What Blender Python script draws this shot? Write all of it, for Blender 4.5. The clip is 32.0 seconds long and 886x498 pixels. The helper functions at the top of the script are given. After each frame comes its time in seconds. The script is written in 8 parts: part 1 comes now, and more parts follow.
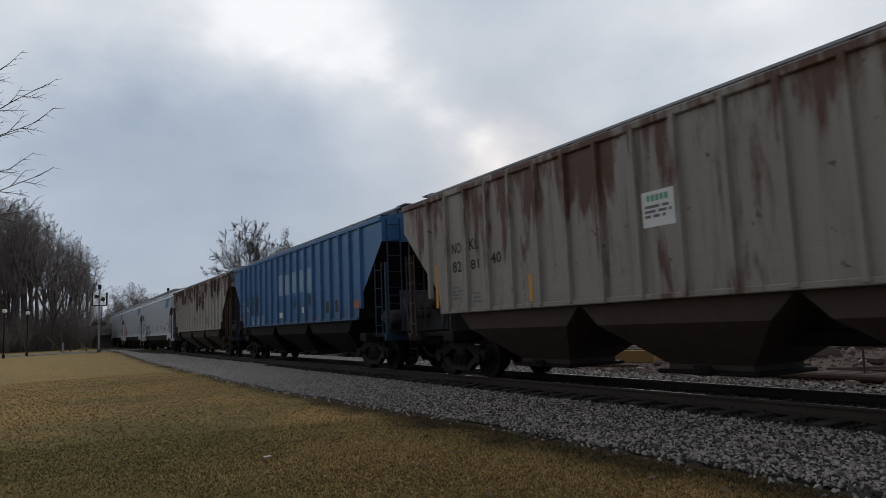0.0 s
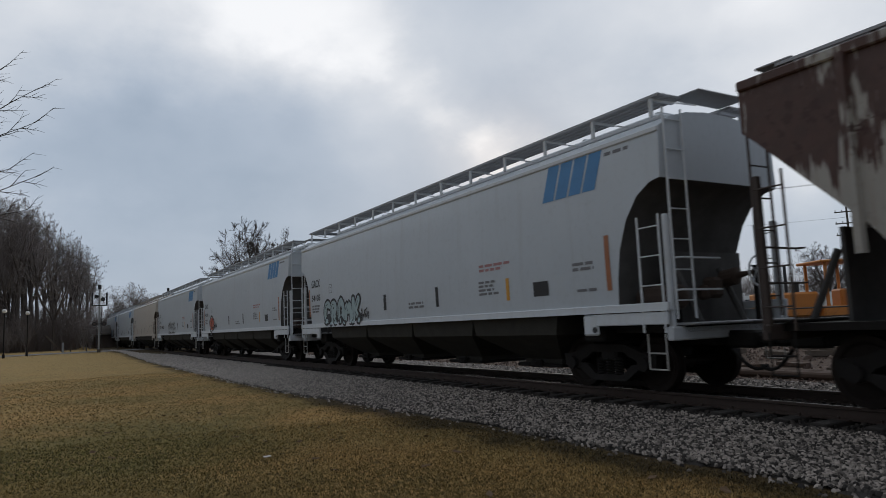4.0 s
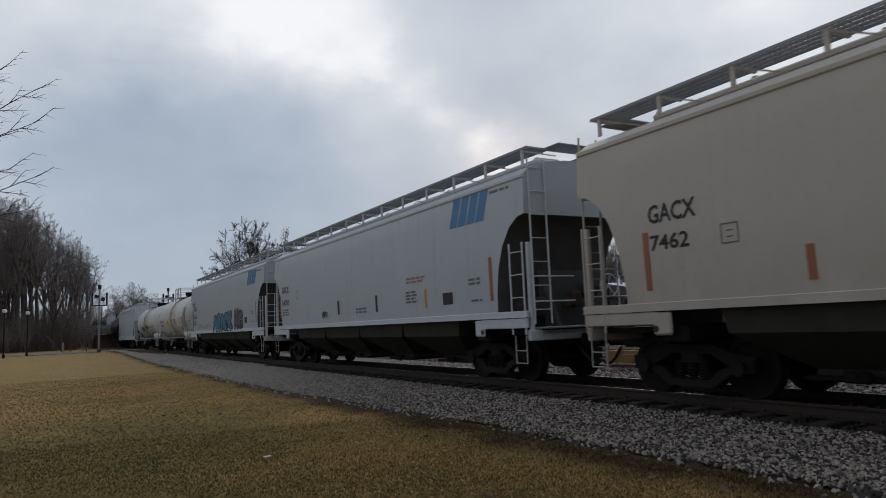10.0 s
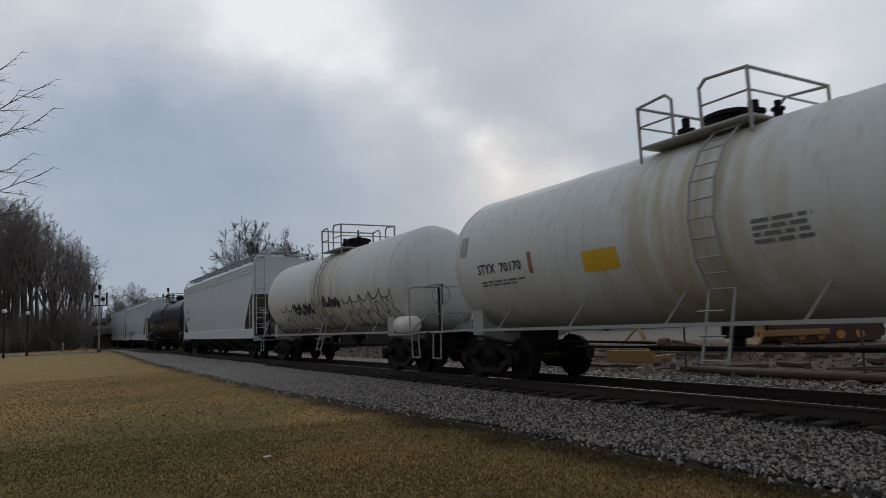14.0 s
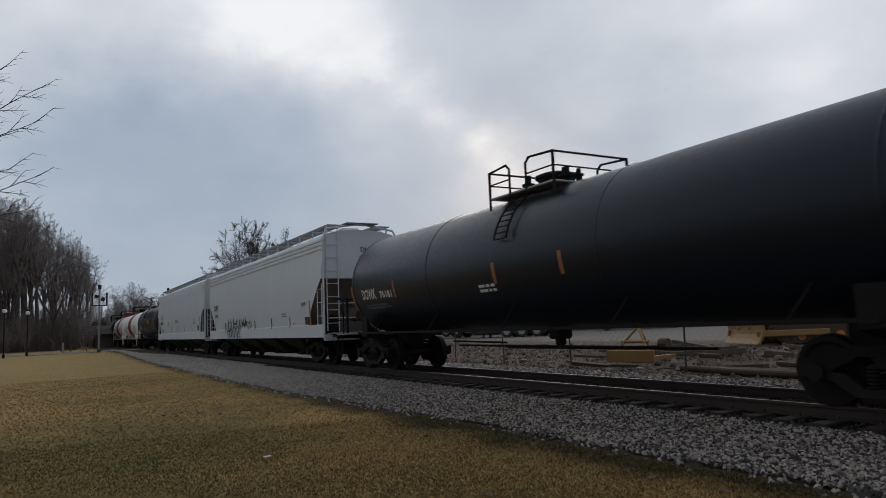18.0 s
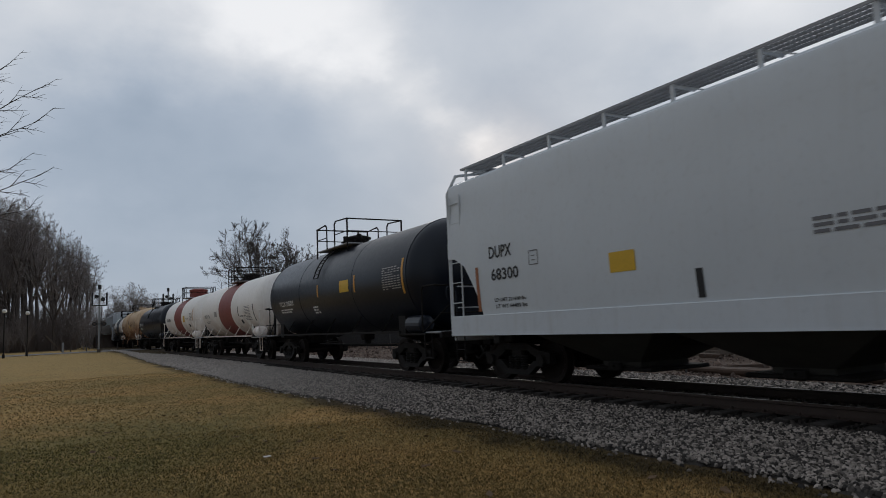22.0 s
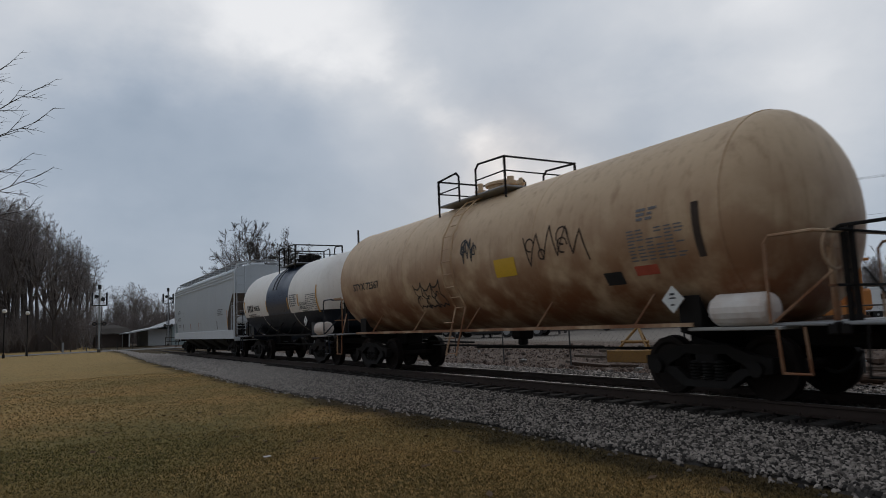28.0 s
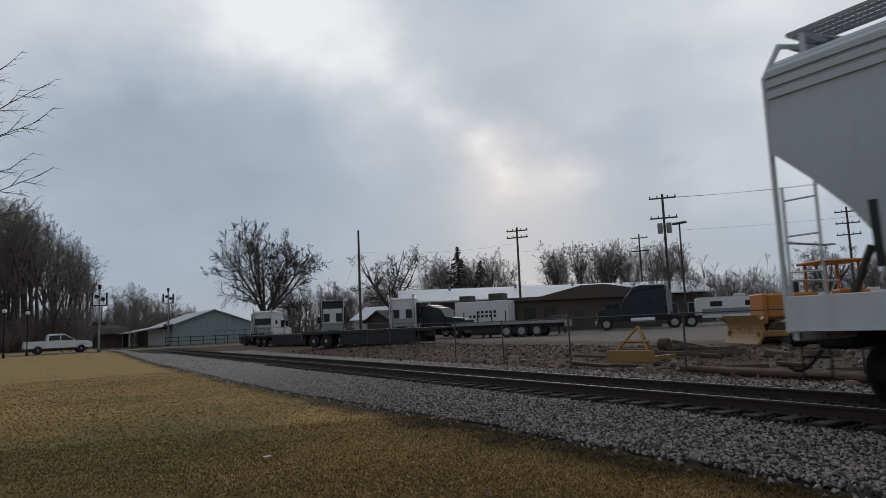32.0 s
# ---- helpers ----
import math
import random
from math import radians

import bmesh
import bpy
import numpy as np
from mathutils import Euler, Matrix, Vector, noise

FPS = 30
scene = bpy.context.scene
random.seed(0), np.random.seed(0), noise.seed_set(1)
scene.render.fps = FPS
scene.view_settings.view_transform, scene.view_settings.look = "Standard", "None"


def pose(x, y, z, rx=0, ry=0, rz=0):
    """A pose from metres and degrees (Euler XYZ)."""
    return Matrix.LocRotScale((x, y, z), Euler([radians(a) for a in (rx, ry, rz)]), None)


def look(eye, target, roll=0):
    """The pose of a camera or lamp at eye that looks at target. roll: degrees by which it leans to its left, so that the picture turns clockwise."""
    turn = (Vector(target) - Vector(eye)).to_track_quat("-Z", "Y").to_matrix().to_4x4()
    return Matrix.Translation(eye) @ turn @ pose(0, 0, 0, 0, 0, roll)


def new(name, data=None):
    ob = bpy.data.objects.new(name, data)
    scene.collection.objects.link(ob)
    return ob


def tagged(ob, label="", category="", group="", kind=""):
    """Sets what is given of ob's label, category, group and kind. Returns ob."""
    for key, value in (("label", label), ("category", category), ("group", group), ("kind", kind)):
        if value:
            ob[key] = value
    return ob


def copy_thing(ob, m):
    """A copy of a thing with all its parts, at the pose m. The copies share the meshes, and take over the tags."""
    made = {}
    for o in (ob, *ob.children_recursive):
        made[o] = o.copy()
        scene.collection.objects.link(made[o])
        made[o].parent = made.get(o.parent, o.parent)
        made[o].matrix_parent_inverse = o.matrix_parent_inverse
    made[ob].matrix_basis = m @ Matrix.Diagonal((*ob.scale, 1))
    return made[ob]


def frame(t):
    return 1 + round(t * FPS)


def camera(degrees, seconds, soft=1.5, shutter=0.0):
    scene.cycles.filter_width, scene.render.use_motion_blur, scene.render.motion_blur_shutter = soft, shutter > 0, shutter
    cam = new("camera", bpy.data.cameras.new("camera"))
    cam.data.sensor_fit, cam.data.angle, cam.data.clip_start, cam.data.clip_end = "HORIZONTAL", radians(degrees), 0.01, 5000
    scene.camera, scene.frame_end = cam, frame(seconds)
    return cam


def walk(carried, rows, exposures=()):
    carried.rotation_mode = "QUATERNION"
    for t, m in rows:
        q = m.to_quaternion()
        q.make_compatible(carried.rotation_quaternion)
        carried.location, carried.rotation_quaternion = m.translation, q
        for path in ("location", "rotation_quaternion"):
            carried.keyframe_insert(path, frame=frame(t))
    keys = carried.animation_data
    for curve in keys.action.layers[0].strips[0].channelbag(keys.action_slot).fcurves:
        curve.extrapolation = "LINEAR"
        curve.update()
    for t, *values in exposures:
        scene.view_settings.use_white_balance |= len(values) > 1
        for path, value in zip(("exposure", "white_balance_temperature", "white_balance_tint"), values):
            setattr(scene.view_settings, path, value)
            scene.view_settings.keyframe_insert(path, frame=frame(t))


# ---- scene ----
cam = camera(66.32, 32.0, soft=0.9, shutter=0.12)
EYE = Vector((0.0, 0.0, 1.2655))
AIM = look(EYE, EYE + Vector((-0.85684, 0.50357, 0.11063)), -2.381)
walk(cam, [(0, AIM), (32, AIM)], exposures=[(0, 0.14), (9, 0.11), (12.5, 0.08), (14, -0.04), (17, 0.06), (22, 0.02), (24, -0.05), (28, -0.04), (32, -0.02)])

TRACK_Y = 9.707      # centre line of the track, which runs along x
SPEED = 12.026       # metres a second, towards +x

# ---- world, sun ----
world = bpy.data.worlds.new("overcast")
scene.world = world
world.use_nodes = True
wt = world.node_tree
for n in list(wt.nodes):
    wt.nodes.remove(n)


def wnode(kind, **values):
    n = wt.nodes.new(kind)
    for k, v in values.items():
        n.inputs[k].default_value = v
    return n


SUN_WAY = Vector((-0.775, 0.600, 0.235)).normalized()   # towards the bright place in the clouds
sky = wt.nodes.new("ShaderNodeTexSky")
sky.sky_type, sky.sun_disc = "NISHITA", False
sky.sun_elevation = math.asin(SUN_WAY.z)
sky.sun_rotation = math.atan2(SUN_WAY.x, SUN_WAY.y)
coords = wt.nodes.new("ShaderNodeTexCoord")
flat = wt.nodes.new("ShaderNodeMapping")
flat.inputs["Scale"].default_value = (1.0, 1.0, 1.6)
wt.links.new(coords.outputs["Generated"], flat.inputs["Vector"])
big = wnode("ShaderNodeTexNoise", Scale=2.6, Detail=6.0, Roughness=0.42, Distortion=0.2)
fine = wnode("ShaderNodeTexNoise", Scale=6.0, Detail=5.0, Roughness=0.48, Distortion=0.25)
for n in (big, fine):
    wt.links.new(flat.outputs["Vector"], n.inputs["Vector"])


def wmath(op, a, b=None, clamp=False):
    n = wt.nodes.new("ShaderNodeMath")
    n.operation, n.use_clamp = op, clamp
    for k, v in enumerate((a, b)):
        if v is None:
            continue
        if isinstance(v, (int, float)):
            n.inputs[k].default_value = v
        else:
            wt.links.new(v, n.inputs[k])
    return n.outputs[0]


# cloud edges fray
fray = wnode("ShaderNodeTexNoise", Scale=6.0, Detail=5.0, Roughness=0.6)
wt.links.new(flat.outputs["Vector"], fray.inputs["Vector"])
frayed = wt.nodes.new("ShaderNodeVectorMath")
frayed.operation = "MULTIPLY_ADD"
wt.links.new(fray.outputs["Color"], frayed.inputs[0])
frayed.inputs[1].default_value = (0.13, 0.13, 0.13)
centred = wt.nodes.new("ShaderNodeVectorMath")
centred.operation = "SUBTRACT"
wt.links.new(coords.outputs["Generated"], centred.inputs[0])
centred.inputs[1].default_value = (0.065, 0.065, 0.065)
wt.links.new(centred.outputs[0], frayed.inputs[2])
unit = wt.nodes.new("ShaderNodeVectorMath")
unit.operation = "NORMALIZE"
wt.links.new(frayed.outputs[0], unit.inputs[0])


def lobe(way, width):
    """A soft place in the sky round a direction."""
    d = wt.nodes.new("ShaderNodeVectorMath")
    d.operation = "DOT_PRODUCT"
    wt.links.new(unit.outputs[0], d.inputs[0])
    d.inputs[1].default_value = Vector(way).normalized()
    k = wmath("DIVIDE", wmath("SUBTRACT", 1.0, d.outputs["Value"]), width * width / 2)
    return wmath("POWER", 2.718, wmath("MULTIPLY", k, -1.0))


mix_n = wmath("ADD", wmath("MULTIPLY", wmath("SUBTRACT", big.outputs["Fac"], 0.5), 0.26), 0.520)
mix_n = wmath("ADD", mix_n, wmath("MULTIPLY", wmath("SUBTRACT", fine.outputs["Fac"], 0.5), 0.17))
# light and dark banks of cloud
banks = (
        ((-0.943, 0.103, 0.316), 0.130, -0.15),
        ((-0.969, 0.026, 0.246), 0.110, -0.10),
        ((-0.914, 0.267, 0.300), 0.105, -0.10),
        ((-0.903, 0.345, 0.225), 0.110, -0.07),
        ((-0.963, 0.177, 0.204), 0.120, -0.05),
        ((-0.920, 0.016, 0.420), 0.130, 0.16),
        ((-0.880, 0.200, 0.445), 0.140, 0.20),
        ((-0.837, 0.357, 0.415), 0.085, 0.14),
        ((-0.752, 0.565, 0.320), 0.060, -0.08),
        ((-0.725, 0.625, 0.288), 0.065, -0.10),
        ((-0.659, 0.708, 0.262), 0.070, -0.09),
        ((-0.578, 0.785, 0.235), 0.080, -0.05),
        ((-0.480, 0.790, 0.370), 0.170, 0.17))
rims = (
        ((-0.832, 0.410, 0.376), 0.034, 0.07),
        ((-0.823, 0.458, 0.337), 0.028, 0.09),
        ((-0.818, 0.495, 0.294), 0.026, 0.12),
        ((-0.804, 0.540, 0.247), 0.030, 0.19),
        ((-0.775, 0.592, 0.222), 0.030, 0.19),
        ((-0.733, 0.648, 0.208), 0.032, 0.15),
        ((-0.600, 0.780, 0.180), 0.055, 0.10),
        ((-0.500, 0.845, 0.185), 0.060, 0.10))
for way, width, gain in banks + rims:
    mix_n = wmath("ADD", mix_n, wmath("MULTIPLY", lobe(way, width), gain))
# thicker and greyer towards the horizon
height = wt.nodes.new("ShaderNodeSeparateXYZ")
wt.links.new(coords.outputs["Generated"], height.inputs[0])
low_sky = wt.nodes.new("ShaderNodeMapRange")
low_sky.interpolation_type = "SMOOTHSTEP"
for key, v in (("From Min", 0.04), ("From Max", 0.30), ("To Min", -0.13), ("To Max", 0.02)):
    low_sky.inputs[key].default_value = v
wt.links.new(height.outputs["Z"], low_sky.inputs["Value"])
mix_n = wmath("ADD", mix_n, low_sky.outputs["Result"])
ramp = wt.nodes.new("ShaderNodeValToRGB")
ramp.color_ramp.interpolation = "LINEAR"
els = ramp.color_ramp.elements
els[0].position, els[0].color = 0.30, (0.285, 0.355, 0.45, 1)
els[1].position, els[1].color = 0.74, (0.88, 0.89, 0.915, 1)
for at, c in ((0.43, (0.39, 0.455, 0.55, 1)), (0.54, (0.515, 0.565, 0.64, 1)), (0.64, (0.66, 0.69, 0.74, 1))):
    e = els.new(at)
    e.color = c
wt.links.new(mix_n, ramp.inputs["Fac"])
warm = wt.nodes.new("ShaderNodeMix")
warm.data_type, warm.blend_type = "RGBA", "MIX"
wt.links.new(wmath("MULTIPLY", lobe((-0.776, 0.591, 0.20), 0.10), 0.30, True), warm.inputs["Factor"])
wt.links.new(ramp.outputs["Color"], warm.inputs[6])
warm.inputs[7].default_value = (0.88, 0.79, 0.75, 1)
cloud_bg = wnode("ShaderNodeBackground", Strength=1.0)
wt.links.new(warm.outputs[2], cloud_bg.inputs["Color"])
# thick cloud away from the low sun
facing = wt.nodes.new("ShaderNodeVectorMath")
facing.operation = "DOT_PRODUCT"
wt.links.new(coords.outputs["Generated"], facing.inputs[0])
facing.inputs[1].default_value = (-0.79, 0.61, 0.0)
dim = wt.nodes.new("ShaderNodeMapRange")
dim.interpolation_type = "SMOOTHSTEP"
for key, v in (("From Min", -0.5), ("From Max", 0.72), ("To Min", 0.58), ("To Max", 1.0)):
    dim.inputs[key].default_value = v
wt.links.new(facing.outputs["Value"], dim.inputs["Value"])
# thinner cloud overhead
overhead = wt.nodes.new("ShaderNodeMapRange")
overhead.interpolation_type = "SMOOTHSTEP"
for key, v in (("From Min", 0.48), ("From Max", 0.85), ("To Min", 0.0), ("To Max", 0.10)):
    overhead.inputs[key].default_value = v
wt.links.new(height.outputs["Z"], overhead.inputs["Value"])
wt.links.new(wmath("ADD", dim.outputs["Result"], overhead.outputs["Result"]), cloud_bg.inputs["Strength"])
sky_bg = wnode("ShaderNodeBackground", Strength=0.06)
wt.links.new(sky.outputs["Color"], sky_bg.inputs["Color"])
both = wt.nodes.new("ShaderNodeMixShader")
both.inputs["Fac"].default_value = 0.94
out = wt.nodes.new("ShaderNodeOutputWorld")
wt.links.new(sky_bg.outputs[0], both.inputs[1])
wt.links.new(cloud_bg.outputs[0], both.inputs[2])
wt.links.new(both.outputs[0], out.inputs["Surface"])

sun = new("sun", bpy.data.lights.new("sun", "SUN"))
sun.data.energy, sun.data.angle, sun.data.color = 0.5, radians(25), (1.0, 0.93, 0.86)
sun.matrix_world = look((0, 0, 60), Vector((0, 0, 60)) - SUN_WAY)

# ---- materials ----


def material(name):
    m = bpy.data.materials.new(name)
    m.use_nodes = True
    return m, m.node_tree, m.node_tree.nodes["Principled BSDF"]


def mnode(t, kind, **values):
    n = t.nodes.new(kind)
    for k, v in values.items():
        n.inputs[k.replace("_", " ")].default_value = v
    return n


def mapped(t, scale, where="Object"):
    c = t.nodes.new("ShaderNodeTexCoord")
    m = t.nodes.new("ShaderNodeMapping")
    m.inputs["Scale"].default_value = scale
    t.links.new(c.outputs[where], m.inputs["Vector"])
    return m.outputs["Vector"]


def mixed(t, fac, a, b):
    """A colour between a and b."""
    n = t.nodes.new("ShaderNodeMix")
    n.data_type = "RGBA"
    for socket, v in ((n.inputs["Factor"], fac), (n.inputs[6], a), (n.inputs[7], b)):
        if isinstance(v, (int, float)):
            socket.default_value = v
        elif isinstance(v, tuple):
            socket.default_value = (*v[:3], 1)
        else:
            t.links.new(v, socket)
    return n.outputs[2]


def stepped(t, value, lo, hi, top=1.0):
    n = t.nodes.new("ShaderNodeMapRange")
    n.interpolation_type = "SMOOTHSTEP"
    n.inputs["From Min"].default_value, n.inputs["From Max"].default_value, n.inputs["To Max"].default_value = lo, hi, top
    t.links.new(value, n.inputs["Value"])
    return n.outputs["Result"]


def noisy(t, vec, scale, detail=5.0, rough=0.55, distort=0.0):
    n = mnode(t, "ShaderNodeTexNoise", Scale=scale, Detail=detail, Roughness=rough, Distortion=distort)
    t.links.new(vec, n.inputs["Vector"])
    return n.outputs["Fac"]


def bumped(t, bsdf, height, strength, distance):
    n = mnode(t, "ShaderNodeBump", Strength=strength, Distance=distance)
    t.links.new(height, n.inputs["Height"])
    t.links.new(n.outputs["Normal"], bsdf.inputs["Normal"])


def plain(name, color, rough=0.6, metal=0.0, scale=3.0, amount=0.25, bump=0.15, where="Object", gloss=0.5):
    """A surface with coarse and fine variation of its colour, and fine relief."""
    m, t, b = material(name)
    v = mapped(t, (1, 1, 1), where)
    coarse, grain = noisy(t, v, scale), noisy(t, v, scale * 14, 4.0)
    dark = tuple(c * (1 - amount) for c in color)
    light = tuple(min(1, c * (1 + amount)) for c in color)
    c1 = mixed(t, coarse, dark, light)
    c2 = mixed(t, stepped(t, grain, 0.35, 0.7, 0.35), c1, tuple(c * 0.7 for c in color))
    t.links.new(c2, b.inputs["Base Color"])
    b.inputs["Roughness"].default_value, b.inputs["Metallic"].default_value = rough, metal
    b.inputs["Specular IOR Level"].default_value = gloss
    if bump:
        bumped(t, b, grain, bump, 0.01)
    return m


def paint(name, color, dirt=(0.12, 0.10, 0.08), streak=0.3, rust=0.0, rust_color=(0.10, 0.035, 0.02), rough=0.55,
          foot=0.0, foot_span=(1.0, 2.6), foot_color=(0.16, 0.10, 0.06), top=0.0, top_span=(2.6, 4.3), gloss=0.5):
    """Weathered car paint: faded patches, streaks that run down from the roof, rust that starts at the top, dirt low
    down, on tanks with underside shade mixed in.
    """
    m, t, b = material(name)
    v = mapped(t, (1, 1, 1))
    down = mapped(t, (2.6, 2.6, 0.16))
    broad = noisy(t, v, 0.55, 4.0)
    fine_n = noisy(t, v, 9.0, 6.0)
    c = mixed(t, broad, tuple(k * 0.90 for k in color), tuple(min(1, k * 1.07) for k in color))
    runs = noisy(t, down, 2.2, 6.0, 0.6)
    c = mixed(t, stepped(t, runs, 0.48, 0.78, streak), c, dirt)
    sep = t.nodes.new("ShaderNodeSeparateXYZ")
    t.links.new(v, sep.inputs[0])
    if foot:
        low = mnode(t, "ShaderNodeMapRange", From_Min=foot_span[1], From_Max=foot_span[0])
        t.links.new(sep.outputs["Z"], low.inputs["Value"])
        mul = t.nodes.new("ShaderNodeMath")
        mul.operation, mul.use_clamp = "MULTIPLY", True
        t.links.new(low.outputs["Result"], mul.inputs[0])
        t.links.new(stepped(t, noisy(t, v, 1.3, 5.0), 0.25, 0.6, foot), mul.inputs[1])
        c = mixed(t, mul.outputs[0], c, foot_color)
    if rust:
        rr = noisy(t, mapped(t, (1.15, 1.15, 0.20)), 1.9, 8.0, 0.64, 0.25)
        add = t.nodes.new("ShaderNodeMath")
        add.operation = "MULTIPLY_ADD"
        high = mnode(t, "ShaderNodeMapRange", From_Min=top_span[0], From_Max=top_span[1])
        t.links.new(sep.outputs["Z"], high.inputs["Value"])
        t.links.new(high.outputs["Result"], add.inputs[0])
        add.inputs[1].default_value = top
        t.links.new(rr, add.inputs[2])
        c = mixed(t, stepped(t, add.outputs[0], 0.72 - rust * 0.22, 0.86 - rust * 0.22), c, rust_color)
        spots = noisy(t, v, 5.0, 4.0, 0.6)
        c = mixed(t, stepped(t, spots, 0.66, 0.71, 0.8), c, rust_color)
    c = mixed(t, stepped(t, fine_n, 0.5, 0.8, 0.11), c, tuple(k * 0.6 for k in dirt))
    t.links.new(c, b.inputs["Base Color"])
    b.inputs["Specular IOR Level"].default_value = gloss
    rgh = mnode(t, "ShaderNodeMapRange", To_Min=rough - 0.12, To_Max=rough + 0.15)
    t.links.new(fine_n, rgh.inputs["Value"])
    t.links.new(rgh.outputs["Result"], b.inputs["Roughness"])
    bumped(t, b, broad, 0.25, 0.03)
    return m


M_GREY_OLD = paint("weathered_grey_paint", (0.285, 0.262, 0.232), streak=0.60, dirt=(0.10, 0.058, 0.038), rust=0.86, rust_color=(0.095, 0.040, 0.024), top=0.12, foot=0.35, foot_span=(1.2, 1.9))
M_BLUE = paint("faded_blue_paint", (0.028, 0.130, 0.310), dirt=(0.018, 0.045, 0.085), streak=0.5, rough=0.38, foot=0.6, foot_span=(1.4, 2.6), foot_color=(0.02, 0.04, 0.07))
M_BLUED = paint("grimy_blue_ironwork", (0.012, 0.035, 0.075), dirt=(0.02, 0.02, 0.02), streak=0.5, rough=0.6)

M_IRON = paint("rust_brown_ironwork", (0.060, 0.043, 0.036), dirt=(0.02, 0.015, 0.012), streak=0.5, rough=0.7)


def rust_runs():
    """White paint from whose top edge brown rust has run down in ragged drips, with blisters lower down."""
    m, t, b = material("rust_streaked_white_paint")
    v = mapped(t, (1, 1, 1))
    sep = t.nodes.new("ShaderNodeSeparateXYZ")
    t.links.new(v, sep.inputs[0])
    broad, fine_n = noisy(t, v, 0.6, 4.0), noisy(t, v, 9.0, 6.0)
    c = mixed(t, broad, (0.30, 0.285, 0.26), (0.41, 0.39, 0.355))
    c = mixed(t, stepped(t, noisy(t, mapped(t, (3.0, 3.0, 0.15)), 2.2, 6.0, 0.6), 0.46, 0.75, 0.45), c, (0.20, 0.14, 0.10))
    wide = noisy(t, mapped(t, (1.0, 0.3, 0.10)), 1.35, 3.0, 0.5)
    drip = noisy(t, mapped(t, (1.0, 0.3, 0.05)), 9.0, 4.0, 0.65)

    def sum_of(a, k, b_):
        n = t.nodes.new("ShaderNodeMath")
        n.operation = "MULTIPLY_ADD"
        t.links.new(a, n.inputs[0])
        n.inputs[1].default_value = k
        if isinstance(b_, float):
            n.inputs[2].default_value = b_
        else:
            t.links.new(b_, n.inputs[2])
        return n.outputs[0]
    level = sum_of(wide, 4.2, sum_of(drip, 2.3, sum_of(sep.outputs["Z"], 1.0, -3.25 - 3.42)))
    mottled = mixed(t, noisy(t, v, 4.0, 5.0), (0.030, 0.011, 0.009), (0.085, 0.032, 0.023))
    gaps = stepped(t, noisy(t, mapped(t, (1.0, 0.3, 0.22)), 3.1, 4.0, 0.6), 0.39, 0.46)
    runs = t.nodes.new("ShaderNodeMath")
    runs.operation = "MULTIPLY"
    t.links.new(stepped(t, level, -0.03, 0.10, 0.95), runs.inputs[0])
    t.links.new(gaps, runs.inputs[1])
    c = mixed(t, runs.outputs[0], c, mottled)
    low = sum_of(noisy(t, v, 7.0, 3.0, 0.6), 1.0, sum_of(noisy(t, v, 0.9, 2.0), 0.5, -0.25))
    c = mixed(t, stepped(t, low, 0.655, 0.70, 0.9), c, (0.05, 0.022, 0.018))
    c = mixed(t, stepped(t, fine_n, 0.5, 0.8, 0.25), c, (0.12, 0.09, 0.07))
    t.links.new(c, b.inputs["Base Color"])
    b.inputs["Roughness"].default_value = 0.65
    bumped(t, b, broad, 0.3, 0.03)
    return m


M_RUSTY = rust_runs()
M_GREY = paint("light_grey_paint", (0.47, 0.51, 0.55), rough=0.40, streak=0.20, dirt=(0.30, 0.29, 0.28))
M_TAN = paint("dusty_beige_paint", (0.52, 0.475, 0.42), rough=0.42, streak=0.16, dirt=(0.35, 0.28, 0.22), foot=0.25)
M_WHITE = paint("clean_white_paint", (0.60, 0.635, 0.665), rough=0.40, streak=0.10, dirt=(0.45, 0.43, 0.40))
M_TRIM = paint("white_sill_paint", (0.59, 0.62, 0.65), streak=0.20, dirt=(0.35, 0.32, 0.28))
M_TANKW = paint("soiled_white_tank_paint", (0.66, 0.67, 0.65), streak=0.34, dirt=(0.32, 0.25, 0.17), foot=0.35, foot_span=(1.2, 2.6), foot_color=(0.40, 0.30, 0.17))


def drip_stain(m, x, wide, color, amount):
    """Spilled load that has run down a tank's side below its manway."""
    t, b = m.node_tree, m.node_tree.nodes["Principled BSDF"]
    old = b.inputs["Base Color"].links[0].from_socket
    v = mapped(t, (1, 1, 1))
    sep = t.nodes.new("ShaderNodeSeparateXYZ")
    t.links.new(v, sep.inputs[0])
    off = t.nodes.new("ShaderNodeMath")
    off.operation = "SUBTRACT"
    t.links.new(sep.outputs["X"], off.inputs[0])
    off.inputs[1].default_value = x
    far = t.nodes.new("ShaderNodeMath")
    far.operation = "ABSOLUTE"
    t.links.new(off.outputs[0], far.inputs[0])
    near = mnode(t, "ShaderNodeMapRange", From_Min=wide, From_Max=wide * 0.2)
    t.links.new(far.outputs[0], near.inputs["Value"])
    mul = t.nodes.new("ShaderNodeMath")
    mul.operation, mul.use_clamp = "MULTIPLY", True
    t.links.new(near.outputs["Result"], mul.inputs[0])
    t.links.new(stepped(t, noisy(t, mapped(t, (1.6, 0.5, 0.22)), 2.0, 5.0, 0.6), 0.36, 0.66, amount), mul.inputs[1])
    t.links.new(mixed(t, mul.outputs[0], old, color), b.inputs["Base Color"])


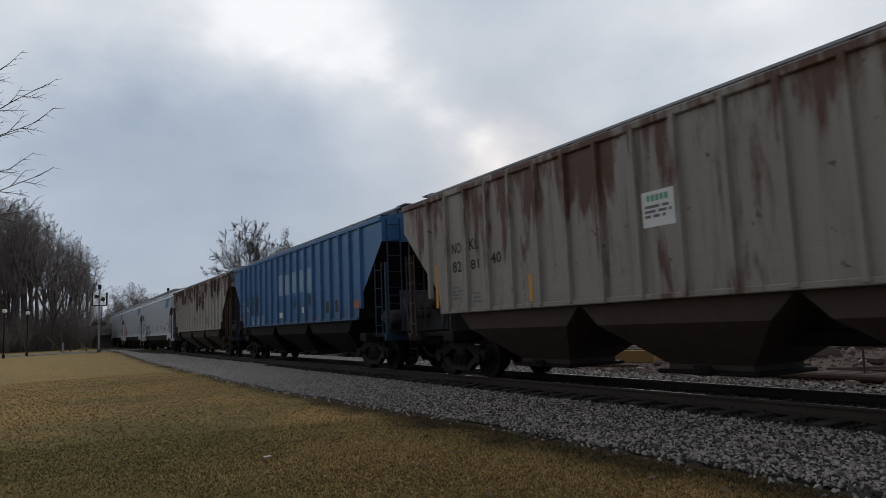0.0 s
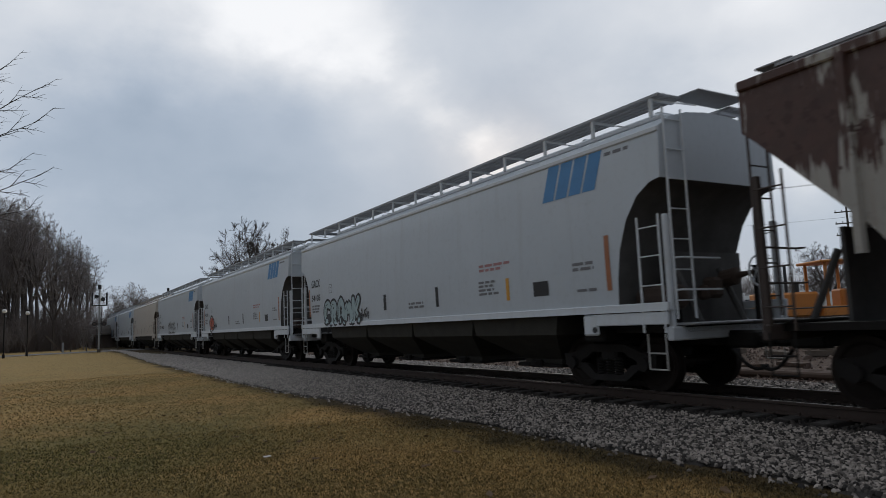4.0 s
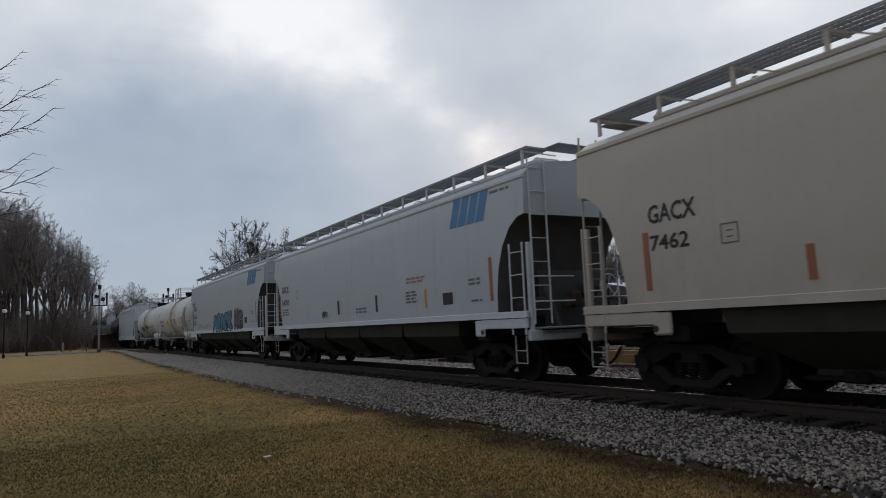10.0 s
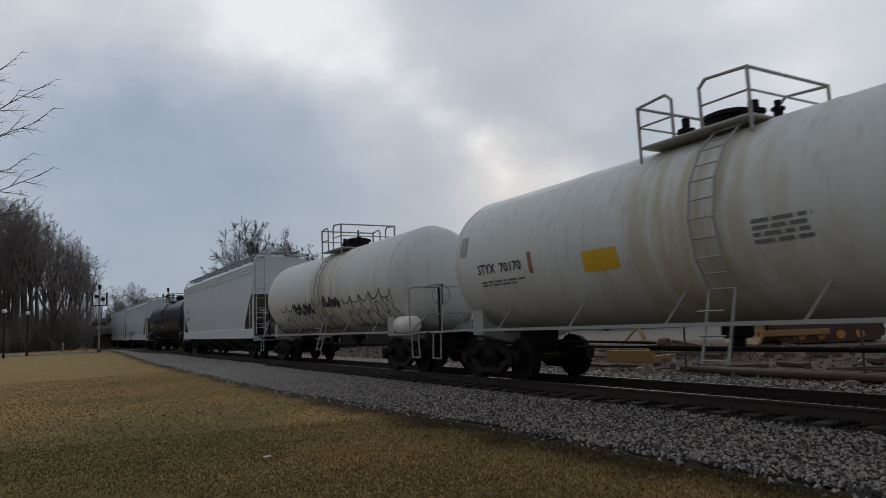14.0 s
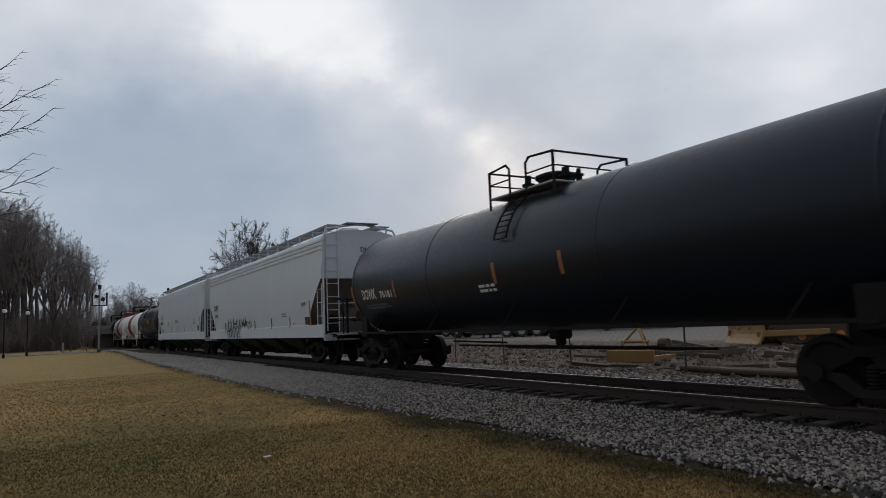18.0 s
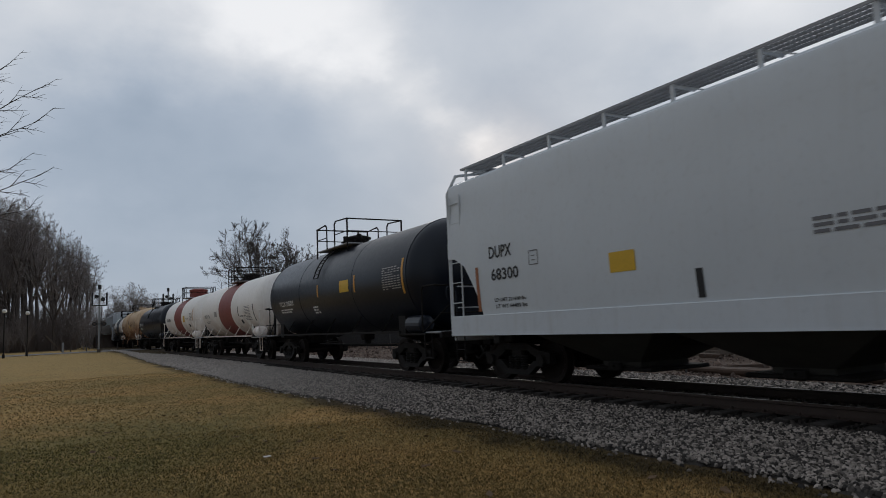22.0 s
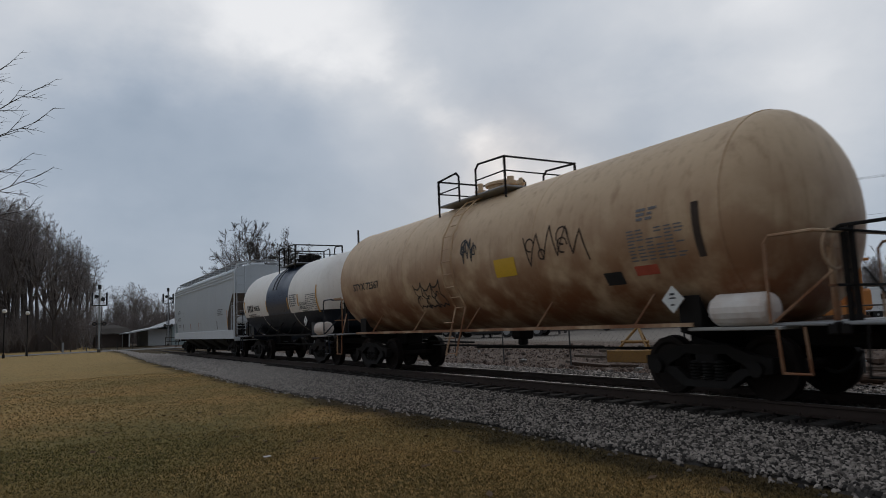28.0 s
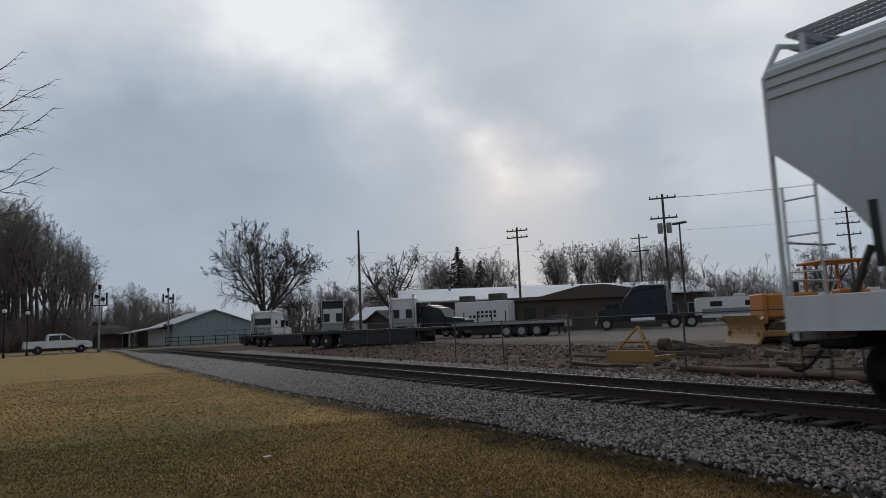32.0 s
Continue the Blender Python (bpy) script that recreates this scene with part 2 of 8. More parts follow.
drip_stain(M_TANKW, 0.6, 2.6, (0.42, 0.34, 0.18), 0.75)
# foot: brown stain together with painted shade of the tank's underside
M_TANKC = paint("clean_white_tank_paint", (0.90, 0.87, 0.83), streak=0.15, dirt=(0.34, 0.24, 0.17), foot=0.60, foot_span=(1.2, 2.7), foot_color=(0.42, 0.26, 0.17))
# foot: load stain, deepened for the lower half that faces down from the light
M_TANKT = paint("tan_stained_tank_paint", (0.64, 0.465, 0.295), streak=0.45, dirt=(0.24, 0.115, 0.05), foot=1.0, foot_span=(1.7, 3.6), foot_color=(0.235, 0.092, 0.036))
M_BLACK = paint("black_tank_paint", (0.007, 0.011, 0.020), dirt=(0.014, 0.016, 0.020), streak=0.25, rough=0.33, gloss=0.34)
M_RED = paint("dull_red_band_paint", (0.24, 0.050, 0.040), dirt=(0.10, 0.03, 0.02), streak=0.35)
M_NAVY = paint("dark_blue_band_paint", (0.012, 0.030, 0.075), dirt=(0.02, 0.03, 0.05), streak=0.3, rough=0.30)
# slope and bay colours hold dirt and the shade under the wagon ends
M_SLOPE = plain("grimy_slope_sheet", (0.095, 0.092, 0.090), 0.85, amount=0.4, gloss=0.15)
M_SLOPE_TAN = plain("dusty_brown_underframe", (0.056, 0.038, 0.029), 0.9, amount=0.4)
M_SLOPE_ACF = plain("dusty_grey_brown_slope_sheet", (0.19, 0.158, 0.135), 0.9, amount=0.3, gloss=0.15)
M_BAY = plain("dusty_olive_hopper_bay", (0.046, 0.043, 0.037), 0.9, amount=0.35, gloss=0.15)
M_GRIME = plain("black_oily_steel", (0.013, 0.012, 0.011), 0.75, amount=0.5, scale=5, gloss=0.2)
M_FRAME = plain("dark_frame_steel", (0.012, 0.010, 0.009), 0.75, amount=0.45, scale=5, gloss=0.2)
M_WHEEL = plain("brown_wheel_steel", (0.019, 0.014, 0.012), 0.65, 0.3, amount=0.4, scale=6, gloss=0.15)
M_TREAD = plain("polished_wheel_tread", (0.45, 0.44, 0.43), 0.28, 1.0, amount=0.1, bump=0)
M_GALV = plain("galvanised_grating", (0.31, 0.315, 0.325), 0.55, 0.3, amount=0.2)
M_YELLOW = plain("yellow_reflector", (0.60, 0.29, 0.03), 0.5, amount=0.12, bump=0)
M_ORANGE = plain("orange_reflector", (0.34, 0.125, 0.05), 0.5, amount=0.15, bump=0)
M_INK = plain("black_lettering", (0.018, 0.018, 0.02), 0.6, amount=0.3, bump=0)
M_INKW = plain("white_lettering", (0.78, 0.78, 0.76), 0.6, amount=0.2, bump=0)
M_INKG = plain("faded_grey_lettering", (0.17, 0.17, 0.18), 0.7, amount=0.4, bump=0)
M_INKR = plain("red_lettering", (0.38, 0.19, 0.19), 0.6, amount=0.3, bump=0)
M_LOGO = plain("blue_emblem_paint", (0.055, 0.21, 0.44), 0.5, amount=0.25, bump=0)
M_PATCH = plain("grey_repaint_patch", (0.36, 0.35, 0.33), 0.6, amount=0.2, bump=0)
M_PATCHB = plain("pale_blue_patch", (0.25, 0.36, 0.50), 0.6, amount=0.25, bump=0)
M_SIGNW = plain("white_placard", (0.74, 0.74, 0.72), 0.5, amount=0.12, bump=0)
M_SIGNY = plain("yellow_placard", (0.70, 0.42, 0.02), 0.5, amount=0.12, bump=0)
M_GRAF_TEAL = plain("blue_spray_paint", (0.06, 0.21, 0.36), 0.5, amount=0.5, scale=4, bump=0)
M_GRAF_RED = plain("red_spray_paint", (0.50, 0.10, 0.06), 0.5, amount=0.4, scale=4, bump=0)
M_GRAF_GREEN = plain("pale_green_spray_paint", (0.13, 0.36, 0.22), 0.5, amount=0.4, scale=4, bump=0)
M_GRAF_MIST = plain("pale_teal_spray_paint", (0.34, 0.44, 0.46), 0.5, amount=0.4, scale=4, bump=0)
M_GRAF_GREY = plain("grey_spray_paint", (0.13, 0.12, 0.13), 0.5, amount=0.5, scale=4, bump=0)

# ---- mesh tools ----


def part(name, bm, mat, parent, label=""):
    """Links a bmesh, or a finished mesh, as one mesh object under a thing or under a part."""
    if isinstance(bm, bmesh.types.BMesh):
        me = bpy.data.meshes.new(name)
        bmesh.ops.recalc_face_normals(bm, faces=bm.faces)
        bm.to_mesh(me)
        bm.free()
        me.materials.append(mat)
    else:
        me = bm
    ob = new(name, me)
    ob.parent = parent
    if label:
        tagged(ob, label)
    return ob


def thing(name, bm, mat, label, category, group="", kind="", at=None):
    ob = part(name, bm, mat, None)
    tagged(ob, label, category, group, kind)
    if at is not None:
        ob.matrix_world = at
    return ob


def empty(name, at, label, category, group=""):
    ob = new(name)
    ob.empty_display_size = 0.3
    ob.matrix_world = at
    return tagged(ob, label, category, group)


def smooth(ob, angle=40):
    """Smooth shading where faces meet at a small angle."""
    me = ob.data
    bm = bmesh.new()
    bm.from_mesh(me)
    for f in bm.faces:
        f.smooth = True
    for e in bm.edges:
        if len(e.link_faces) == 2 and e.calc_face_angle(0) > radians(angle):
            e.smooth = False
    bm.to_mesh(me)
    bm.free()
    return ob


def box(bm, x, y, z, sx, sy, sz, bevel=0.0, turn=None):
    """A box by its centre and size, its edges taken off where asked."""
    made = bmesh.ops.create_cube(bm, size=1.0)["verts"]
    for v in made:
        v.co = Vector((v.co.x * sx, v.co.y * sy, v.co.z * sz))
    if bevel:
        edges = {e for v in made for e in v.link_edges}
        out_ = bmesh.ops.bevel(bm, geom=list(edges), offset=bevel, segments=1, affect="EDGES", profile=0.5)
        made = list({v for f in out_["faces"] for v in f.verts} | {v for v in made if v.is_valid})
    for v in made:
        co = turn @ v.co if turn is not None else v.co
        v.co = co + Vector((x, y, z))
    return bm


def boxes(*rows):
    bm = bmesh.new()
    for r in rows:
        box(bm, *r)
    return bm


def rod(bm, a, b, r, n=8, r2=None):
    """A round bar from a to b."""
    a, b = Vector(a), Vector(b)
    w = (b - a).normalized()
    u = w.orthogonal().normalized()
    v = w.cross(u)
    rings = []
    for p, rad in ((a, r), (b, r if r2 is None else r2)):
        rings.append([bm.verts.new(p + rad * (math.cos(k * math.tau / n) * u + math.sin(k * math.tau / n) * v)) for k in range(n)])
    for k in range(n):
        bm.faces.new((rings[0][k], rings[0][(k + 1) % n], rings[1][(k + 1) % n], rings[1][k]))
    bm.faces.new(rings[0][::-1])
    bm.faces.new(rings[1])
    return bm


def rods(pairs, r, n=6):
    bm = bmesh.new()
    for a, b in pairs:
        rod(bm, a, b, r, n)
    return bm


def bent(bm, pts, r, n=6):
    """A bent bar through points, one skin along its bends."""
    pts = [Vector(q) for q in pts]
    rings, u = [], None
    for k, q in enumerate(pts):
        w0 = (q - pts[k - 1]).normalized() if k else (pts[1] - q).normalized()
        w1 = (pts[k + 1] - q).normalized() if k + 1 < len(pts) else w0
        w = (w0 + w1).normalized() if (w0 + w1).length > 0.05 else w0
        u = w.orthogonal() if u is None else u - w * u.dot(w)
        if u.length < 1e-4:
            u = w.orthogonal()
        u.normalize()
        v = w.cross(u)
        wide = r / max(0.5, w.dot(w0))
        rings.append([q + wide * (math.cos(j * math.tau / n) * u + math.sin(j * math.tau / n) * v) for j in range(n)])
    return loft(bm, rings)


def loft(bm, rings, closed=True, caps=True):
    """Skins rings of equal count."""
    vs = [[bm.verts.new(p) for p in ring] for ring in rings]
    n = len(vs[0])
    for a, b in zip(vs, vs[1:]):
        for k in range(n if closed else n - 1):
            bm.faces.new((a[k], a[(k + 1) % n], b[(k + 1) % n], b[k]))
    if caps:
        bm.faces.new(vs[0][::-1])
        bm.faces.new(vs[-1])
    return bm


def extruded(bm, outline, way):
    """A flat outline given depth."""
    way = Vector(way)
    loft(bm, [[Vector(p) for p in outline], [Vector(p) + way for p in outline]])
    return bm


def turned(bm, profile, axis_a, axis_b, n=32):
    """A round body: rows of (share of the way from a to b in metres, radius)."""
    a, b = Vector(axis_a), Vector(axis_b)
    w = (b - a).normalized()
    u = Vector((0, 0, 1)) if abs(w.z) < 0.9 else Vector((1, 0, 0))
    v = w.cross(u)
    rings = []
    for d, r in profile:
        c = a + w * d
        rings.append([c + max(r, 1e-3) * (math.cos(k * math.tau / n) * u + math.sin(k * math.tau / n) * v) for k in range(n)])
    return loft(bm, rings)


FONT_CACHE = {}


def letters(text, size):
    """The words as a flat mesh: x along, y up, the start at 0,0. Returns vertices and faces."""
    key = (text, size)
    if key not in FONT_CACHE:
        cu = bpy.data.curves.new("words", "FONT")
        cu.body, cu.size, cu.resolution_u = text, size, 2
        cu.offset = 0.020 * size
        ob = new("words", cu)
        bpy.context.view_layer.update()
        me = bpy.data.meshes.new_from_object(ob.evaluated_get(bpy.context.evaluated_depsgraph_get()))
        FONT_CACHE[key] = ([v.co.copy() for v in me.vertices], [tuple(p.vertices) for p in me.polygons])
        bpy.data.objects.remove(ob)
        bpy.data.curves.remove(cu)
        bpy.data.meshes.remove(me)
    return FONT_CACHE[key]


def lay_words(bm, text, size, x, z, face, wide=1.0):
    """Lays words on a car's side; face(x, z) gives the point and stands 5 mm proud."""
    vs, fs = letters(text, size)
    made = [bm.verts.new(face(x + v.x * wide, z + v.y)) for v in vs]
    for f in fs:
        try:
            bm.faces.new([made[k] for k in f])
        except ValueError:
            pass
    return bm


def lay_bar(bm, x, z, w, h, face, lean=0.0, cells=1):
    """Lays a painted rectangle on a car's side, by its lower left corner."""
    rows = max(1, int(h / 0.12)) if cells else 1
    grid = [[bm.verts.new(face(x + i * w + lean * (j / rows), z + h * j / rows)) for i in (0, 1)] for j in range(rows + 1)]
    for j in range(rows):
        bm.faces.new((grid[j][0], grid[j][1], grid[j + 1][1], grid[j + 1][0]))
    return bm


def lay_lines(bm, x, z, w, rows, size, face, rnd):
    """Small print that cannot be read: broken bars."""
    for k in range(rows):
        at, end = x, x + w * rnd.uniform(0.7, 1.0)
        while at < end:
            d = min(rnd.uniform(0.10, 0.32), end - at)
            lay_bar(bm, at, z - k * size * 1.7, d, size, face)
            at += d + 0.05
    return bm


def lay_stroke(bm, pts, width, face):
    """A sprayed stroke through points (x, z)."""
    fine_pts = [pts[0]]
    for a, b in zip(pts, pts[1:]):
        n = max(1, math.ceil(math.hypot(b[0] - a[0], b[1] - a[1]) / 0.12))
        fine_pts += [(a[0] + (b[0] - a[0]) * k / n, a[1] + (b[1] - a[1]) * k / n) for k in range(1, n + 1)]
    pts = fine_pts
    for (x0, z0), (x1, z1) in zip(pts, pts[1:]):
        d = math.hypot(x1 - x0, z1 - z0) or 1e-3
        nx, nz = -(z1 - z0) / d * width / 2, (x1 - x0) / d * width / 2
        ex, ez = (x1 - x0) / d * width * 0.35, (z1 - z0) / d * width * 0.35
        q = [(x0 - ex + nx, z0 - ez + nz), (x0 - ex - nx, z0 - ez - nz), (x1 + ex - nx, z1 + ez - nz), (x1 + ex + nx, z1 + ez + nz)]
        bm.faces.new([bm.verts.new(face(a, b)) for a, b in q])
    return bm


def lay_patch(bm, pts, face):
    bm.faces.new([bm.verts.new(face(a, b)) for a, b in pts])
    return bm

# ---- ground ----


def ease(a, b, x):
    k = min(1.0, max(0.0, (x - a) / (b - a)))
    return k * k * (3 - 2 * k)


def ground_z(x, y):
    """Height of the land: a lawn below the rails, level with the road far off, the yard behind the track a little higher."""
    far = ease(-34, -74, x)
    lawn = -0.42 + 0.40 * far
    lawn += 0.035 * math.sin(x * 0.21 + y * 0.4) * (1 - far)
    yard = -0.38 + 0.38 * ease(16.5, 20.5, y) + 0.24 * ease(26, 54, y)
    yard = yard * (1 - far) + max(yard, -0.05) * far
    k = ease(8.5, 11, y)
    base = lawn * (1 - k) + yard * k
    return base


def grid_mesh(name, xs, ys, height):
    vs = [(x, y, height(x, y)) for y in ys for x in xs]
    n = len(xs)
    fs = [(j * n + i, j * n + i + 1, (j + 1) * n + i + 1, (j + 1) * n + i) for j in range(len(ys) - 1) for i in range(n - 1)]
    me = bpy.data.meshes.new(name)
    me.from_pydata(vs, [], fs)
    me.update()
    for p in me.polygons:
        p.use_smooth = True
    return me


def bank_edge(x):
    """Where the near foot of the ballast meets the lawn."""
    return TRACK_Y - 3.52 - 0.45 * ease(-9, -24, x) + 0.25 * ease(-50, -78, x) + 0.05 * math.sin(x * 1.1) + 0.035 * math.sin(x * 2.7 + 1.0)


def ground_material():
    """Winter lawn: straw, brown and olive patches, a dark trampled edge; beyond the track bare earth and grey gravel."""
    m, t, b = material("winter_lawn_and_yard_earth")
    v = mapped(t, (1, 1, 1), "Object")
    sep = t.nodes.new("ShaderNodeSeparateXYZ")
    t.links.new(v, sep.inputs[0])

    def sum_of(a, k, c_):
        n = t.nodes.new("ShaderNodeMath")
        n.operation = "MULTIPLY_ADD"
        t.links.new(a, n.inputs[0])
        n.inputs[1].default_value = k
        if isinstance(c_, (int, float)):
            n.inputs[2].default_value = c_
        else:
            t.links.new(c_, n.inputs[2])
        return n.outputs[0]
    patch = noisy(t, v, 0.30, 5.0, 0.6)
    mid = noisy(t, v, 1.6, 6.0, 0.65)
    fine_n = noisy(t, v, 30.0, 5.0, 0.7)
    tuft_shade = noisy(t, v, 10.0, 3.0, 0.6)
    c = mixed(t, stepped(t, patch, 0.36, 0.62), (0.47, 0.275, 0.098), (0.29, 0.205, 0.075))
    c = mixed(t, stepped(t, mid, 0.42, 0.70, 0.55), c, (0.50, 0.335, 0.13))
    # paler straw towards -x, and a greener hollow
    c = mixed(t, stepped(t, sum_of(patch, 14.0, sum_of(sep.outputs["X"], -1.0, 0.0)), 32.0, 52.0, 0.75), c, (0.45, 0.31, 0.128))
    hollow = t.nodes.new("ShaderNodeVectorMath")
    hollow.operation = "DISTANCE"
    t.links.new(v, hollow.inputs[0])
    hollow.inputs[1].default_value = (-12.0, 0.2, -0.4)
    c = mixed(t, stepped(t, sum_of(hollow.outputs["Value"], -1.0, sum_of(patch, 7.0, 0.0)), -1.6, 2.4, 0.5), c, (0.120, 0.125, 0.040))
    c = mixed(t, stepped(t, fine_n, 0.42, 0.66, 0.6), c, (0.085, 0.062, 0.026))
    # dark specks: the shade between grass tufts painted into the ground
    c = mixed(t, stepped(t, tuft_shade, 0.55, 0.66, 0.8), c, (0.040, 0.031, 0.014))
    earth = mixed(t, stepped(t, mid, 0.35, 0.65), (0.085, 0.058, 0.043), (0.155, 0.115, 0.092))
    earth = mixed(t, stepped(t, fine_n, 0.5, 0.7, 0.7), earth, (0.05, 0.034, 0.027))
    lot = mixed(t, mid, (0.17, 0.145, 0.122), (0.25, 0.22, 0.19))
    edge = sum_of(noisy(t, v, 0.8, 6.0, 0.65), 2.2, sep.outputs["Y"])
    c = mixed(t, stepped(t, edge, 6.0, 7.0, 0.9), c, (0.032, 0.024, 0.014))
    c = mixed(t, stepped(t, sep.outputs["Y"], 12.0, 13.0), c, earth)
    c = mixed(t, stepped(t, sum_of(noisy(t, v, 0.35), 7.0, sep.outputs["Y"]), 28.0, 32.0), c, lot)
    t.links.new(c, b.inputs["Base Color"])
    b.inputs["Roughness"].default_value = 0.95
    b.inputs["Specular IOR Level"].default_value = 0.15
    bumped(t, b, fine_n, 0.6, 0.04)
    return m


M_GROUND = ground_material()
xs = [-2500, -900, -400, -250, -180] + [-140 + 4 * k for k in range(20)] + [-60 + 1.5 * k for k in range(60)] + [32, 40, 60, 100, 200, 500, 1500]
ys = [-1500, -400, -150, -80, -50, -35, -25] + [-20 + 1.25 * k for k in range(32)] + [20.5 + 2 * k for k in range(22)] + [70, 90, 130, 200, 400, 900, 2500]
me = grid_mesh("ground", xs, ys, ground_z)
me.materials.append(M_GROUND)
tagged(new("ground", me), "brown winter lawn beside the track and bare yard earth beyond", "ground", kind="structure")

# ---- track ----


def ballast_z(x, y):
    """Ballast bank: level under the track, falling to the lawn on the near side and to the yard on the far side."""
    d = y - TRACK_Y
    top = -0.20
    wob = 0.16 * math.sin(x * 0.7) + 0.12 * math.sin(x * 1.9 + 1.0) + 0.10 * math.sin(x * 0.23)
    if d < 0:
        foot = TRACK_Y - bank_edge(x)
        k = min(1.0, max(0.0, (-d - 1.35) / (foot - 1.35))) ** 1.2
        return (top - 0.02) * (1 - k) + (ground_z(x, y) + (0.035 if -d < foot else -0.08)) * k
    k = ease(1.25, 4.5 + wob, d) * 0.7
    return top * (1 - k) + (ground_z(x, y) - 0.05 * k) * k + 0.02


def gravel_material(name, a, b_, c_, far_light=None):
    m, t, b = material(name)
    v = mapped(t, (1, 1, 1))
    geo = t.nodes.new("ShaderNodeNewGeometry")
    rnd = geo.outputs["Random Per Island"]
    col = mixed(t, stepped(t, rnd, 0.15, 1.0), a, b_)
    col = mixed(t, stepped(t, noisy(t, v, 14.0), 0.45, 0.75, 0.6), col, c_)
    # same stones paled towards -x: grazing sky light put into the colour
    if far_light:
        sep = t.nodes.new("ShaderNodeSeparateXYZ")
        t.links.new(v, sep.inputs[0])
        col = mixed(t, stepped(t, sep.outputs["X"], -9.0, -32.0, 0.6), col, far_light)
    t.links.new(col, b.inputs["Base Color"])
    b.inputs["Roughness"].default_value = 0.8
    b.inputs["Specular IOR Level"].default_value = 0.25
    bumped(t, b, noisy(t, v, 60.0), 0.4, 0.01)
    return m


M_STONE = gravel_material("crushed_grey_stone", (0.030, 0.026, 0.023), (0.40, 0.345, 0.300), (0.055, 0.046, 0.040), (0.46, 0.41, 0.37))
M_OILED = gravel_material("oil_blackened_stone", (0.012, 0.010, 0.009), (0.055, 0.045, 0.038), (0.016, 0.013, 0.011))
# bed kept darker than its stones, giving the gaps between them painted shade
M_BED = plain("ballast_bed", (0.045, 0.039, 0.034), 0.95, amount=0.6, scale=18, bump=0.8)
bx = [-700, -400, -250, -180, -140] + [-110 + 1.0 * k for k in range(70)] + [-40 + 0.35 * k for k in range(160)] + [20, 40, 80]
by = [TRACK_Y - 4.3 + 0.10 * k for k in range(32)] + [TRACK_Y - 1.1 + 0.35 * k for k in range(18)]
me = grid_mesh("ballast_bank", bx, by, lambda x, y: ballast_z(x, y))
me.materials.append(M_BED)
tagged(new("ballast", me), "grey crushed stone ballast bank under the track", "ballast", kind="structure")


def stones(name, count, area, size, seed, level=None, mat=None):
    """Loose stones on the bank: uneven lumps in one mesh."""
    rng = np.random.default_rng(seed)
    px, py = area(rng, count)
    pz = np.array([(level or ballast_z)(a, b) for a, b in zip(px, py)])
    base = np.array([(-1, -1, -.7), (1, -1, -.7), (1, 1, -.7), (-1, 1, -.7), (-.6, -.7, .8), (.7, -.6, .7), (.6, .7, .9), (-.7, .6, .7)]) * 0.5
    quad = np.array([(4, 5, 6, 7), (0, 1, 5, 4), (1, 2, 6, 5), (2, 3, 7, 6), (3, 0, 4, 7)])
    s = size * rng.uniform(0.6, 1.5, (count, 1, 3)) * rng.uniform(0.75, 1.35, (count, 1, 1))
    p = base[None] * s + rng.normal(0, size * 0.12, (count, 8, 3))
    yaw, tilt = rng.uniform(0, math.tau, count), rng.normal(0, 0.5, count)
    cy, sy, ct, st = np.cos(yaw), np.sin(yaw), np.cos(tilt), np.sin(tilt)
    y2 = p[..., 1] * ct[:, None] - p[..., 2] * st[:, None]
    z2 = p[..., 1] * st[:, None] + p[..., 2] * ct[:, None]
    x3 = p[..., 0] * cy[:, None] - y2 * sy[:, None]
    y3 = p[..., 0] * sy[:, None] + y2 * cy[:, None]
    v = np.stack([x3 + px[:, None], y3 + py[:, None], z2 + pz[:, None] + size * 0.15 + rng.uniform(-0.4, 0.45, (count, 1)) * size], -1).reshape(-1, 3)
    f = (quad[None] + (np.arange(count) * 8)[:, None, None]).reshape(-1, 4)
    me = bpy.data.meshes.new(name)
    me.vertices.add(len(v))
    me.vertices.foreach_set("co", v.ravel())
    me.loops.add(f.size)
    me.loops.foreach_set("vertex_index", f.ravel())
    me.polygons.add(len(f))
    me.polygons.foreach_set("loop_start", np.arange(len(f)) * 4)
    me.polygons.foreach_set("loop_total", np.full(len(f), 4))
    me.update()
    me.validate()
    me.materials.append(mat or M_STONE)
    return me


def near_bank(rng, n):
    x = 3.0 - 37 * rng.uniform(0, 1, n) ** 1.45
    foot = np.array([bank_edge(a) for a in x])
    top = TRACK_Y - 1.30 - 0.10 * np.abs(np.sin((x - 6) / 0.53 * math.pi))
    return x, foot + (top - foot) * rng.uniform(0, 1, n) + rng.normal(0, 0.02, n)


def oiled_bed(rng, n):
    x = 3.0 - 60 * rng.uniform(0, 1, n) ** 1.4
    return x, TRACK_Y - rng.uniform(-0.6, 1.42, n)


def far_bank(rng, n):
    x = 4.0 - 60 * rng.uniform(0, 1, n) ** 1.3
    return x, TRACK_Y + rng.uniform(0.95, 4.6, n)


def distant_bank(rng, n):
    x = rng.uniform(-80, -30, n)
    foot = np.array([bank_edge(a) for a in x])
    return x, foot + (TRACK_Y - 1.2 - foot) * rng.uniform(0, 1, n)


def stray(rng, n):
    x = 2.0 - 38 * rng.uniform(0, 1, n) ** 1.3
    return x, np.array([bank_edge(a) for a in x]) - np.abs(rng.normal(0, 0.10, n))


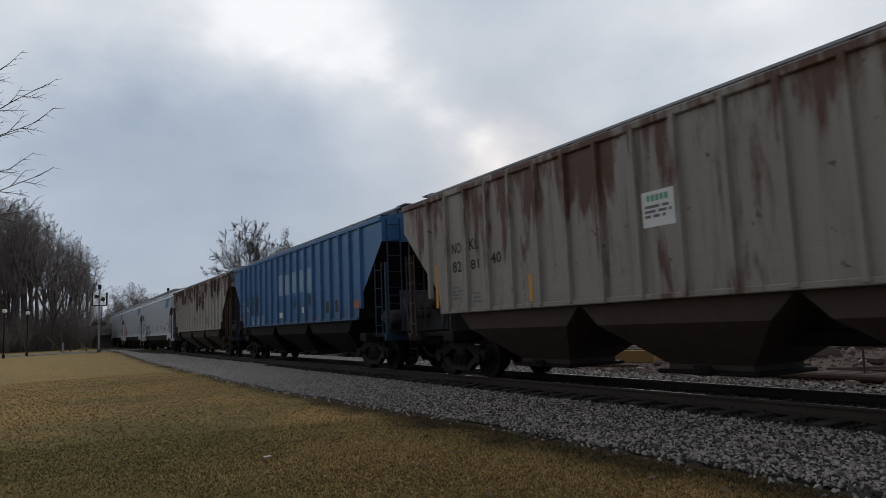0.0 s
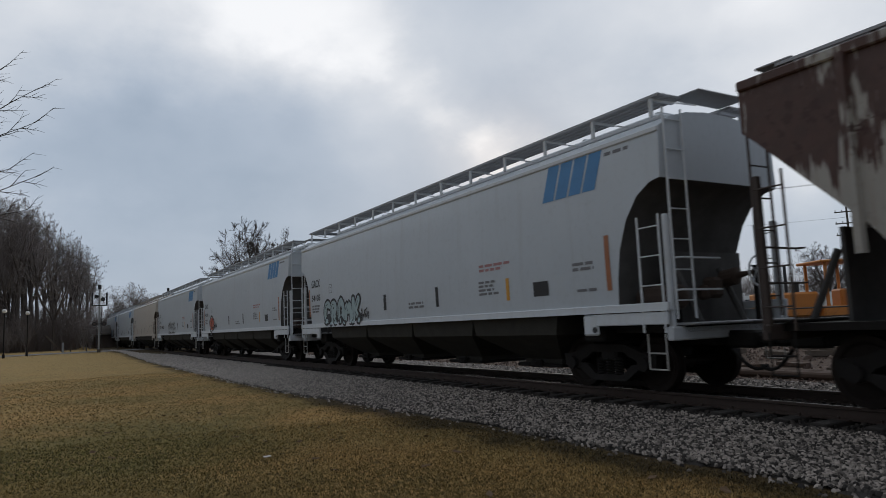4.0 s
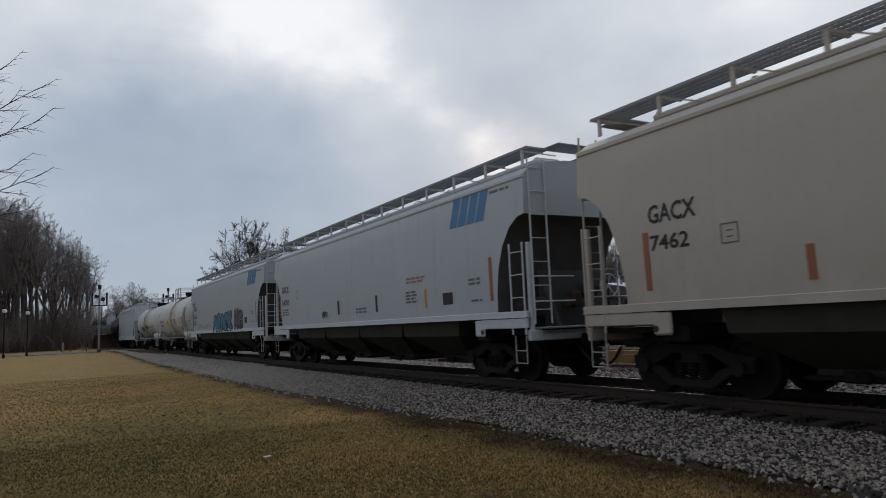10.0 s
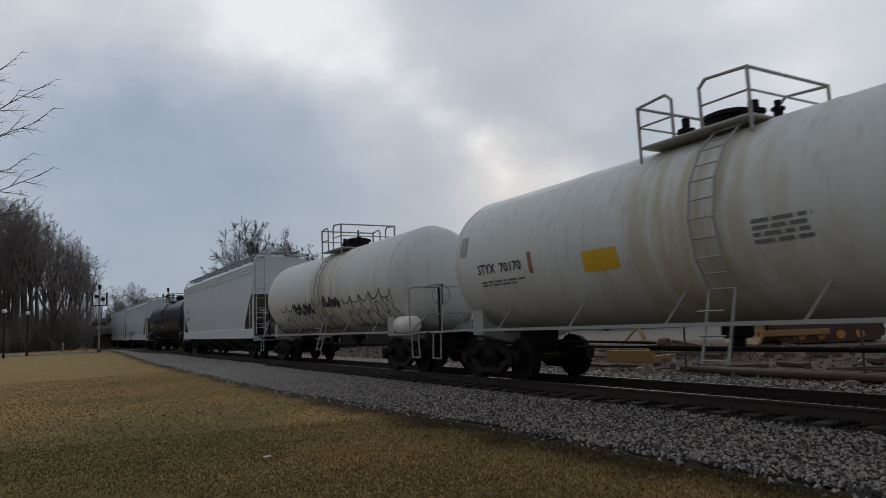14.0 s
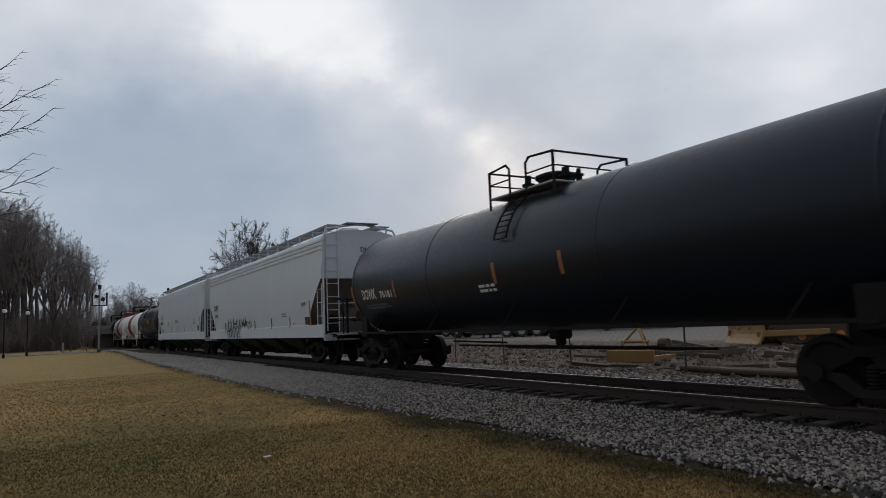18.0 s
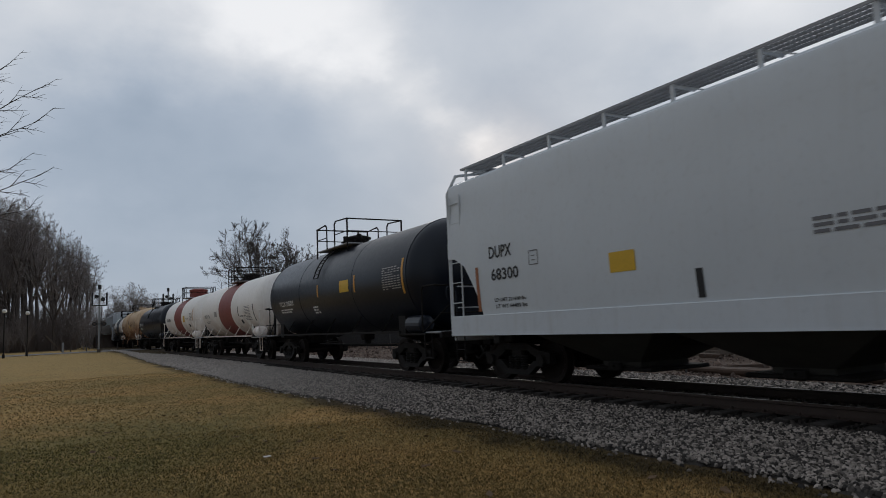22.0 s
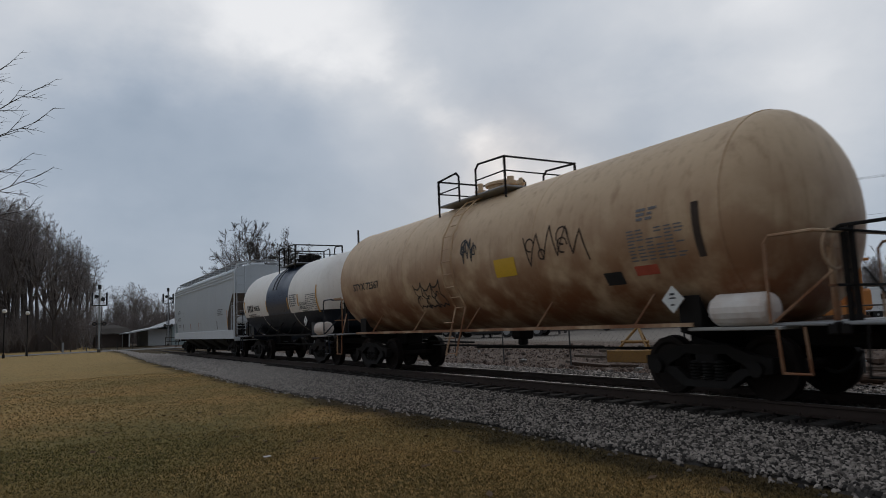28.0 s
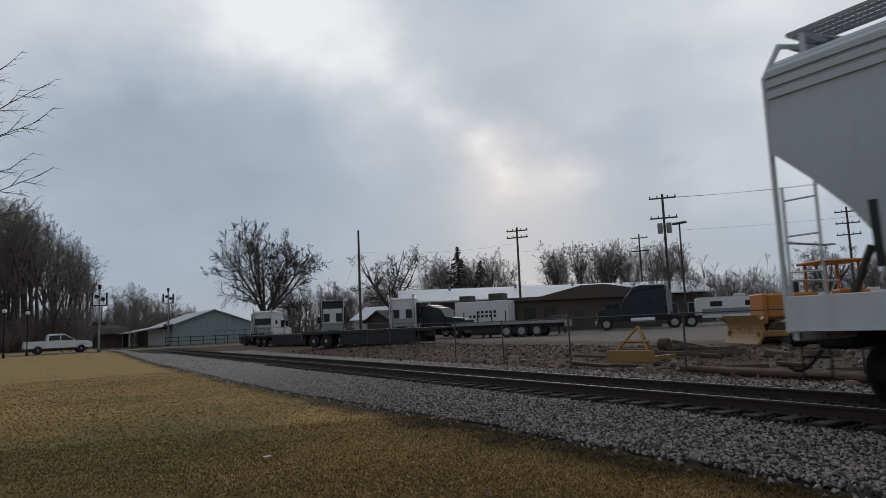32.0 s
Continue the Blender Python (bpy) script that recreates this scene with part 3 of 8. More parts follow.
for nm, cnt, area, size, seed in (("ballast_stones", 100000, near_bank, 0.0315, 1), ("ballast_stones", 16000, far_bank, 0.058, 2), ("ballast_stones", 17000, distant_bank, 0.07, 3), ("ballast_stones", 500, stray, 0.036, 4)):
    tagged(new(nm, stones(nm, cnt, area, size, seed, ground_z if area is stray else None)), "loose crushed grey stones of the track bed", "ballast", kind="stuff")
tagged(new("ballast_stones", stones("ballast_stones", 22000, oiled_bed, 0.042, 8, None, M_OILED)), "oil-blackened stones between the sleepers", "ballast", kind="stuff")

M_CLOD = gravel_material("brown_earth_clods", (0.055, 0.034, 0.026), (0.23, 0.165, 0.13), (0.085, 0.056, 0.043))


def rough_strip(rng, n):
    x = 2.0 - 52 * rng.uniform(0, 1, n) ** 1.2
    return x, 13.8 + 8.0 * rng.uniform(0, 1, n) ** 1.3 + np.maximum(0, -x - 20) * 0.05


for cnt, size, seed in ((9000, 0.06, 5), (300, 0.14, 6)):
    tagged(new("earth_clods", stones("earth_clods", cnt, rough_strip, size, seed, ground_z, M_CLOD)), "rough brown clods of earth beside the yard fence", "earth", kind="stuff")

M_RAIL = plain("rusty_rail_side", (0.050, 0.033, 0.026), 0.75, 0.3, amount=0.4, scale=4)
M_HEAD = plain("polished_rail_head", (0.10, 0.09, 0.085), 0.55, 0.8, amount=0.15, scale=2, bump=0)
M_TIE = plain("oily_timber_sleeper", (0.020, 0.016, 0.013), 0.9, amount=0.5, scale=4, bump=0.4)
track = tagged(new("railway_track"), "single railway track with dark steel rails on timber sleepers", "railway track", kind="structure")
RAIL = [(-0.07, -0.175), (0.07, -0.175), (0.07, -0.165), (0.010, -0.145), (0.010, -0.045), (0.036, -0.035), (0.036, -0.006), (0.030, -0.001), (-0.030, -0.001), (-0.036, -0.006), (-0.036, -0.035), (-0.010, -0.045), (-0.010, -0.145), (-0.07, -0.165)]
for sy in (-1, 1):
    y = TRACK_Y + sy * 0.7525
    part("rail", extruded(bmesh.new(), [(-700, y + a, z) for a, z in RAIL], (790, 0, 0)), M_RAIL, track)
    part("rail_head", boxes((-305, y, 0.0005, 790, 0.052, 0.003)), M_HEAD, track)
rng0 = random.Random(3)
tie_me = bpy.data.meshes.new("sleeper")
bmt = boxes((0, 0, -0.24, 0.23, 2.6, 0.17, 0.015))
bmt.to_mesh(tie_me)
bmt.free()
tie_me.materials.append(M_TIE)
for k in range(190):
    ob = part("sleeper", tie_me, M_TIE, track)
    ob.location = (6 - k * 0.53 + rng0.uniform(-0.03, 0.03), TRACK_Y + rng0.uniform(-0.05, 0.05), rng0.uniform(-0.012, 0.006))
    ob.rotation_euler = (0, 0, rng0.uniform(-0.02, 0.02))
plate_me = bpy.data.meshes.new("tie_plate")
bmt = boxes((0, 0, 0, 0.19, 0.34, 0.02), (0.05, 0.11, 0.02, 0.03, 0.04, 0.05), (-0.05, -0.11, 0.02, 0.03, 0.04, 0.05))
bmt.to_mesh(plate_me)
bmt.free()
plate_me.materials.append(M_RAIL)
for k in range(60):
    for sy in (-1, 1):
        ob = part("tie_plate", plate_me, M_RAIL, track)
        ob.location = (6 - k * 0.53, TRACK_Y + sy * 0.7525, -0.165)

# ---- rolling stock ----
WHEEL_R = 0.457
MESHES = {}
WHEELSETS = []     # wheelset objects with the car and their place along it
CARS = []          # car empties with their place along the track at the clip's start


def shared(key, build, mat):
    """One mesh for all alike parts."""
    if key not in MESHES:
        me = bpy.data.meshes.new(key)
        bm = build()
        bm.normal_update()
        bm.to_mesh(me)
        bm.free()
        me.materials.append(mat)
        MESHES[key] = me
    return MESHES[key]


def side_frame_mesh():
    """A cast truck side: an arched top bar, a dipped lower bar, and a window for the springs."""
    bm = bmesh.new()
    out_ = [(-1.12, 0.40), (-1.14, 0.62), (-0.80, 0.66), (-0.42, 0.80), (0.42, 0.80), (0.80, 0.66), (1.14, 0.62), (1.12, 0.40), (0.72, 0.36), (0.42, 0.16), (-0.42, 0.16), (-0.72, 0.36)]
    inn = [(-0.72, 0.46), (-0.66, 0.52), (-0.5, 0.58), (-0.38, 0.66), (0.38, 0.66), (0.5, 0.58), (0.66, 0.52), (0.72, 0.46), (0.55, 0.44), (0.34, 0.27), (-0.34, 0.27), (-0.55, 0.44)]
    rings = []
    for pts, y in ((out_, -0.075), (out_, 0.075), (inn, 0.05), (inn, -0.05)):
        rings.append([bm.verts.new((x, y, z)) for x, z in pts])
    n = len(out_)
    for a, b in ((0, 1), (1, 2), (2, 3), (3, 0)):
        for k in range(n):
            bm.faces.new((rings[a][k], rings[a][(k + 1) % n], rings[b][(k + 1) % n], rings[b][k]))
    for s in (-1, 1):
        rod(bm, (s * 0.889, -0.14, 0.457), (s * 0.889, 0.1, 0.457), 0.115, 10)
    return bm


def spring_mesh():
    """One coil spring as a ribbed round body."""
    rows = [(0.0, 0.04)]
    for k in range(6):
        rows += [(k * 0.048, 0.075), (k * 0.048 + 0.012, 0.088), (k * 0.048 + 0.026, 0.088), (k * 0.048 + 0.036, 0.075), (k * 0.048 + 0.040, 0.055)]
    return turned(bmesh.new(), rows + [(0.29, 0.04)], (0, 0, 0.27), (0, 0, 1), 9)


def wheelset_mesh():
    bm = bmesh.new()
    rod(bm, (0, -0.98, 0), (0, 0.98, 0), 0.085, 10)
    for s in (-1, 1):
        y = s * 0.735
        turned(bm, [(0, 0.16), (0.0, 0.34), (-0.03, 0.38), (-0.03, WHEEL_R), (0.105, WHEEL_R + 0.003), (0.108, WHEEL_R + 0.025), (0.135, WHEEL_R + 0.025), (0.135, 0.38), (0.10, 0.34), (0.10, 0.16)], (0, y + s * 0.04, 0), (0, y - s, 0), 26)
        for k in range(3):
            a = k * math.tau / 3
            rod(bm, (0.12 * math.cos(a), s * 1.0, 0.12 * math.sin(a)), (0.12 * math.cos(a), s * 1.03, 0.12 * math.sin(a)), 0.025, 6)
        rod(bm, (0, s * 0.97, 0), (0, s * 1.02, 0), 0.13, 10)
    return bm


def tread_mesh():
    """The bright running band of a wheel pair."""
    bm = bmesh.new()
    for s in (-1, 1):
        turned(bm, [(0, WHEEL_R + 0.002), (0.06, WHEEL_R + 0.002)], (0, s * 0.75, 0), (0, s * 0.75 - s, 0), 26)
    return bm


def truck(car, x, mat=None):
    """A two-axle freight truck under a car."""
    t = part("truck", shared("truck_bolster", lambda: boxes((0, 0, 0.60, 0.40, 2.1, 0.24, 0.04), (0, 0, 0.78, 0.5, 0.5, 0.12, 0.03), (0, -0.5, 0.40, 0.10, 0.9, 0.10), (0, 0.5, 0.40, 0.10, 0.9, 0.10)), M_FRAME), M_FRAME, car)
    t.location = (x, 0, 0)
    for s in (-1, 1):
        f = part("side_frame", shared("side_frame", side_frame_mesh, M_FRAME), M_FRAME, t)
        f.location = (0, s * 1.0, 0)
        f.rotation_euler = (0, 0, 0 if s < 0 else math.pi)
        for dx in (-0.22, 0, 0.22):
            part("coil_spring", shared("coil_spring", spring_mesh, M_GRIME), M_GRIME, t).location = (dx, s * 1.0, 0)
        b = part("brake_beam", shared("brake_beam", lambda: boxes((0, 0, 0.38, 0.08, 1.5, 0.08), (0.03, -0.72, 0.42, 0.10, 0.10, 0.26, 0.02), (0.03, 0.72, 0.42, 0.10, 0.10, 0.26, 0.02)), M_GRIME), M_GRIME, t)
        b.location = (s * 0.40, 0, 0)
        w = part("wheelset", shared("wheelset", wheelset_mesh, M_WHEEL), M_WHEEL, t)
        w.location = (s * 0.889, 0, WHEEL_R)
        WHEELSETS.append((w, car, x + s * 0.889, s * 0.889))
    return t


def coupler(car, x, s):
    bm = boxes((x + s * 0.20, 0, 0.84, 0.55, 0.30, 0.28, 0.04), (x + s * 0.62, 0, 0.84, 0.36, 0.14, 0.16, 0.03), (x + s * 0.86, 0.03, 0.84, 0.24, 0.26, 0.24, 0.06))
    part("coupler", bm, M_GRIME, car)
    hose = bmesh.new()
    pts = [(x + s * (0.25 + 0.55 * k / 6), -0.42 + 0.05 * k / 6, 0.70 - 0.30 * math.sin(k / 6 * 2.2)) for k in range(7)]
    bent(hose, pts, 0.028)
    part("air_hose", hose, M_GRIME, car)


def ladder(car, name, a, b, width, mat, step=0.42, r=0.016):
    """Two stiles from a to b with rungs; width is the vector from one stile to the other."""
    a, b, width = Vector(a), Vector(b), Vector(width)
    bm = bmesh.new()
    w = (b - a)
    for o in (Vector(), width):
        rod(bm, a + o, b + o, r * 1.2, 6)
    n = max(2, int(w.length / step))
    for k in range(1, n + 1):
        p = a + w * ((k - 0.4) / n)
        rod(bm, p, p + width, r * 0.75, 5)
    return part(name, bm, mat, car)


def grating(x0, x1, y0, y1, z, pitch=0.08):
    """A walkway of bars on edge."""
    bm = bmesh.new()
    n = int((x1 - x0) / pitch)
    for k in range(n + 1):
        box(bm, x0 + (x1 - x0) * k / n, (y0 + y1) / 2, z, 0.014, y1 - y0, 0.035)
    for k in range(5):
        box(bm, (x0 + x1) / 2, y0 + (y1 - y0) * k / 4, z + 0.003, x1 - x0, 0.012 if 0 < k < 4 else 0.03, 0.045)
    return bm


def hopper_profile(kind):
    """Half width of the side at a height, and the roof's points from the eave to the ridge."""
    if kind == "acf":
        side = lambda z: 1.40 + 0.145 * math.sin(min(1, max(0, (z - 0.9) / 3.1)) * math.pi * 0.80 + 0.15)
        roof = [(1.44, 4.50), (1.22, 4.62), (0.82, 4.71), (0.35, 4.76)]
        eave = 4.44
    elif kind == "grain":
        side = lambda z: 1.49
        roof = [(1.46, 4.40), (1.10, 4.48), (0.60, 4.56), (0.25, 4.60)]
        eave = 4.32
    else:
        side = lambda z: 1.44 + 0.06 * math.sin(min(1, max(0, (z - 0.9) / 3.2)) * math.pi)
        roof = [(1.40, 4.27), (1.15, 4.44), (0.75, 4.55), (0.30, 4.60)]
        eave = 4.16
    return side, roof, eave


CUTS = {"gatx": ((0.0, 3.42), (0.22, 3.38), (0.50, 3.20), (0.75, 2.85), (0.93, 2.38), (1.02, 1.90), (1.06, 1.46)),
        "acf": ((0.0, 3.02), (0.08, 3.00), (0.55, 2.58), (1.10, 2.02), (1.42, 1.66), (1.52, 1.46)),
        "acf_high": ((0.0, 3.30), (0.05, 3.28), (0.50, 2.88), (0.95, 2.42), (1.20, 2.06), (1.29, 1.75), (1.31, 1.46)),
        "acf_low": ((0.0, 2.78), (0.30, 2.75), (0.70, 2.55), (1.05, 2.05), (1.25, 1.66), (1.30, 1.46)),
        "grain": ((0.0, 3.70), (0.10, 3.62), (0.85, 2.88), (1.55, 2.20), (1.74, 1.96), (1.80, 1.56))}


def hopper_body(car, L, kind, mat, low, cut, slope):
    """The shell: side sheets cut up at both ends over the slope sheets, end sheets, round roof."""
    side, roof, eave = hopper_profile(kind)
    stations = [(L / 2 - u, z) for u, z in CUTS[cut]]
    stations = stations + [(L / 2 - CUTS[cut][-1][0] - 0.02, low)]
    xs = [(-x, z) for x, z in stations] + [(k * L / 10, low) for k in range(-3, 4)] + stations[::-1]
    rings = []
    for x, zb in xs:
        hs = [zb + (eave - zb) * k / 6 for k in range(7)]
        half = [(side(z), z) for z in hs] + roof
        ring = [(x, -y, z) for y, z in half] + [(x, y, z) for y, z in half[::-1]]
        rings.append(ring)
    bm = loft(bmesh.new(), rings)
    bmesh.ops.recalc_face_normals(bm, faces=bm.faces)
    me_ob = part("body", bm, mat, car)
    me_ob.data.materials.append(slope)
    # faces turned down or inward get the darker colour: dirt plus painted shade
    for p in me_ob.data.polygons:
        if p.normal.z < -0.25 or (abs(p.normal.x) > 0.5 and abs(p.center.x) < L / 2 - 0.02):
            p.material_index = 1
    smooth(me_ob, 28)
    return side, eave


def bays(car, L, n, mat, reach, deep=0.36, low=1.0, kind=""):
    """Discharge hoppers between the trucks, each with a gate at its foot."""
    span = 2 * reach / n
    for k in range(n):
        c = -reach + span * (k + 0.5)
        bm = bmesh.new()
        foot = span * 0.10 + 0.12 if kind == "acf" else span * 0.16 + 0.14
        rows = [(span * 0.5, 1.40, low + 0.02), (span * {"acf": 0.43, "grain": 0.40}.get(kind, 0.47), 1.38, min(low - 0.22, 0.98) if kind != "grain" else 1.14), (foot, 0.62, deep + 0.10), (foot, 0.62, deep)]
        loft(bm, [[(c - a, -b, z), (c + a, -b, z), (c + a, b, z), (c - a, b, z)] for a, b, z in rows])
        bay = part("hopper_bay", bm, mat, car)
        g = boxes((c, 0, deep - 0.02, span * 0.34 + 0.5, 1.5, 0.07, 0.02), (c, -0.78, deep + 0.02, 0.34, 0.10, 0.16, 0.03))
        rod(g, (c, -0.86, deep + 0.03), (c, 0.86, deep + 0.03), 0.03, 8)
        part("outlet_gate", g, M_FRAME, bay)


def end_gear(car, x, s, kind, trim, eave, tall, gear):
    """What stands at one end of a hopper: ladders, posts, platform, brake gear."""
    part("end_beam", boxes((x - s * 0.06, 0, 0.98, 0.12, 2.9, 0.22, 0.02)), trim, car)
    for sy in (-1, 1):
        if kind == "acf":
            pts = [(x + s * 0.02, sy * 1.47, 0.98), (x + s * 0.04, sy * 1.47, 4.35), (x - s * 0.10, sy * 1.30, 4.78), (x - s * 0.12, sy * 0.3, 4.95)]
            part("end_post", bent(bmesh.new(), pts, 0.036, 7), trim, car)
        else:
            part("end_post", boxes((x - s * 0.06, sy * 1.36, (0.95 + tall) / 2, 0.09, 0.09, tall - 0.95, 0.015)), trim, car)
    part("end_platform", boxes((x, 0, 1.12, 0.56, 2.5, 0.04, 0.012)), M_FRAME if kind == "grain" else M_GALV, car)
    for sy in (-1, 1):
        y = sy * 1.50
        ladder(car, "side_ladder", (x - s * 0.08, y, 1.0), (x - s * 0.08, y, tall), (-s * 0.44, 0, 0), trim)
    if kind != "acf" or s > 0:
        ladder(car, "end_ladder", (x + s * 0.03, -1.34, 1.2), (x + s * 0.03, -1.34, eave + (0.05 if kind == "grain" else 0.40)), (0, 0.42, 0), trim)
    for sy in (-1, 1):
        steps = bmesh.new()
        for dx in (-0.12, -0.48):
            rod(steps, (x + s * dx, sy * 1.47, 0.98), (x + s * dx, sy * 1.47, 0.42), 0.014, 5)
        for z in (0.43, 0.68):
            rod(steps, (x - s * 0.12, sy * 1.47, z), (x - s * 0.48, sy * 1.47, z), 0.014, 5)
        part("sill_step", steps, M_PATCH if kind == "gatx" else M_FRAME, car)
    bars = bmesh.new()
    for z in (1.65, 2.15):
        bent(bars, [(x - s * 0.02, -1.3, z), (x + s * 0.10, -1.25, z), (x + s * 0.10, -0.35, z), (x - s * 0.02, -0.30, z)], 0.014, 5)
    part("grab_iron", bars, trim, car)
    # bolster web on acf; elsewhere an added panel standing in for the dark under the slope
    part("bolster_web", boxes((x - s * 1.12, 0, 1.62, 0.06, 2.5, 1.2)) if kind == "acf" else boxes((x - s * 0.72, 0.32, 1.66, 0.06, 1.85, 1.36)), M_SLOPE_ACF if kind == "acf" else M_SLOPE, car)
    part("shear_plate", boxes((x - s * 0.75, 0, 1.04, 1.5, 2.3, 0.10)), M_FRAME, car)
    for y in (-0.55, 0.55):
        part("slope_brace", rod(bmesh.new(), (x - s * 0.15, y, 1.05), (x - s * 0.62, y, 2.05), 0.055, 6), M_SLOPE, car)
    if s > 0:
        rz = 1.92 if kind == "acf" else 1.55
        part("air_reservoir", turned(bmesh.new(), [(0, 0.05), (0.05, 0.16), (0.12, 0.205), (0.86, 0.205), (0.93, 0.16), (0.98, 0.05)], (x - 1.12, -0.92, rz), (x, -0.92, rz), 18), gear, car)
        for dx in (0.85, 0.40):
            part("reservoir_bracket", boxes((x - dx, -0.92, (rz + 0.95) / 2 - 0.1, 0.07, 0.30, rz - 1.05, 0.01)), M_FRAME, car)
        part("brake_valve", boxes((x - 0.42, 0.10, 1.70, 0.26, 0.3, 0.36, 0.06), (x - 0.42, -0.14, 1.62, 0.18, 0.2, 0.24, 0.05)), M_SLOPE_TAN, car)
        part("brake_cylinder", turned(bmesh.new(), [(0, 0.06), (0.03, 0.15), (0.30, 0.15), (0.34, 0.06), (0.62, 0.03)], (x - 0.50, 0.45, 1.85), (x + 0.3, 0.45, 1.95), 14), M_SLOPE_TAN, car)
        n = 14
        ring = [(x + 0.10, 0.62 + 0.25 * math.cos(k * math.tau / n), 1.95 + 0.25 * math.sin(k * math.tau / n)) for k in range(n + 1)]
        wheel = bent(bmesh.new(), ring, 0.016, 5)
        for k in range(0, n, 3):
            rod(wheel, (x + 0.06, 0.62, 1.95), ring[k], 0.011, 4)
        part("brake_wheel", wheel, trim, car)
        part("brake_post", rod(bmesh.new(), (x + 0.03, 0.62, 1.1), (x + 0.03, 0.62, 2.05), 0.04, 6), M_FRAME, car)
    coupler(car, x, s)


def running_boards(car, L, kind, trim, z, count):
    """Roof walkways on brackets, with a crosswalk at each end, over a row of roof hatches."""
    key = "walk%s%.1f" % (kind, L)
    if kind == "grain":
        y0, y1 = 0.34, 0.80
    else:
        y0, y1 = 0.62, 1.18
    for sy in (-1, 1):
        a, b = (y0, y1) if sy > 0 else (-y1, -y0)
        part("running_board", shared(key + str(sy), lambda: grating(-L / 2 + 0.15, L / 2 - 0.15, a, b, z), M_GALV), M_GALV, car)
    for s in (-1, 1):
        part("roof_crosswalk", shared(key + "x%d" % s, lambda: boxes((s * (L / 2 - 0.1), 0, z + 0.05, 0.58, 1.24 if kind != "grain" else 1.6, 0.035, 0.012)), M_GALV), M_GALV, car)
    def bracket(sy):
        brk = boxes((0, sy * (y1 - 0.02), z - 0.17, 0.07, 0.035, 0.34), (0, sy * (y0 + y1) / 2, z - 0.035, 0.06, y1 - y0, 0.03))
        return rod(brk, (0, sy * (y1 - 0.03), z - 0.04), (0.5, sy * (y0 + 0.05), z - 0.22), 0.014, 4)
    for k in range(count):
        for sy in (-1, 1):
            me_b = shared("%s_bracket_%s_%d" % (kind, trim.name, sy), lambda: bracket(sy), trim)
            part("walkway_bracket", me_b, trim, car).location.x = -L / 2 + 0.35 + (L - 0.7) * k / (count - 1)
    hat = boxes((0, 0, z - 0.06, L * 0.90, 0.62 if kind == "grain" else 0.74, 0.12, 0.03), *[(x * L / 9, 0, z + 0.01, 0.10, 0.66, 0.06, 0.01) for x in range(-4, 5)])
    part("roof_hatch", hat, trim, car)


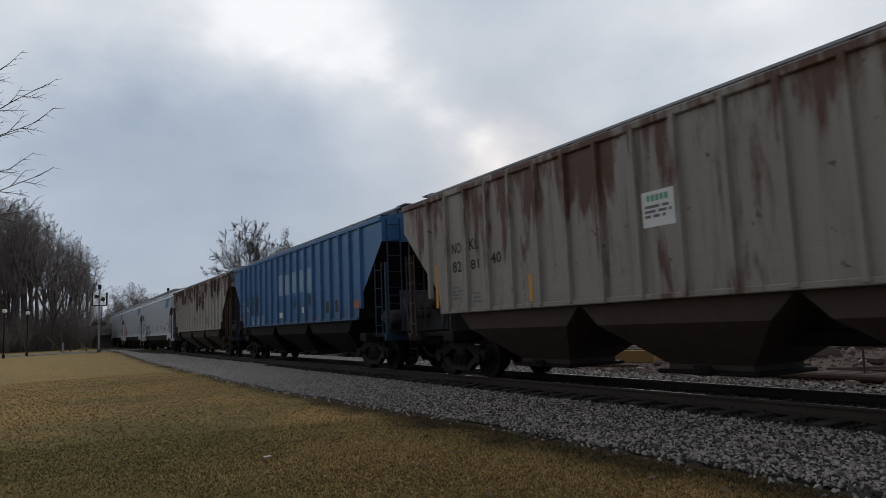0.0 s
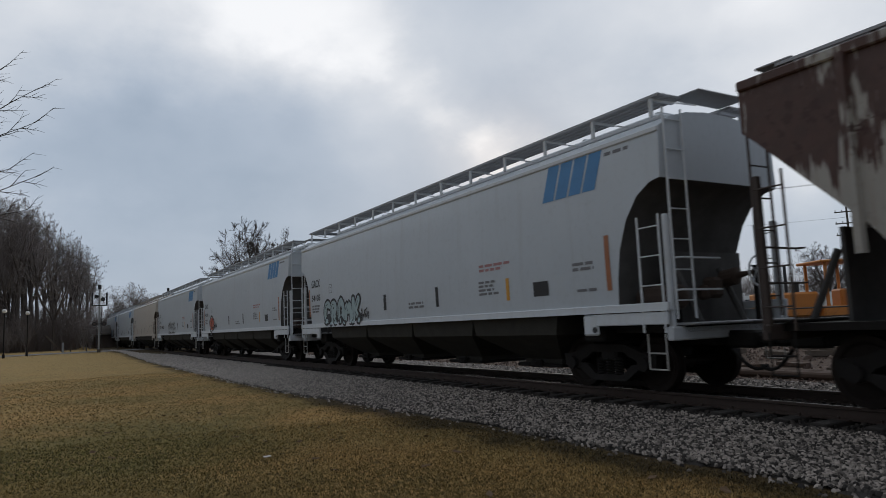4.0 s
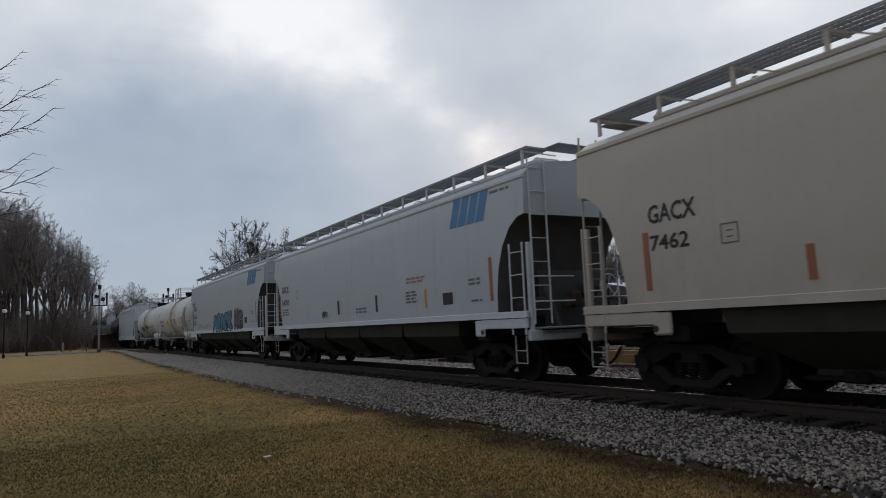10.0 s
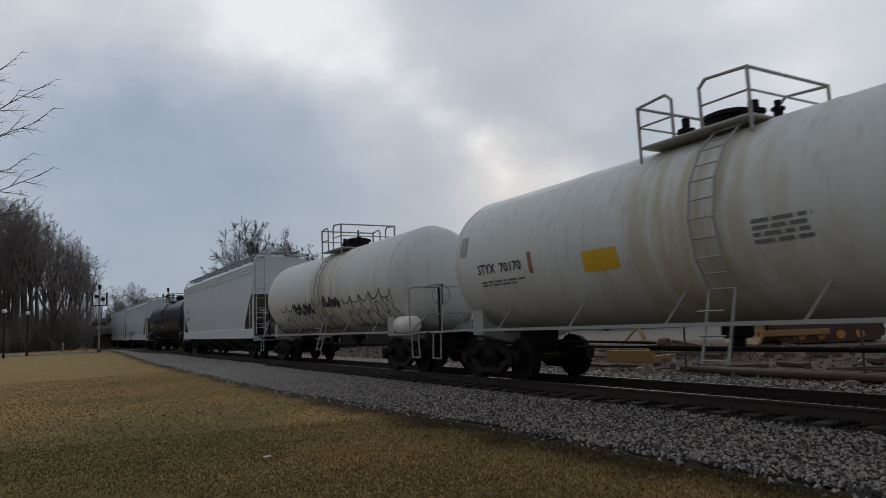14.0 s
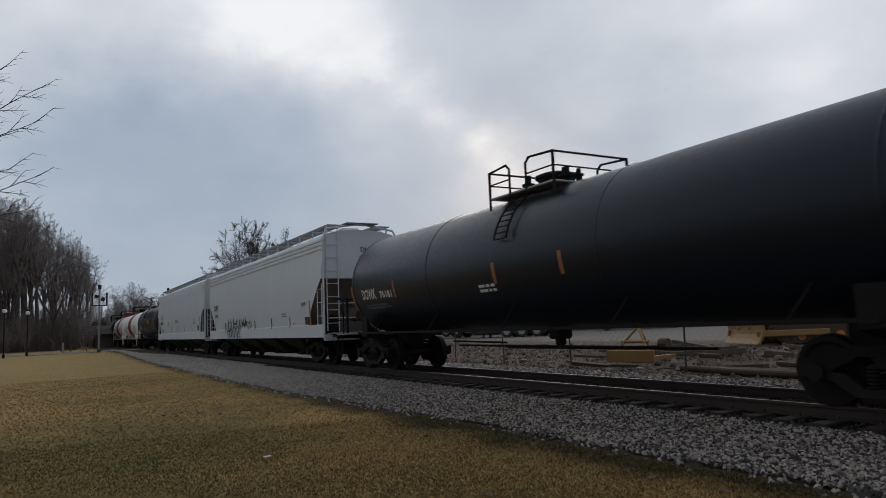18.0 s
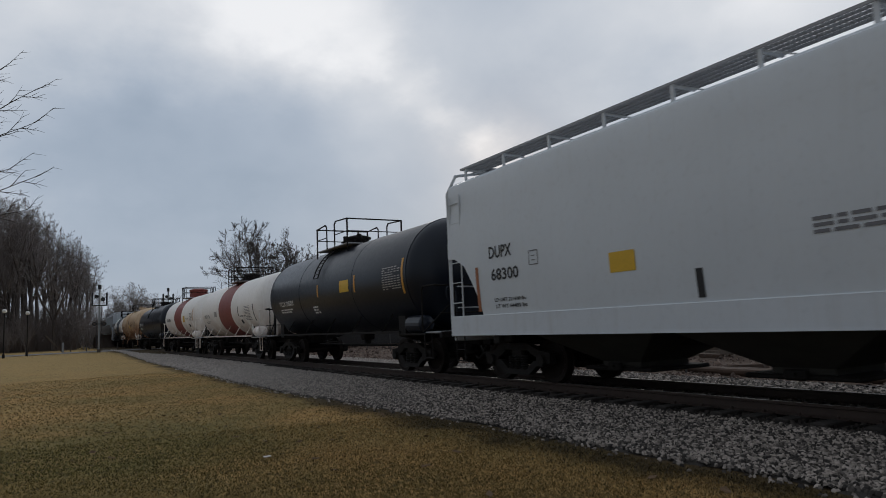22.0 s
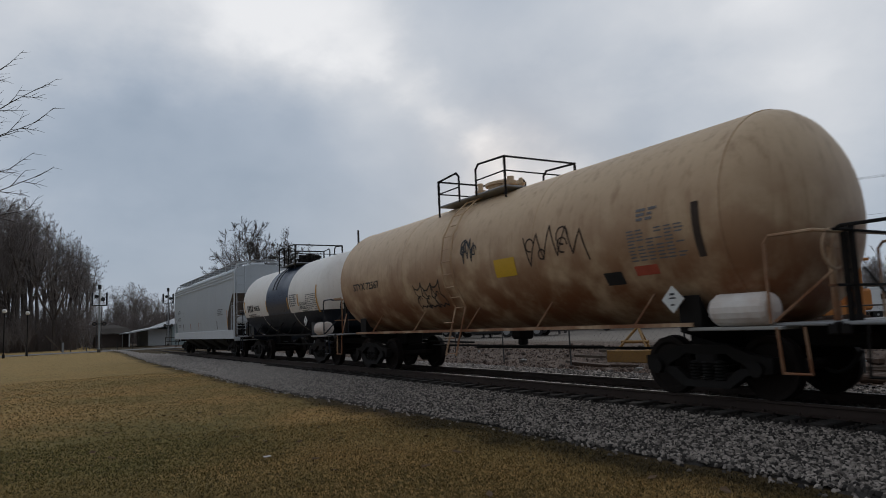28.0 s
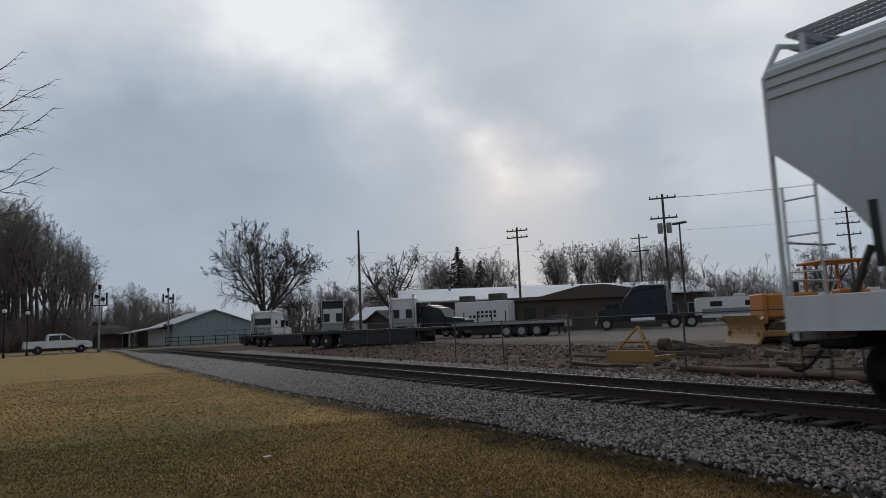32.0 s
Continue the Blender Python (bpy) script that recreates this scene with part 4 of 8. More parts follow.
def hopper(name, front, rear, kind, mat, trim, label, group, n_bays=4, ribs=0, bay_mat=None, ribs_mat=None, cut=None, ridges=True, ladder_top=None):
    """A covered hopper wagon from its rear end to its front end, standing on the rails."""
    L = front - rear
    x_mid = (front + rear) / 2
    car = empty(name, pose(x_mid, TRACK_Y, 0), label, "railway wagon", group)
    CARS.append((car, x_mid))
    low = {"gatx": 1.36, "acf": 1.40, "grain": 1.52}[kind]
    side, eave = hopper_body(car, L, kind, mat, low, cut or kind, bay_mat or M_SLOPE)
    sill = part("center_sill", boxes((0, 0, 0.86, L - 0.3, 0.55, 0.24, 0.03)), M_GRIME, car)
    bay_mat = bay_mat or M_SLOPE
    # grain bays: body colour darkened for the shade below, with brown dirt
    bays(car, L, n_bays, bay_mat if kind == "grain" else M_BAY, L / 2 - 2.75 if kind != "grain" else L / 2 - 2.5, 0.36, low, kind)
    for s in (-1, 1):
        truck(car, s * (L / 2 - 1.85))
        end_gear(car, s * L / 2, s, kind, trim, eave, ladder_top or (2.85 if kind != "grain" else 3.1), trim if cut == "acf_high" else M_SLOPE_TAN)
        part("body_bolster", boxes((s * (L / 2 - 1.85), 0, 0.98, 0.5, 2.7, 0.26, 0.03)), M_GRIME, car)
    if kind != "grain":
        z0, h = (1.0, 0.44) if kind == "acf" else (1.34, 0.13)
        for sy in (-1, 1):
            part("side_sill", boxes((0, sy * 1.485, z0 + h / 2, L, 0.06, h, 0.012)), trim, car)
            part("sill_flange", boxes((0, sy * 1.46, z0 + 0.006, L - 0.02, 0.13, 0.02)), trim, car)
        for s in (-1, 1):
            for sy in (-1, 1):
                if kind == "gatx":
                    part("end_sill_plate", boxes((s * (L / 2 - 0.85), sy * 1.483, 1.225, 1.66, 0.05, 0.20, 0.012)), trim, car)
                pad = part("jacking_pad", boxes((s * (L / 2 - 1.75), sy * 1.475, 1.14, 0.36, 0.07, 0.36, 0.03)) if kind == "gatx" else boxes((s * (L / 2 - 1.75), sy * 1.45, z0 - 0.09, 0.22, 0.06, 0.18, 0.02)), trim if kind == "gatx" else M_FRAME, car)
                if kind == "gatx":
                    part("pad_hole", rod(bmesh.new(), (s * (L / 2 - 1.64), sy * 1.50, 1.06), (s * (L / 2 - 1.64), sy * 1.515, 1.06), 0.055, 10), M_INK, pad)
    if kind == "acf" and ridges:
        for z in (4.07, 4.22, 4.36):
            for sy in (-1, 1):
                part("eave_ridge", loft(bmesh.new(), [[(x, sy * (side(z) + d), z + h) for d, h in ((-0.01, -0.025), (0.035, -0.02), (0.030, 0.06), (-0.01, 0.11))] for x in (-L / 2, L / 2)]), mat, car)
    if kind == "gatx":
        for sy in (-1, 1):
            part("eave_ridge", boxes((0, sy * 1.425, 4.21, L, 0.08, 0.10, 0.02)), trim, car)
    if ribs:
        sh = MESHES.get("rib")
        for sy in (-1, 1):
            for k in range(ribs):
                x = -7.30 + 14.60 * k / (ribs - 1)
                if sy > 0 and k % 2:
                    continue
                foot = 1.55 if abs(x) < L / 2 - 1.85 else 1.55 + (abs(x) - L / 2 + 1.85) * 0.8
                rb = bmesh.new()
                h = eave - foot
                loft(rb, [[(x - a, sy * (1.488 + d), foot + h * q) for a, d in ((0.065, 0), (0.045, 0.085), (-0.045, 0.085), (-0.065, 0))] for q in (0, 1)])
                part("side_rib", rb, ribs_mat or mat, car)
        for sy in (-1, 1):
            part("top_chord", boxes((0, sy * 1.50, eave + 0.03, L, 0.09, 0.14, 0.02)), mat, car)
            part("lower_chord", boxes((0, sy * 1.50, 1.56, L - 3.7, 0.06, 0.10, 0.015)), mat, car)
    running_boards(car, L, kind, trim, {"grain": 4.74, "gatx": 4.85, "acf": 4.93}[kind], 13 if kind != "grain" else 16)
    return car, side, L


def tank_face(R, zc):
    """A point on a tank's near side at a height."""
    def face(x, z):
        d = max(-0.97, min(0.97, (z - zc) / R))
        return Vector((x, -math.sqrt(1 - d * d) * (R + 0.008), zc + d * (R + 0.008)))
    return face


def tank(name, front, rear, mat, label, group, R=1.45, zc=2.56, trim=None, dome="low", rail=None, band=None, band_mat=None, shell=None, lower=None, deck=(-1.0, 1.3), rise=0.64, shift=0.0, ladder_mat=None):
    """A tank wagon: shell with dished ends, saddles, platform with railings over the manway, trucks, end handrails."""
    L = front - rear
    x_mid = (front + rear) / 2
    trim, rail = trim or mat, rail or M_FRAME
    car = empty(name, pose(x_mid, TRACK_Y, 0), label, "tank wagon", group)
    CARS.append((car, x_mid))
    T = shell or L - 1.5
    head = 0.78

    def tank_rows(x0, x1, caps):
        rows = []
        if caps[0]:
            rows += [(x0 + head * (1 - math.cos(k / 7 * math.pi / 2)), R * math.sin(k / 7 * math.pi / 2)) for k in range(7)]
        rows += [(x0 + (head if caps[0] else 0), R), (x1 - (head if caps[1] else 0), R)]
        if caps[1]:
            rows += [(x1 - head * (1 - math.cos(k / 7 * math.pi / 2)), R * math.sin(k / 7 * math.pi / 2)) for k in range(6, -1, -1)]
        return rows

    edges = [(-T / 2, T / 2, mat, (True, True), "tank_shell")]
    if band:
        edges = [(-T / 2, band[0], mat, (True, False), "tank_shell"), (band[0], band[1], band_mat, (False, False), "painted_band"), (band[1], T / 2, mat, (False, True), "tank_shell")]
    for x0, x1, m, caps, nm in edges:
        bm = turned(bmesh.new(), tank_rows(x0, x1, caps), (0, 0, zc), (1, 0, zc), 48)
        if lower:
            bmesh.ops.bisect_plane(bm, geom=bm.verts[:] + bm.edges[:] + bm.faces[:], plane_co=(0, 0, zc - 0.62), plane_no=(0, 0, 1))
        ob = part(nm, bm, m, car)
        if lower:
            ob.data.materials.append(lower)
            for p in ob.data.polygons:
                if p.center.z < zc - 0.62:
                    p.material_index = 1
        smooth(ob, 35)
    for x in (-T * 0.18, T * 0.18) if mat == M_TANKC else (-T / 2 + head, -T * 0.18, T * 0.18, T / 2 - head):
        seam = turned(bmesh.new(), [(0, R + 0.001), (0.012, R + 0.009), (0.03, R + 0.009), (0.042, R + 0.001)], (x, 0, zc), (x + 1, 0, zc), 48)
        part("weld_seam", seam, mat, car)
    # underframe
    for s in (-1, 1):
        xt = s * (L / 2 - 2.25)
        truck(car, xt)
        sad = bmesh.new()
        arc = [(-1.30, 1.55), (-1.15, 1.30), (-0.7, 1.02), (0.7, 1.02), (1.15, 1.30), (1.30, 1.55), (1.30, 1.00), (0.5, 0.80), (-0.5, 0.80), (-1.30, 1.00)]
        extruded(sad, [(xt - 0.2, y, z) for y, z in arc], (0.4, 0, 0))
        part("saddle", sad, trim if trim != mat else M_FRAME, car)
        part("draft_sill", boxes((s * (L / 2 - 1.6), 0, 0.90, 3.1, 0.56, 0.34, 0.03), (s * (L / 2 - 0.08), 0, 1.02, 0.14, 2.7, 0.16, 0.02)), M_FRAME, car)
        part("end_platform", boxes((s * (L / 2 - 0.45), 0, 1.08, 0.8, 2.7, 0.05, 0.015)), M_GALV, car)
        xe = s * (L / 2 - 0.05)
        hr_mat = rail if trim == mat and trim in (M_BLACK,) else trim
        for sy in (-1, 1):
            hr = bent(bmesh.new(), [(xe - s * 0.80, sy * 1.42, 1.10), (xe - s * 0.80, sy * 1.42, 2.16), (xe - s * 0.72, sy * 1.42, 2.26), (xe - s * 0.12, sy * 1.42, 2.26), (xe - s * 0.04, sy * 1.36, 2.24), (xe - s * 0.04, sy * 1.0, 2.24)], 0.022, 6)
            bent(hr, [(xe - s * 0.72, sy * 1.42, 1.05), (xe - s * 0.68, sy * 1.42, 0.45), (xe - s * 0.30, sy * 1.42, 0.45), (xe - s * 0.34, sy * 1.42, 1.05)], 0.018, 5)
            rod(hr, (xe - s * 0.75, sy * 1.40, 1.12), (xe - s * 0.15, sy * 1.0, 1.75), 0.022, 5)
            part("end_handrail", hr, hr_mat, car)
        for sy in (-1, 1):
            part("end_stanchion", boxes((xe, sy * 0.95, 1.70, 0.07, 0.07, 1.22, 0.01)), M_FRAME, car)
        for z in (1.55, 2.24):
            part("cross_rail", rod(bmesh.new(), (xe, -1.36, z), (xe, 1.36, z), 0.018, 5), hr_mat, car)
        coupler(car, s * L / 2, s)
    side_rail = bmesh.new()
    for sy in (-1, 1):
        box(side_rail, 0, sy * 1.44, 1.11, L - 4.2, 0.05, 0.06)
        for k in range(-2, 3):
            x = k * (L - 6.5) / 4
            rod(side_rail, (x, sy * 1.44, 1.12), (x + 0.25, sy * 1.20, 1.62), 0.02, 5)
    part("side_rail", side_rail, M_FRAME if M_BLACK in (mat, trim) else trim, car)
    part("bottom_outlet", boxes((0.2, 0, 0.98, 0.40, 0.40, 0.26, 0.05), (0.2, 0, 0.80, 0.20, 0.20, 0.18, 0.04)), M_FRAME, car)
    brake = bmesh.new()
    turned(brake, [(0, 0.06), (0.05, 0.19), (0.12, 0.235), (0.88, 0.235), (0.95, 0.19), (1.0, 0.06)], (L / 2 - 1.86, -1.24, 1.30), (L / 2, -1.24, 1.30), 18)
    part("air_reservoir", brake, M_BLACK if mat == M_BLACK else M_TANKC, car)
    part("reservoir_shelf", boxes((L / 2 - 1.45, -1.22, 1.04, 1.5, 0.42, 0.05, 0.01)), M_FRAME if mat == M_BLACK else M_PATCH, car)
    wheel = bmesh.new()
    n = 14
    ring = [(L / 2 - 0.30 + 0.0, -0.75 + 0.27 * math.cos(k * math.tau / n), 2.05 + 0.27 * math.sin(k * math.tau / n)) for k in range(n + 1)]
    bent(wheel, ring, 0.018, 5)
    for k in range(0, n, 3):
        rod(wheel, (L / 2 - 0.34, -0.75, 2.05), ring[k], 0.012, 4)
    rod(wheel, (L / 2 - 0.34, -0.75, 1.1), (L / 2 - 0.34, -0.75, 2.1), 0.05, 6)
    part("brake_wheel", wheel, trim, car)
    rig = bmesh.new()
    for a, b in (((-3.2, -0.5, 0.72), (3.4, -0.5, 0.72)), ((-1.5, -0.2, 0.66), (4.0, 0.3, 0.66)), ((-4.5, 0.1, 0.8), (-1.0, -0.6, 0.8))):
        rod(rig, a, b, 0.025, 5)
    part("brake_rigging", rig, M_GRIME, car)
    # top platform
    top = zc + R
    d0, d1 = deck
    part("top_platform", boxes(((d0 + d1) / 2, 0, top - 0.08, d1 - d0, 2.04, 0.05, 0.015)), M_GALV if rail == M_FRAME else rail, car)
    g0, g1 = d0 + (d1 - d0) * 0.34, d0 + (d1 - d0) * 0.60
    mid = (d0 + d1) / 2
    for sy in (-1, 1):
        y = sy * 1.02
        for a, b, k in ((d0, g0, 1), (d1, g1, -1)):
            rl = bent(bmesh.new(), [(a, y, top - 0.34), (a, y, top + rise), (b - k * 0.12, y, top + rise + 0.05), (b, y, top + rise - 0.06), (b, y, top - 0.10)], 0.026, 6)
            rod(rl, (a, y, top + rise * 0.45), (b, y, top + rise * 0.45), 0.018, 5)
            part("platform_railing", rl, rail, car)
    for x in (d0, d1):
        rl = rod(bmesh.new(), (x, -1.02, top + rise), (x, 1.02, top + rise), 0.026, 6)
        part("platform_railing", rod(rl, (x, -1.02, top + rise * 0.45), (x, 1.02, top + rise * 0.45), 0.018, 5), rail, car)
    dm = bmesh.new()
    if dome == "tall":
        turned(dm, [(0, 0.55), (0.05, 0.62), (0.55, 0.62), (0.60, 0.66), (0.68, 0.66), (0.76, 0.40), (0.78, 0.02)], (mid, 0, top - 0.15), (mid, 0, top + 1), 28)
    else:
        turned(dm, [(0, 0.40), (0.30, 0.40), (0.30, 0.47), (0.36, 0.47), (0.42, 0.30), (0.44, 0.02)], (mid, 0, top - 0.05), (mid, 0, top + 1), 20)
        for x, r, h in ((0.55, 0.12, 0.42), (-0.75, 0.10, 0.50), (0.95, 0.07, 0.30)):
            turned(dm, [(0, r), (h * 0.5, r), (h * 0.5, r * 1.5), (h * 0.62, r * 1.5), (h * 0.62, r * 0.7), (h, r * 0.7)], (mid + x, -0.2, top - 0.05), (mid + x, -0.2, top + 1), 12)
    part("manway_dome", dm, band_mat if (dome == "tall" and band_mat) else (mat if dome == "white" else M_FRAME), car)
    # ladder that follows the shell; on some it only climbs the upper side
    short = ladder_mat in (M_FRAME, M_BLACK)
    ld = bmesh.new()
    arc = [(-math.cos(a) * (R + 0.10), zc + math.sin(a) * (R + 0.10)) for a in [radians(k) for k in ((14, 24, 34, 44, 54, 64, 74) if short else (-38, -20, 0, 20, 40, 58, 74))]]
    lx = (g0 + g1) / 2 + shift
    for x in (lx - 0.22, lx + 0.22):
        bent(ld, ([] if short else [(x, -R - 0.05, 0.55)]) + [(x, y, z) for y, z in arc], 0.022, 5)
    for k in range(len(arc) * 2 - 1):
        p = arc[k // 2]
        q = arc[min(len(arc) - 1, k // 2 + k % 2)]
        y, z = (p[0] + q[0]) / 2, (p[1] + q[1]) / 2
        rod(ld, (lx - 0.22, y, z), (lx + 0.22, y, z), 0.014, 5)
    for z in () if short else (0.6, 0.95, 1.3):
        rod(ld, (lx - 0.22, -R - 0.05, z), (lx + 0.22, -R - 0.05, z), 0.014, 5)
    if ladder_mat:
        part("tank_ladder", ld, ladder_mat, car)
    else:
        ld.free()
    return car, tank_face(R, zc), L


TRAIN = "wagons of the freight train"
GREY_LABEL = "light grey smooth-sided covered hopper wagon with white sill"

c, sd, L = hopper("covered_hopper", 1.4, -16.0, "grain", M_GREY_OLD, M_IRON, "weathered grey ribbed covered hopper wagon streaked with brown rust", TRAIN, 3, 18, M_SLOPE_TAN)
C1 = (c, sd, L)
# the blue wagon's black slopes and bays have their shade put into the colour
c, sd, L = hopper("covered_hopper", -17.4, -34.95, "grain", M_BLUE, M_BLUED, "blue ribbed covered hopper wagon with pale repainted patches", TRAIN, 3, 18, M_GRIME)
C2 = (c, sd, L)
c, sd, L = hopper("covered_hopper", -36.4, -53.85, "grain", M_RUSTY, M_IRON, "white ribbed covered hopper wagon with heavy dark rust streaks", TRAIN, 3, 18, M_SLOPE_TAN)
C3 = (c, sd, L)
GX = []
for k in range(6):
    f = -55.35 - 18.92 * k
    tan = k == 3
    GX.append(hopper("covered_hopper", f, f - 17.3, "gatx", M_TAN if tan else M_GREY, M_TAN if tan else M_TRIM, "dusty beige smooth-sided covered hopper wagon" if tan else GREY_LABEL, TRAIN, 4, 0, M_SLOPE_TAN if tan else M_SLOPE))
T10 = tank("tank_car", -168.0, -183.5, M_TANKW, "dirty white tank wagon with grey repaint patches", TRAIN, 1.55, 2.63, trim=M_PATCH, rail=M_PATCH, shell=13.4, deck=(-0.62, 1.49), rise=0.62, shift=0.6, ladder_mat=M_PATCH)
T11 = tank("tank_car", -183.5, -199.1, M_TANKW, "dirty white tank wagon with spray-painted side", TRAIN, 1.52, 2.60, trim=M_PATCH, rail=M_PATCH, shell=13.4, deck=(-0.55, 1.30), rise=0.72, ladder_mat=M_PATCH)
H12 = hopper("covered_hopper", -199.85, -217.9, "acf", M_WHITE, M_TRIM, "clean light grey covered hopper wagon with white sill", TRAIN, bay_mat=M_SLOPE_ACF)
T13 = tank("tank_car", -218.6, -237.95, M_BLACK, "black tank wagon with orange reflector stripes", TRAIN, 1.52, 2.60, shell=17.0, deck=(-0.75, 1.50), rise=0.52, ladder_mat=M_FRAME)
H14 = hopper("covered_hopper", -238.75, -257.35, "acf", M_WHITE, M_TRIM, "white covered hopper wagon with brown slope sheets", TRAIN, bay_mat=M_SLOPE_ACF)
H15 = hopper("covered_hopper", -258.95, -278.25, "acf", M_WHITE, M_TRIM, "pale grey covered hopper wagon with white sill", TRAIN, cut="acf_low", ridges=False, ladder_top=4.25, bay_mat=M_SLOPE_ACF)
T16 = tank("tank_car", -279.0, -294.4, M_BLACK, "glossy black tank wagon with yellow reflector stripes", TRAIN, 1.56, 2.64, shell=14.0, deck=(-1.87, 1.04), rise=0.76, ladder_mat=M_FRAME)
T17 = tank("tank_car", -294.4, -309.5, M_TANKC, "white tank wagon with dull red band", TRAIN, 1.49, 2.57, band=(-1.36, 1.55), band_mat=M_RED, shell=13.5, deck=(-0.91, 1.18), rise=0.64)
T18 = tank("tank_car", -309.5, -324.5, M_TANKC, "white tank wagon with dull red band and red dome", TRAIN, 1.47, 2.55, band=(-1.46, 1.55), band_mat=M_RED, dome="tall", shell=13.1, deck=(-0.72, 0.85), rise=0.68)
T19 = tank("tank_car", -324.5, -341.5, M_BLACK, "black tank wagon with white lettering", TRAIN, 1.50, 2.58, shell=15.7, deck=(-1.00, 1.20), rise=0.66, ladder_mat=M_FRAME)
T20 = tank("tank_car", -341.5, -358.3, M_TANKT, "tan tank wagon stained brown by its load", TRAIN, 1.63, 2.71, dome="white", shell=15.6, deck=(-1.70, 1.22), rise=0.58, ladder_mat=M_TANKT)
T21 = tank("tank_car", -358.3, -371.2, M_TANKC, "white tank wagon with dark blue band and black underside", TRAIN, 1.50, 2.58, band=(-1.25, 1.85), band_mat=M_NAVY, lower=M_BLACK, trim=M_BLACK, shell=11.8, deck=(-0.80, 1.39), rise=0.66, ladder_mat=M_BLACK)
H22 = hopper("covered_hopper", -371.9, -390.15, "acf", M_GREY, M_TRIM, "light grey covered hopper wagon at the train's end", TRAIN, cut="acf_high", bay_mat=M_SLOPE_ACF)


# ---- markings on the wagons ----
rm = random.Random(5)
BUBBLE = ((0.02, 0.95), (0.14, 0.80), (0.42, 0.78), (0.72, 0.86), (0.96, 1.02), (0.90, 0.72), (0.74, 0.50), (0.98, 0.38), (1.06, 0.18), (0.95, 0.02), (0.72, 0.12), (0.48, 0.02), (0.22, 0.10), (0.0, 0.02), (-0.06, 0.22), (0.06, 0.42), (0.26, 0.46), (0.10, 0.66), (0.02, 0.95))


def skin(c):
    """The place on a wagon's near side for (x along it, height)."""
    if c[0].name.startswith("tank"):
        return c[1]
    top = 1.45 if c in (H12, H14, H15, H22) else (1.48 if c in GX else 0.0)
    return lambda x, z: Vector((x, -(max(c[1](z), 1.516) if z < top else c[1](z)) - 0.006, z))


def word(c, text, x, z, w, mat=None):
    """Words that fill the width w."""
    vs, _ = letters(text, 1.0)
    wide = max(v.x for v in vs)
    h = w / (len(text) * 0.80) * (1.38 if len(text) < 9 else 1.25)
    part("lettering", lay_words(bmesh.new(), text, h, x, z, skin(c), w / (wide * h)), mat or M_INK, c[0])


def bar(c, mat, x, z, w, h):
    if mat in (M_YELLOW, M_ORANGE) and h > w:
        w = min(w, 0.115)
    name = "reflector_stripe" if mat in (M_YELLOW, M_ORANGE) else ("placard" if mat in (M_SIGNW, M_SIGNY) else ("paint_patch" if mat in (M_PATCH, M_PATCHB, M_NAVY) else "stencil_mark"))
    part(name, lay_bar(bmesh.new(), x, z, w, h, skin(c)), mat, c[0])


def lines(c, x, z, w, h, mat=None):
    """Small print that cannot be read."""
    n = max(1, round(h / 0.11))
    part("lettering", lay_lines(bmesh.new(), x, z + h - 0.05, w, n, h / n * 0.45, skin(c), rm), mat or M_INKG, c[0])


def outline(c, x, z, w, h):
    bm = bmesh.new()
    for a, b, e, f in ((x, z, w, 0.02), (x, z + h - 0.02, w, 0.02), (x, z + 0.02, 0.02, h - 0.04), (x + w - 0.02, z + 0.02, 0.02, h - 0.04), (x + w * 0.3, z + h * 0.3, w * 0.4, h * 0.06), (x + w * 0.3, z + h * 0.6, w * 0.4, h * 0.06)):
        lay_bar(bm, a, b, e, f, skin(c))
    part("stencil_mark", bm, M_INKG, c[0])


def table(c, x, z, w, h, mat):
    """A painted table of small print."""
    bm = bmesh.new()
    n = 10
    for k in range(n):
        zz = z + h * (k + 0.2) / n
        for j in range(6):
            if rm.random() < 0.88:
                lay_bar(bm, x + w * j / 6, zz, w / 6 * rm.uniform(0.6, 0.92), h / n * 0.42, skin(c))
    part("data_table", bm, mat, c[0])


def scribble(c, x, z, w, h, mat=None, width=0.035, rounded=True):
    """A sprayed scrawl."""
    bm = bmesh.new()
    if rounded and w > 1.5 * h and w > 1.0:
        # round outlined shapes with pointed tops, side by side
        n = max(3, round(w / h / 0.72))
        s = w / n
        for k in range(n):
            kz, kx = rm.uniform(0.85, 1.05), rm.uniform(-0.06, 0.06)
            pts = [(x + s * (k + u + kx + rm.uniform(-0.04, 0.04)), z + h * (v * kz + rm.uniform(-0.03, 0.03))) for u, v in BUBBLE]
            lay_stroke(bm, pts, width * 0.9, skin(c))
            cx, cz, r = x + s * (k + 0.48), z + h * rm.uniform(0.22, 0.6), h * 0.11
            lay_stroke(bm, [(cx + r * math.cos(a * 0.7), cz + r * math.sin(a * 0.7)) for a in range(6)], width * 0.8, skin(c))
        part("graffiti_scrawl", bm, mat or M_INK, c[0])
        return
    n = max(4, int(w / (0.13 if rounded else 0.32)))
    pts = []
    for k in range(n * 2):
        pts.append((x + w * (k / (n * 2 - 1)) + rm.uniform(-0.05, 0.05), z + h * ((0.12 if k % 2 else 0.82) + rm.uniform(-0.14, 0.16))))
    lay_stroke(bm, pts, width, skin(c))
    for k in range(4):
        cx, cz, r = x + w * rm.uniform(0.1, 0.9), z + h * rm.uniform(0.3, 0.7), h * rm.uniform(0.12, 0.25)
        lay_stroke(bm, [(cx + r * math.cos(a * 0.7), cz + r * math.sin(a * 0.7)) for a in range(8)], width, skin(c))
    part("graffiti_scrawl", bm, mat or M_INK, c[0])


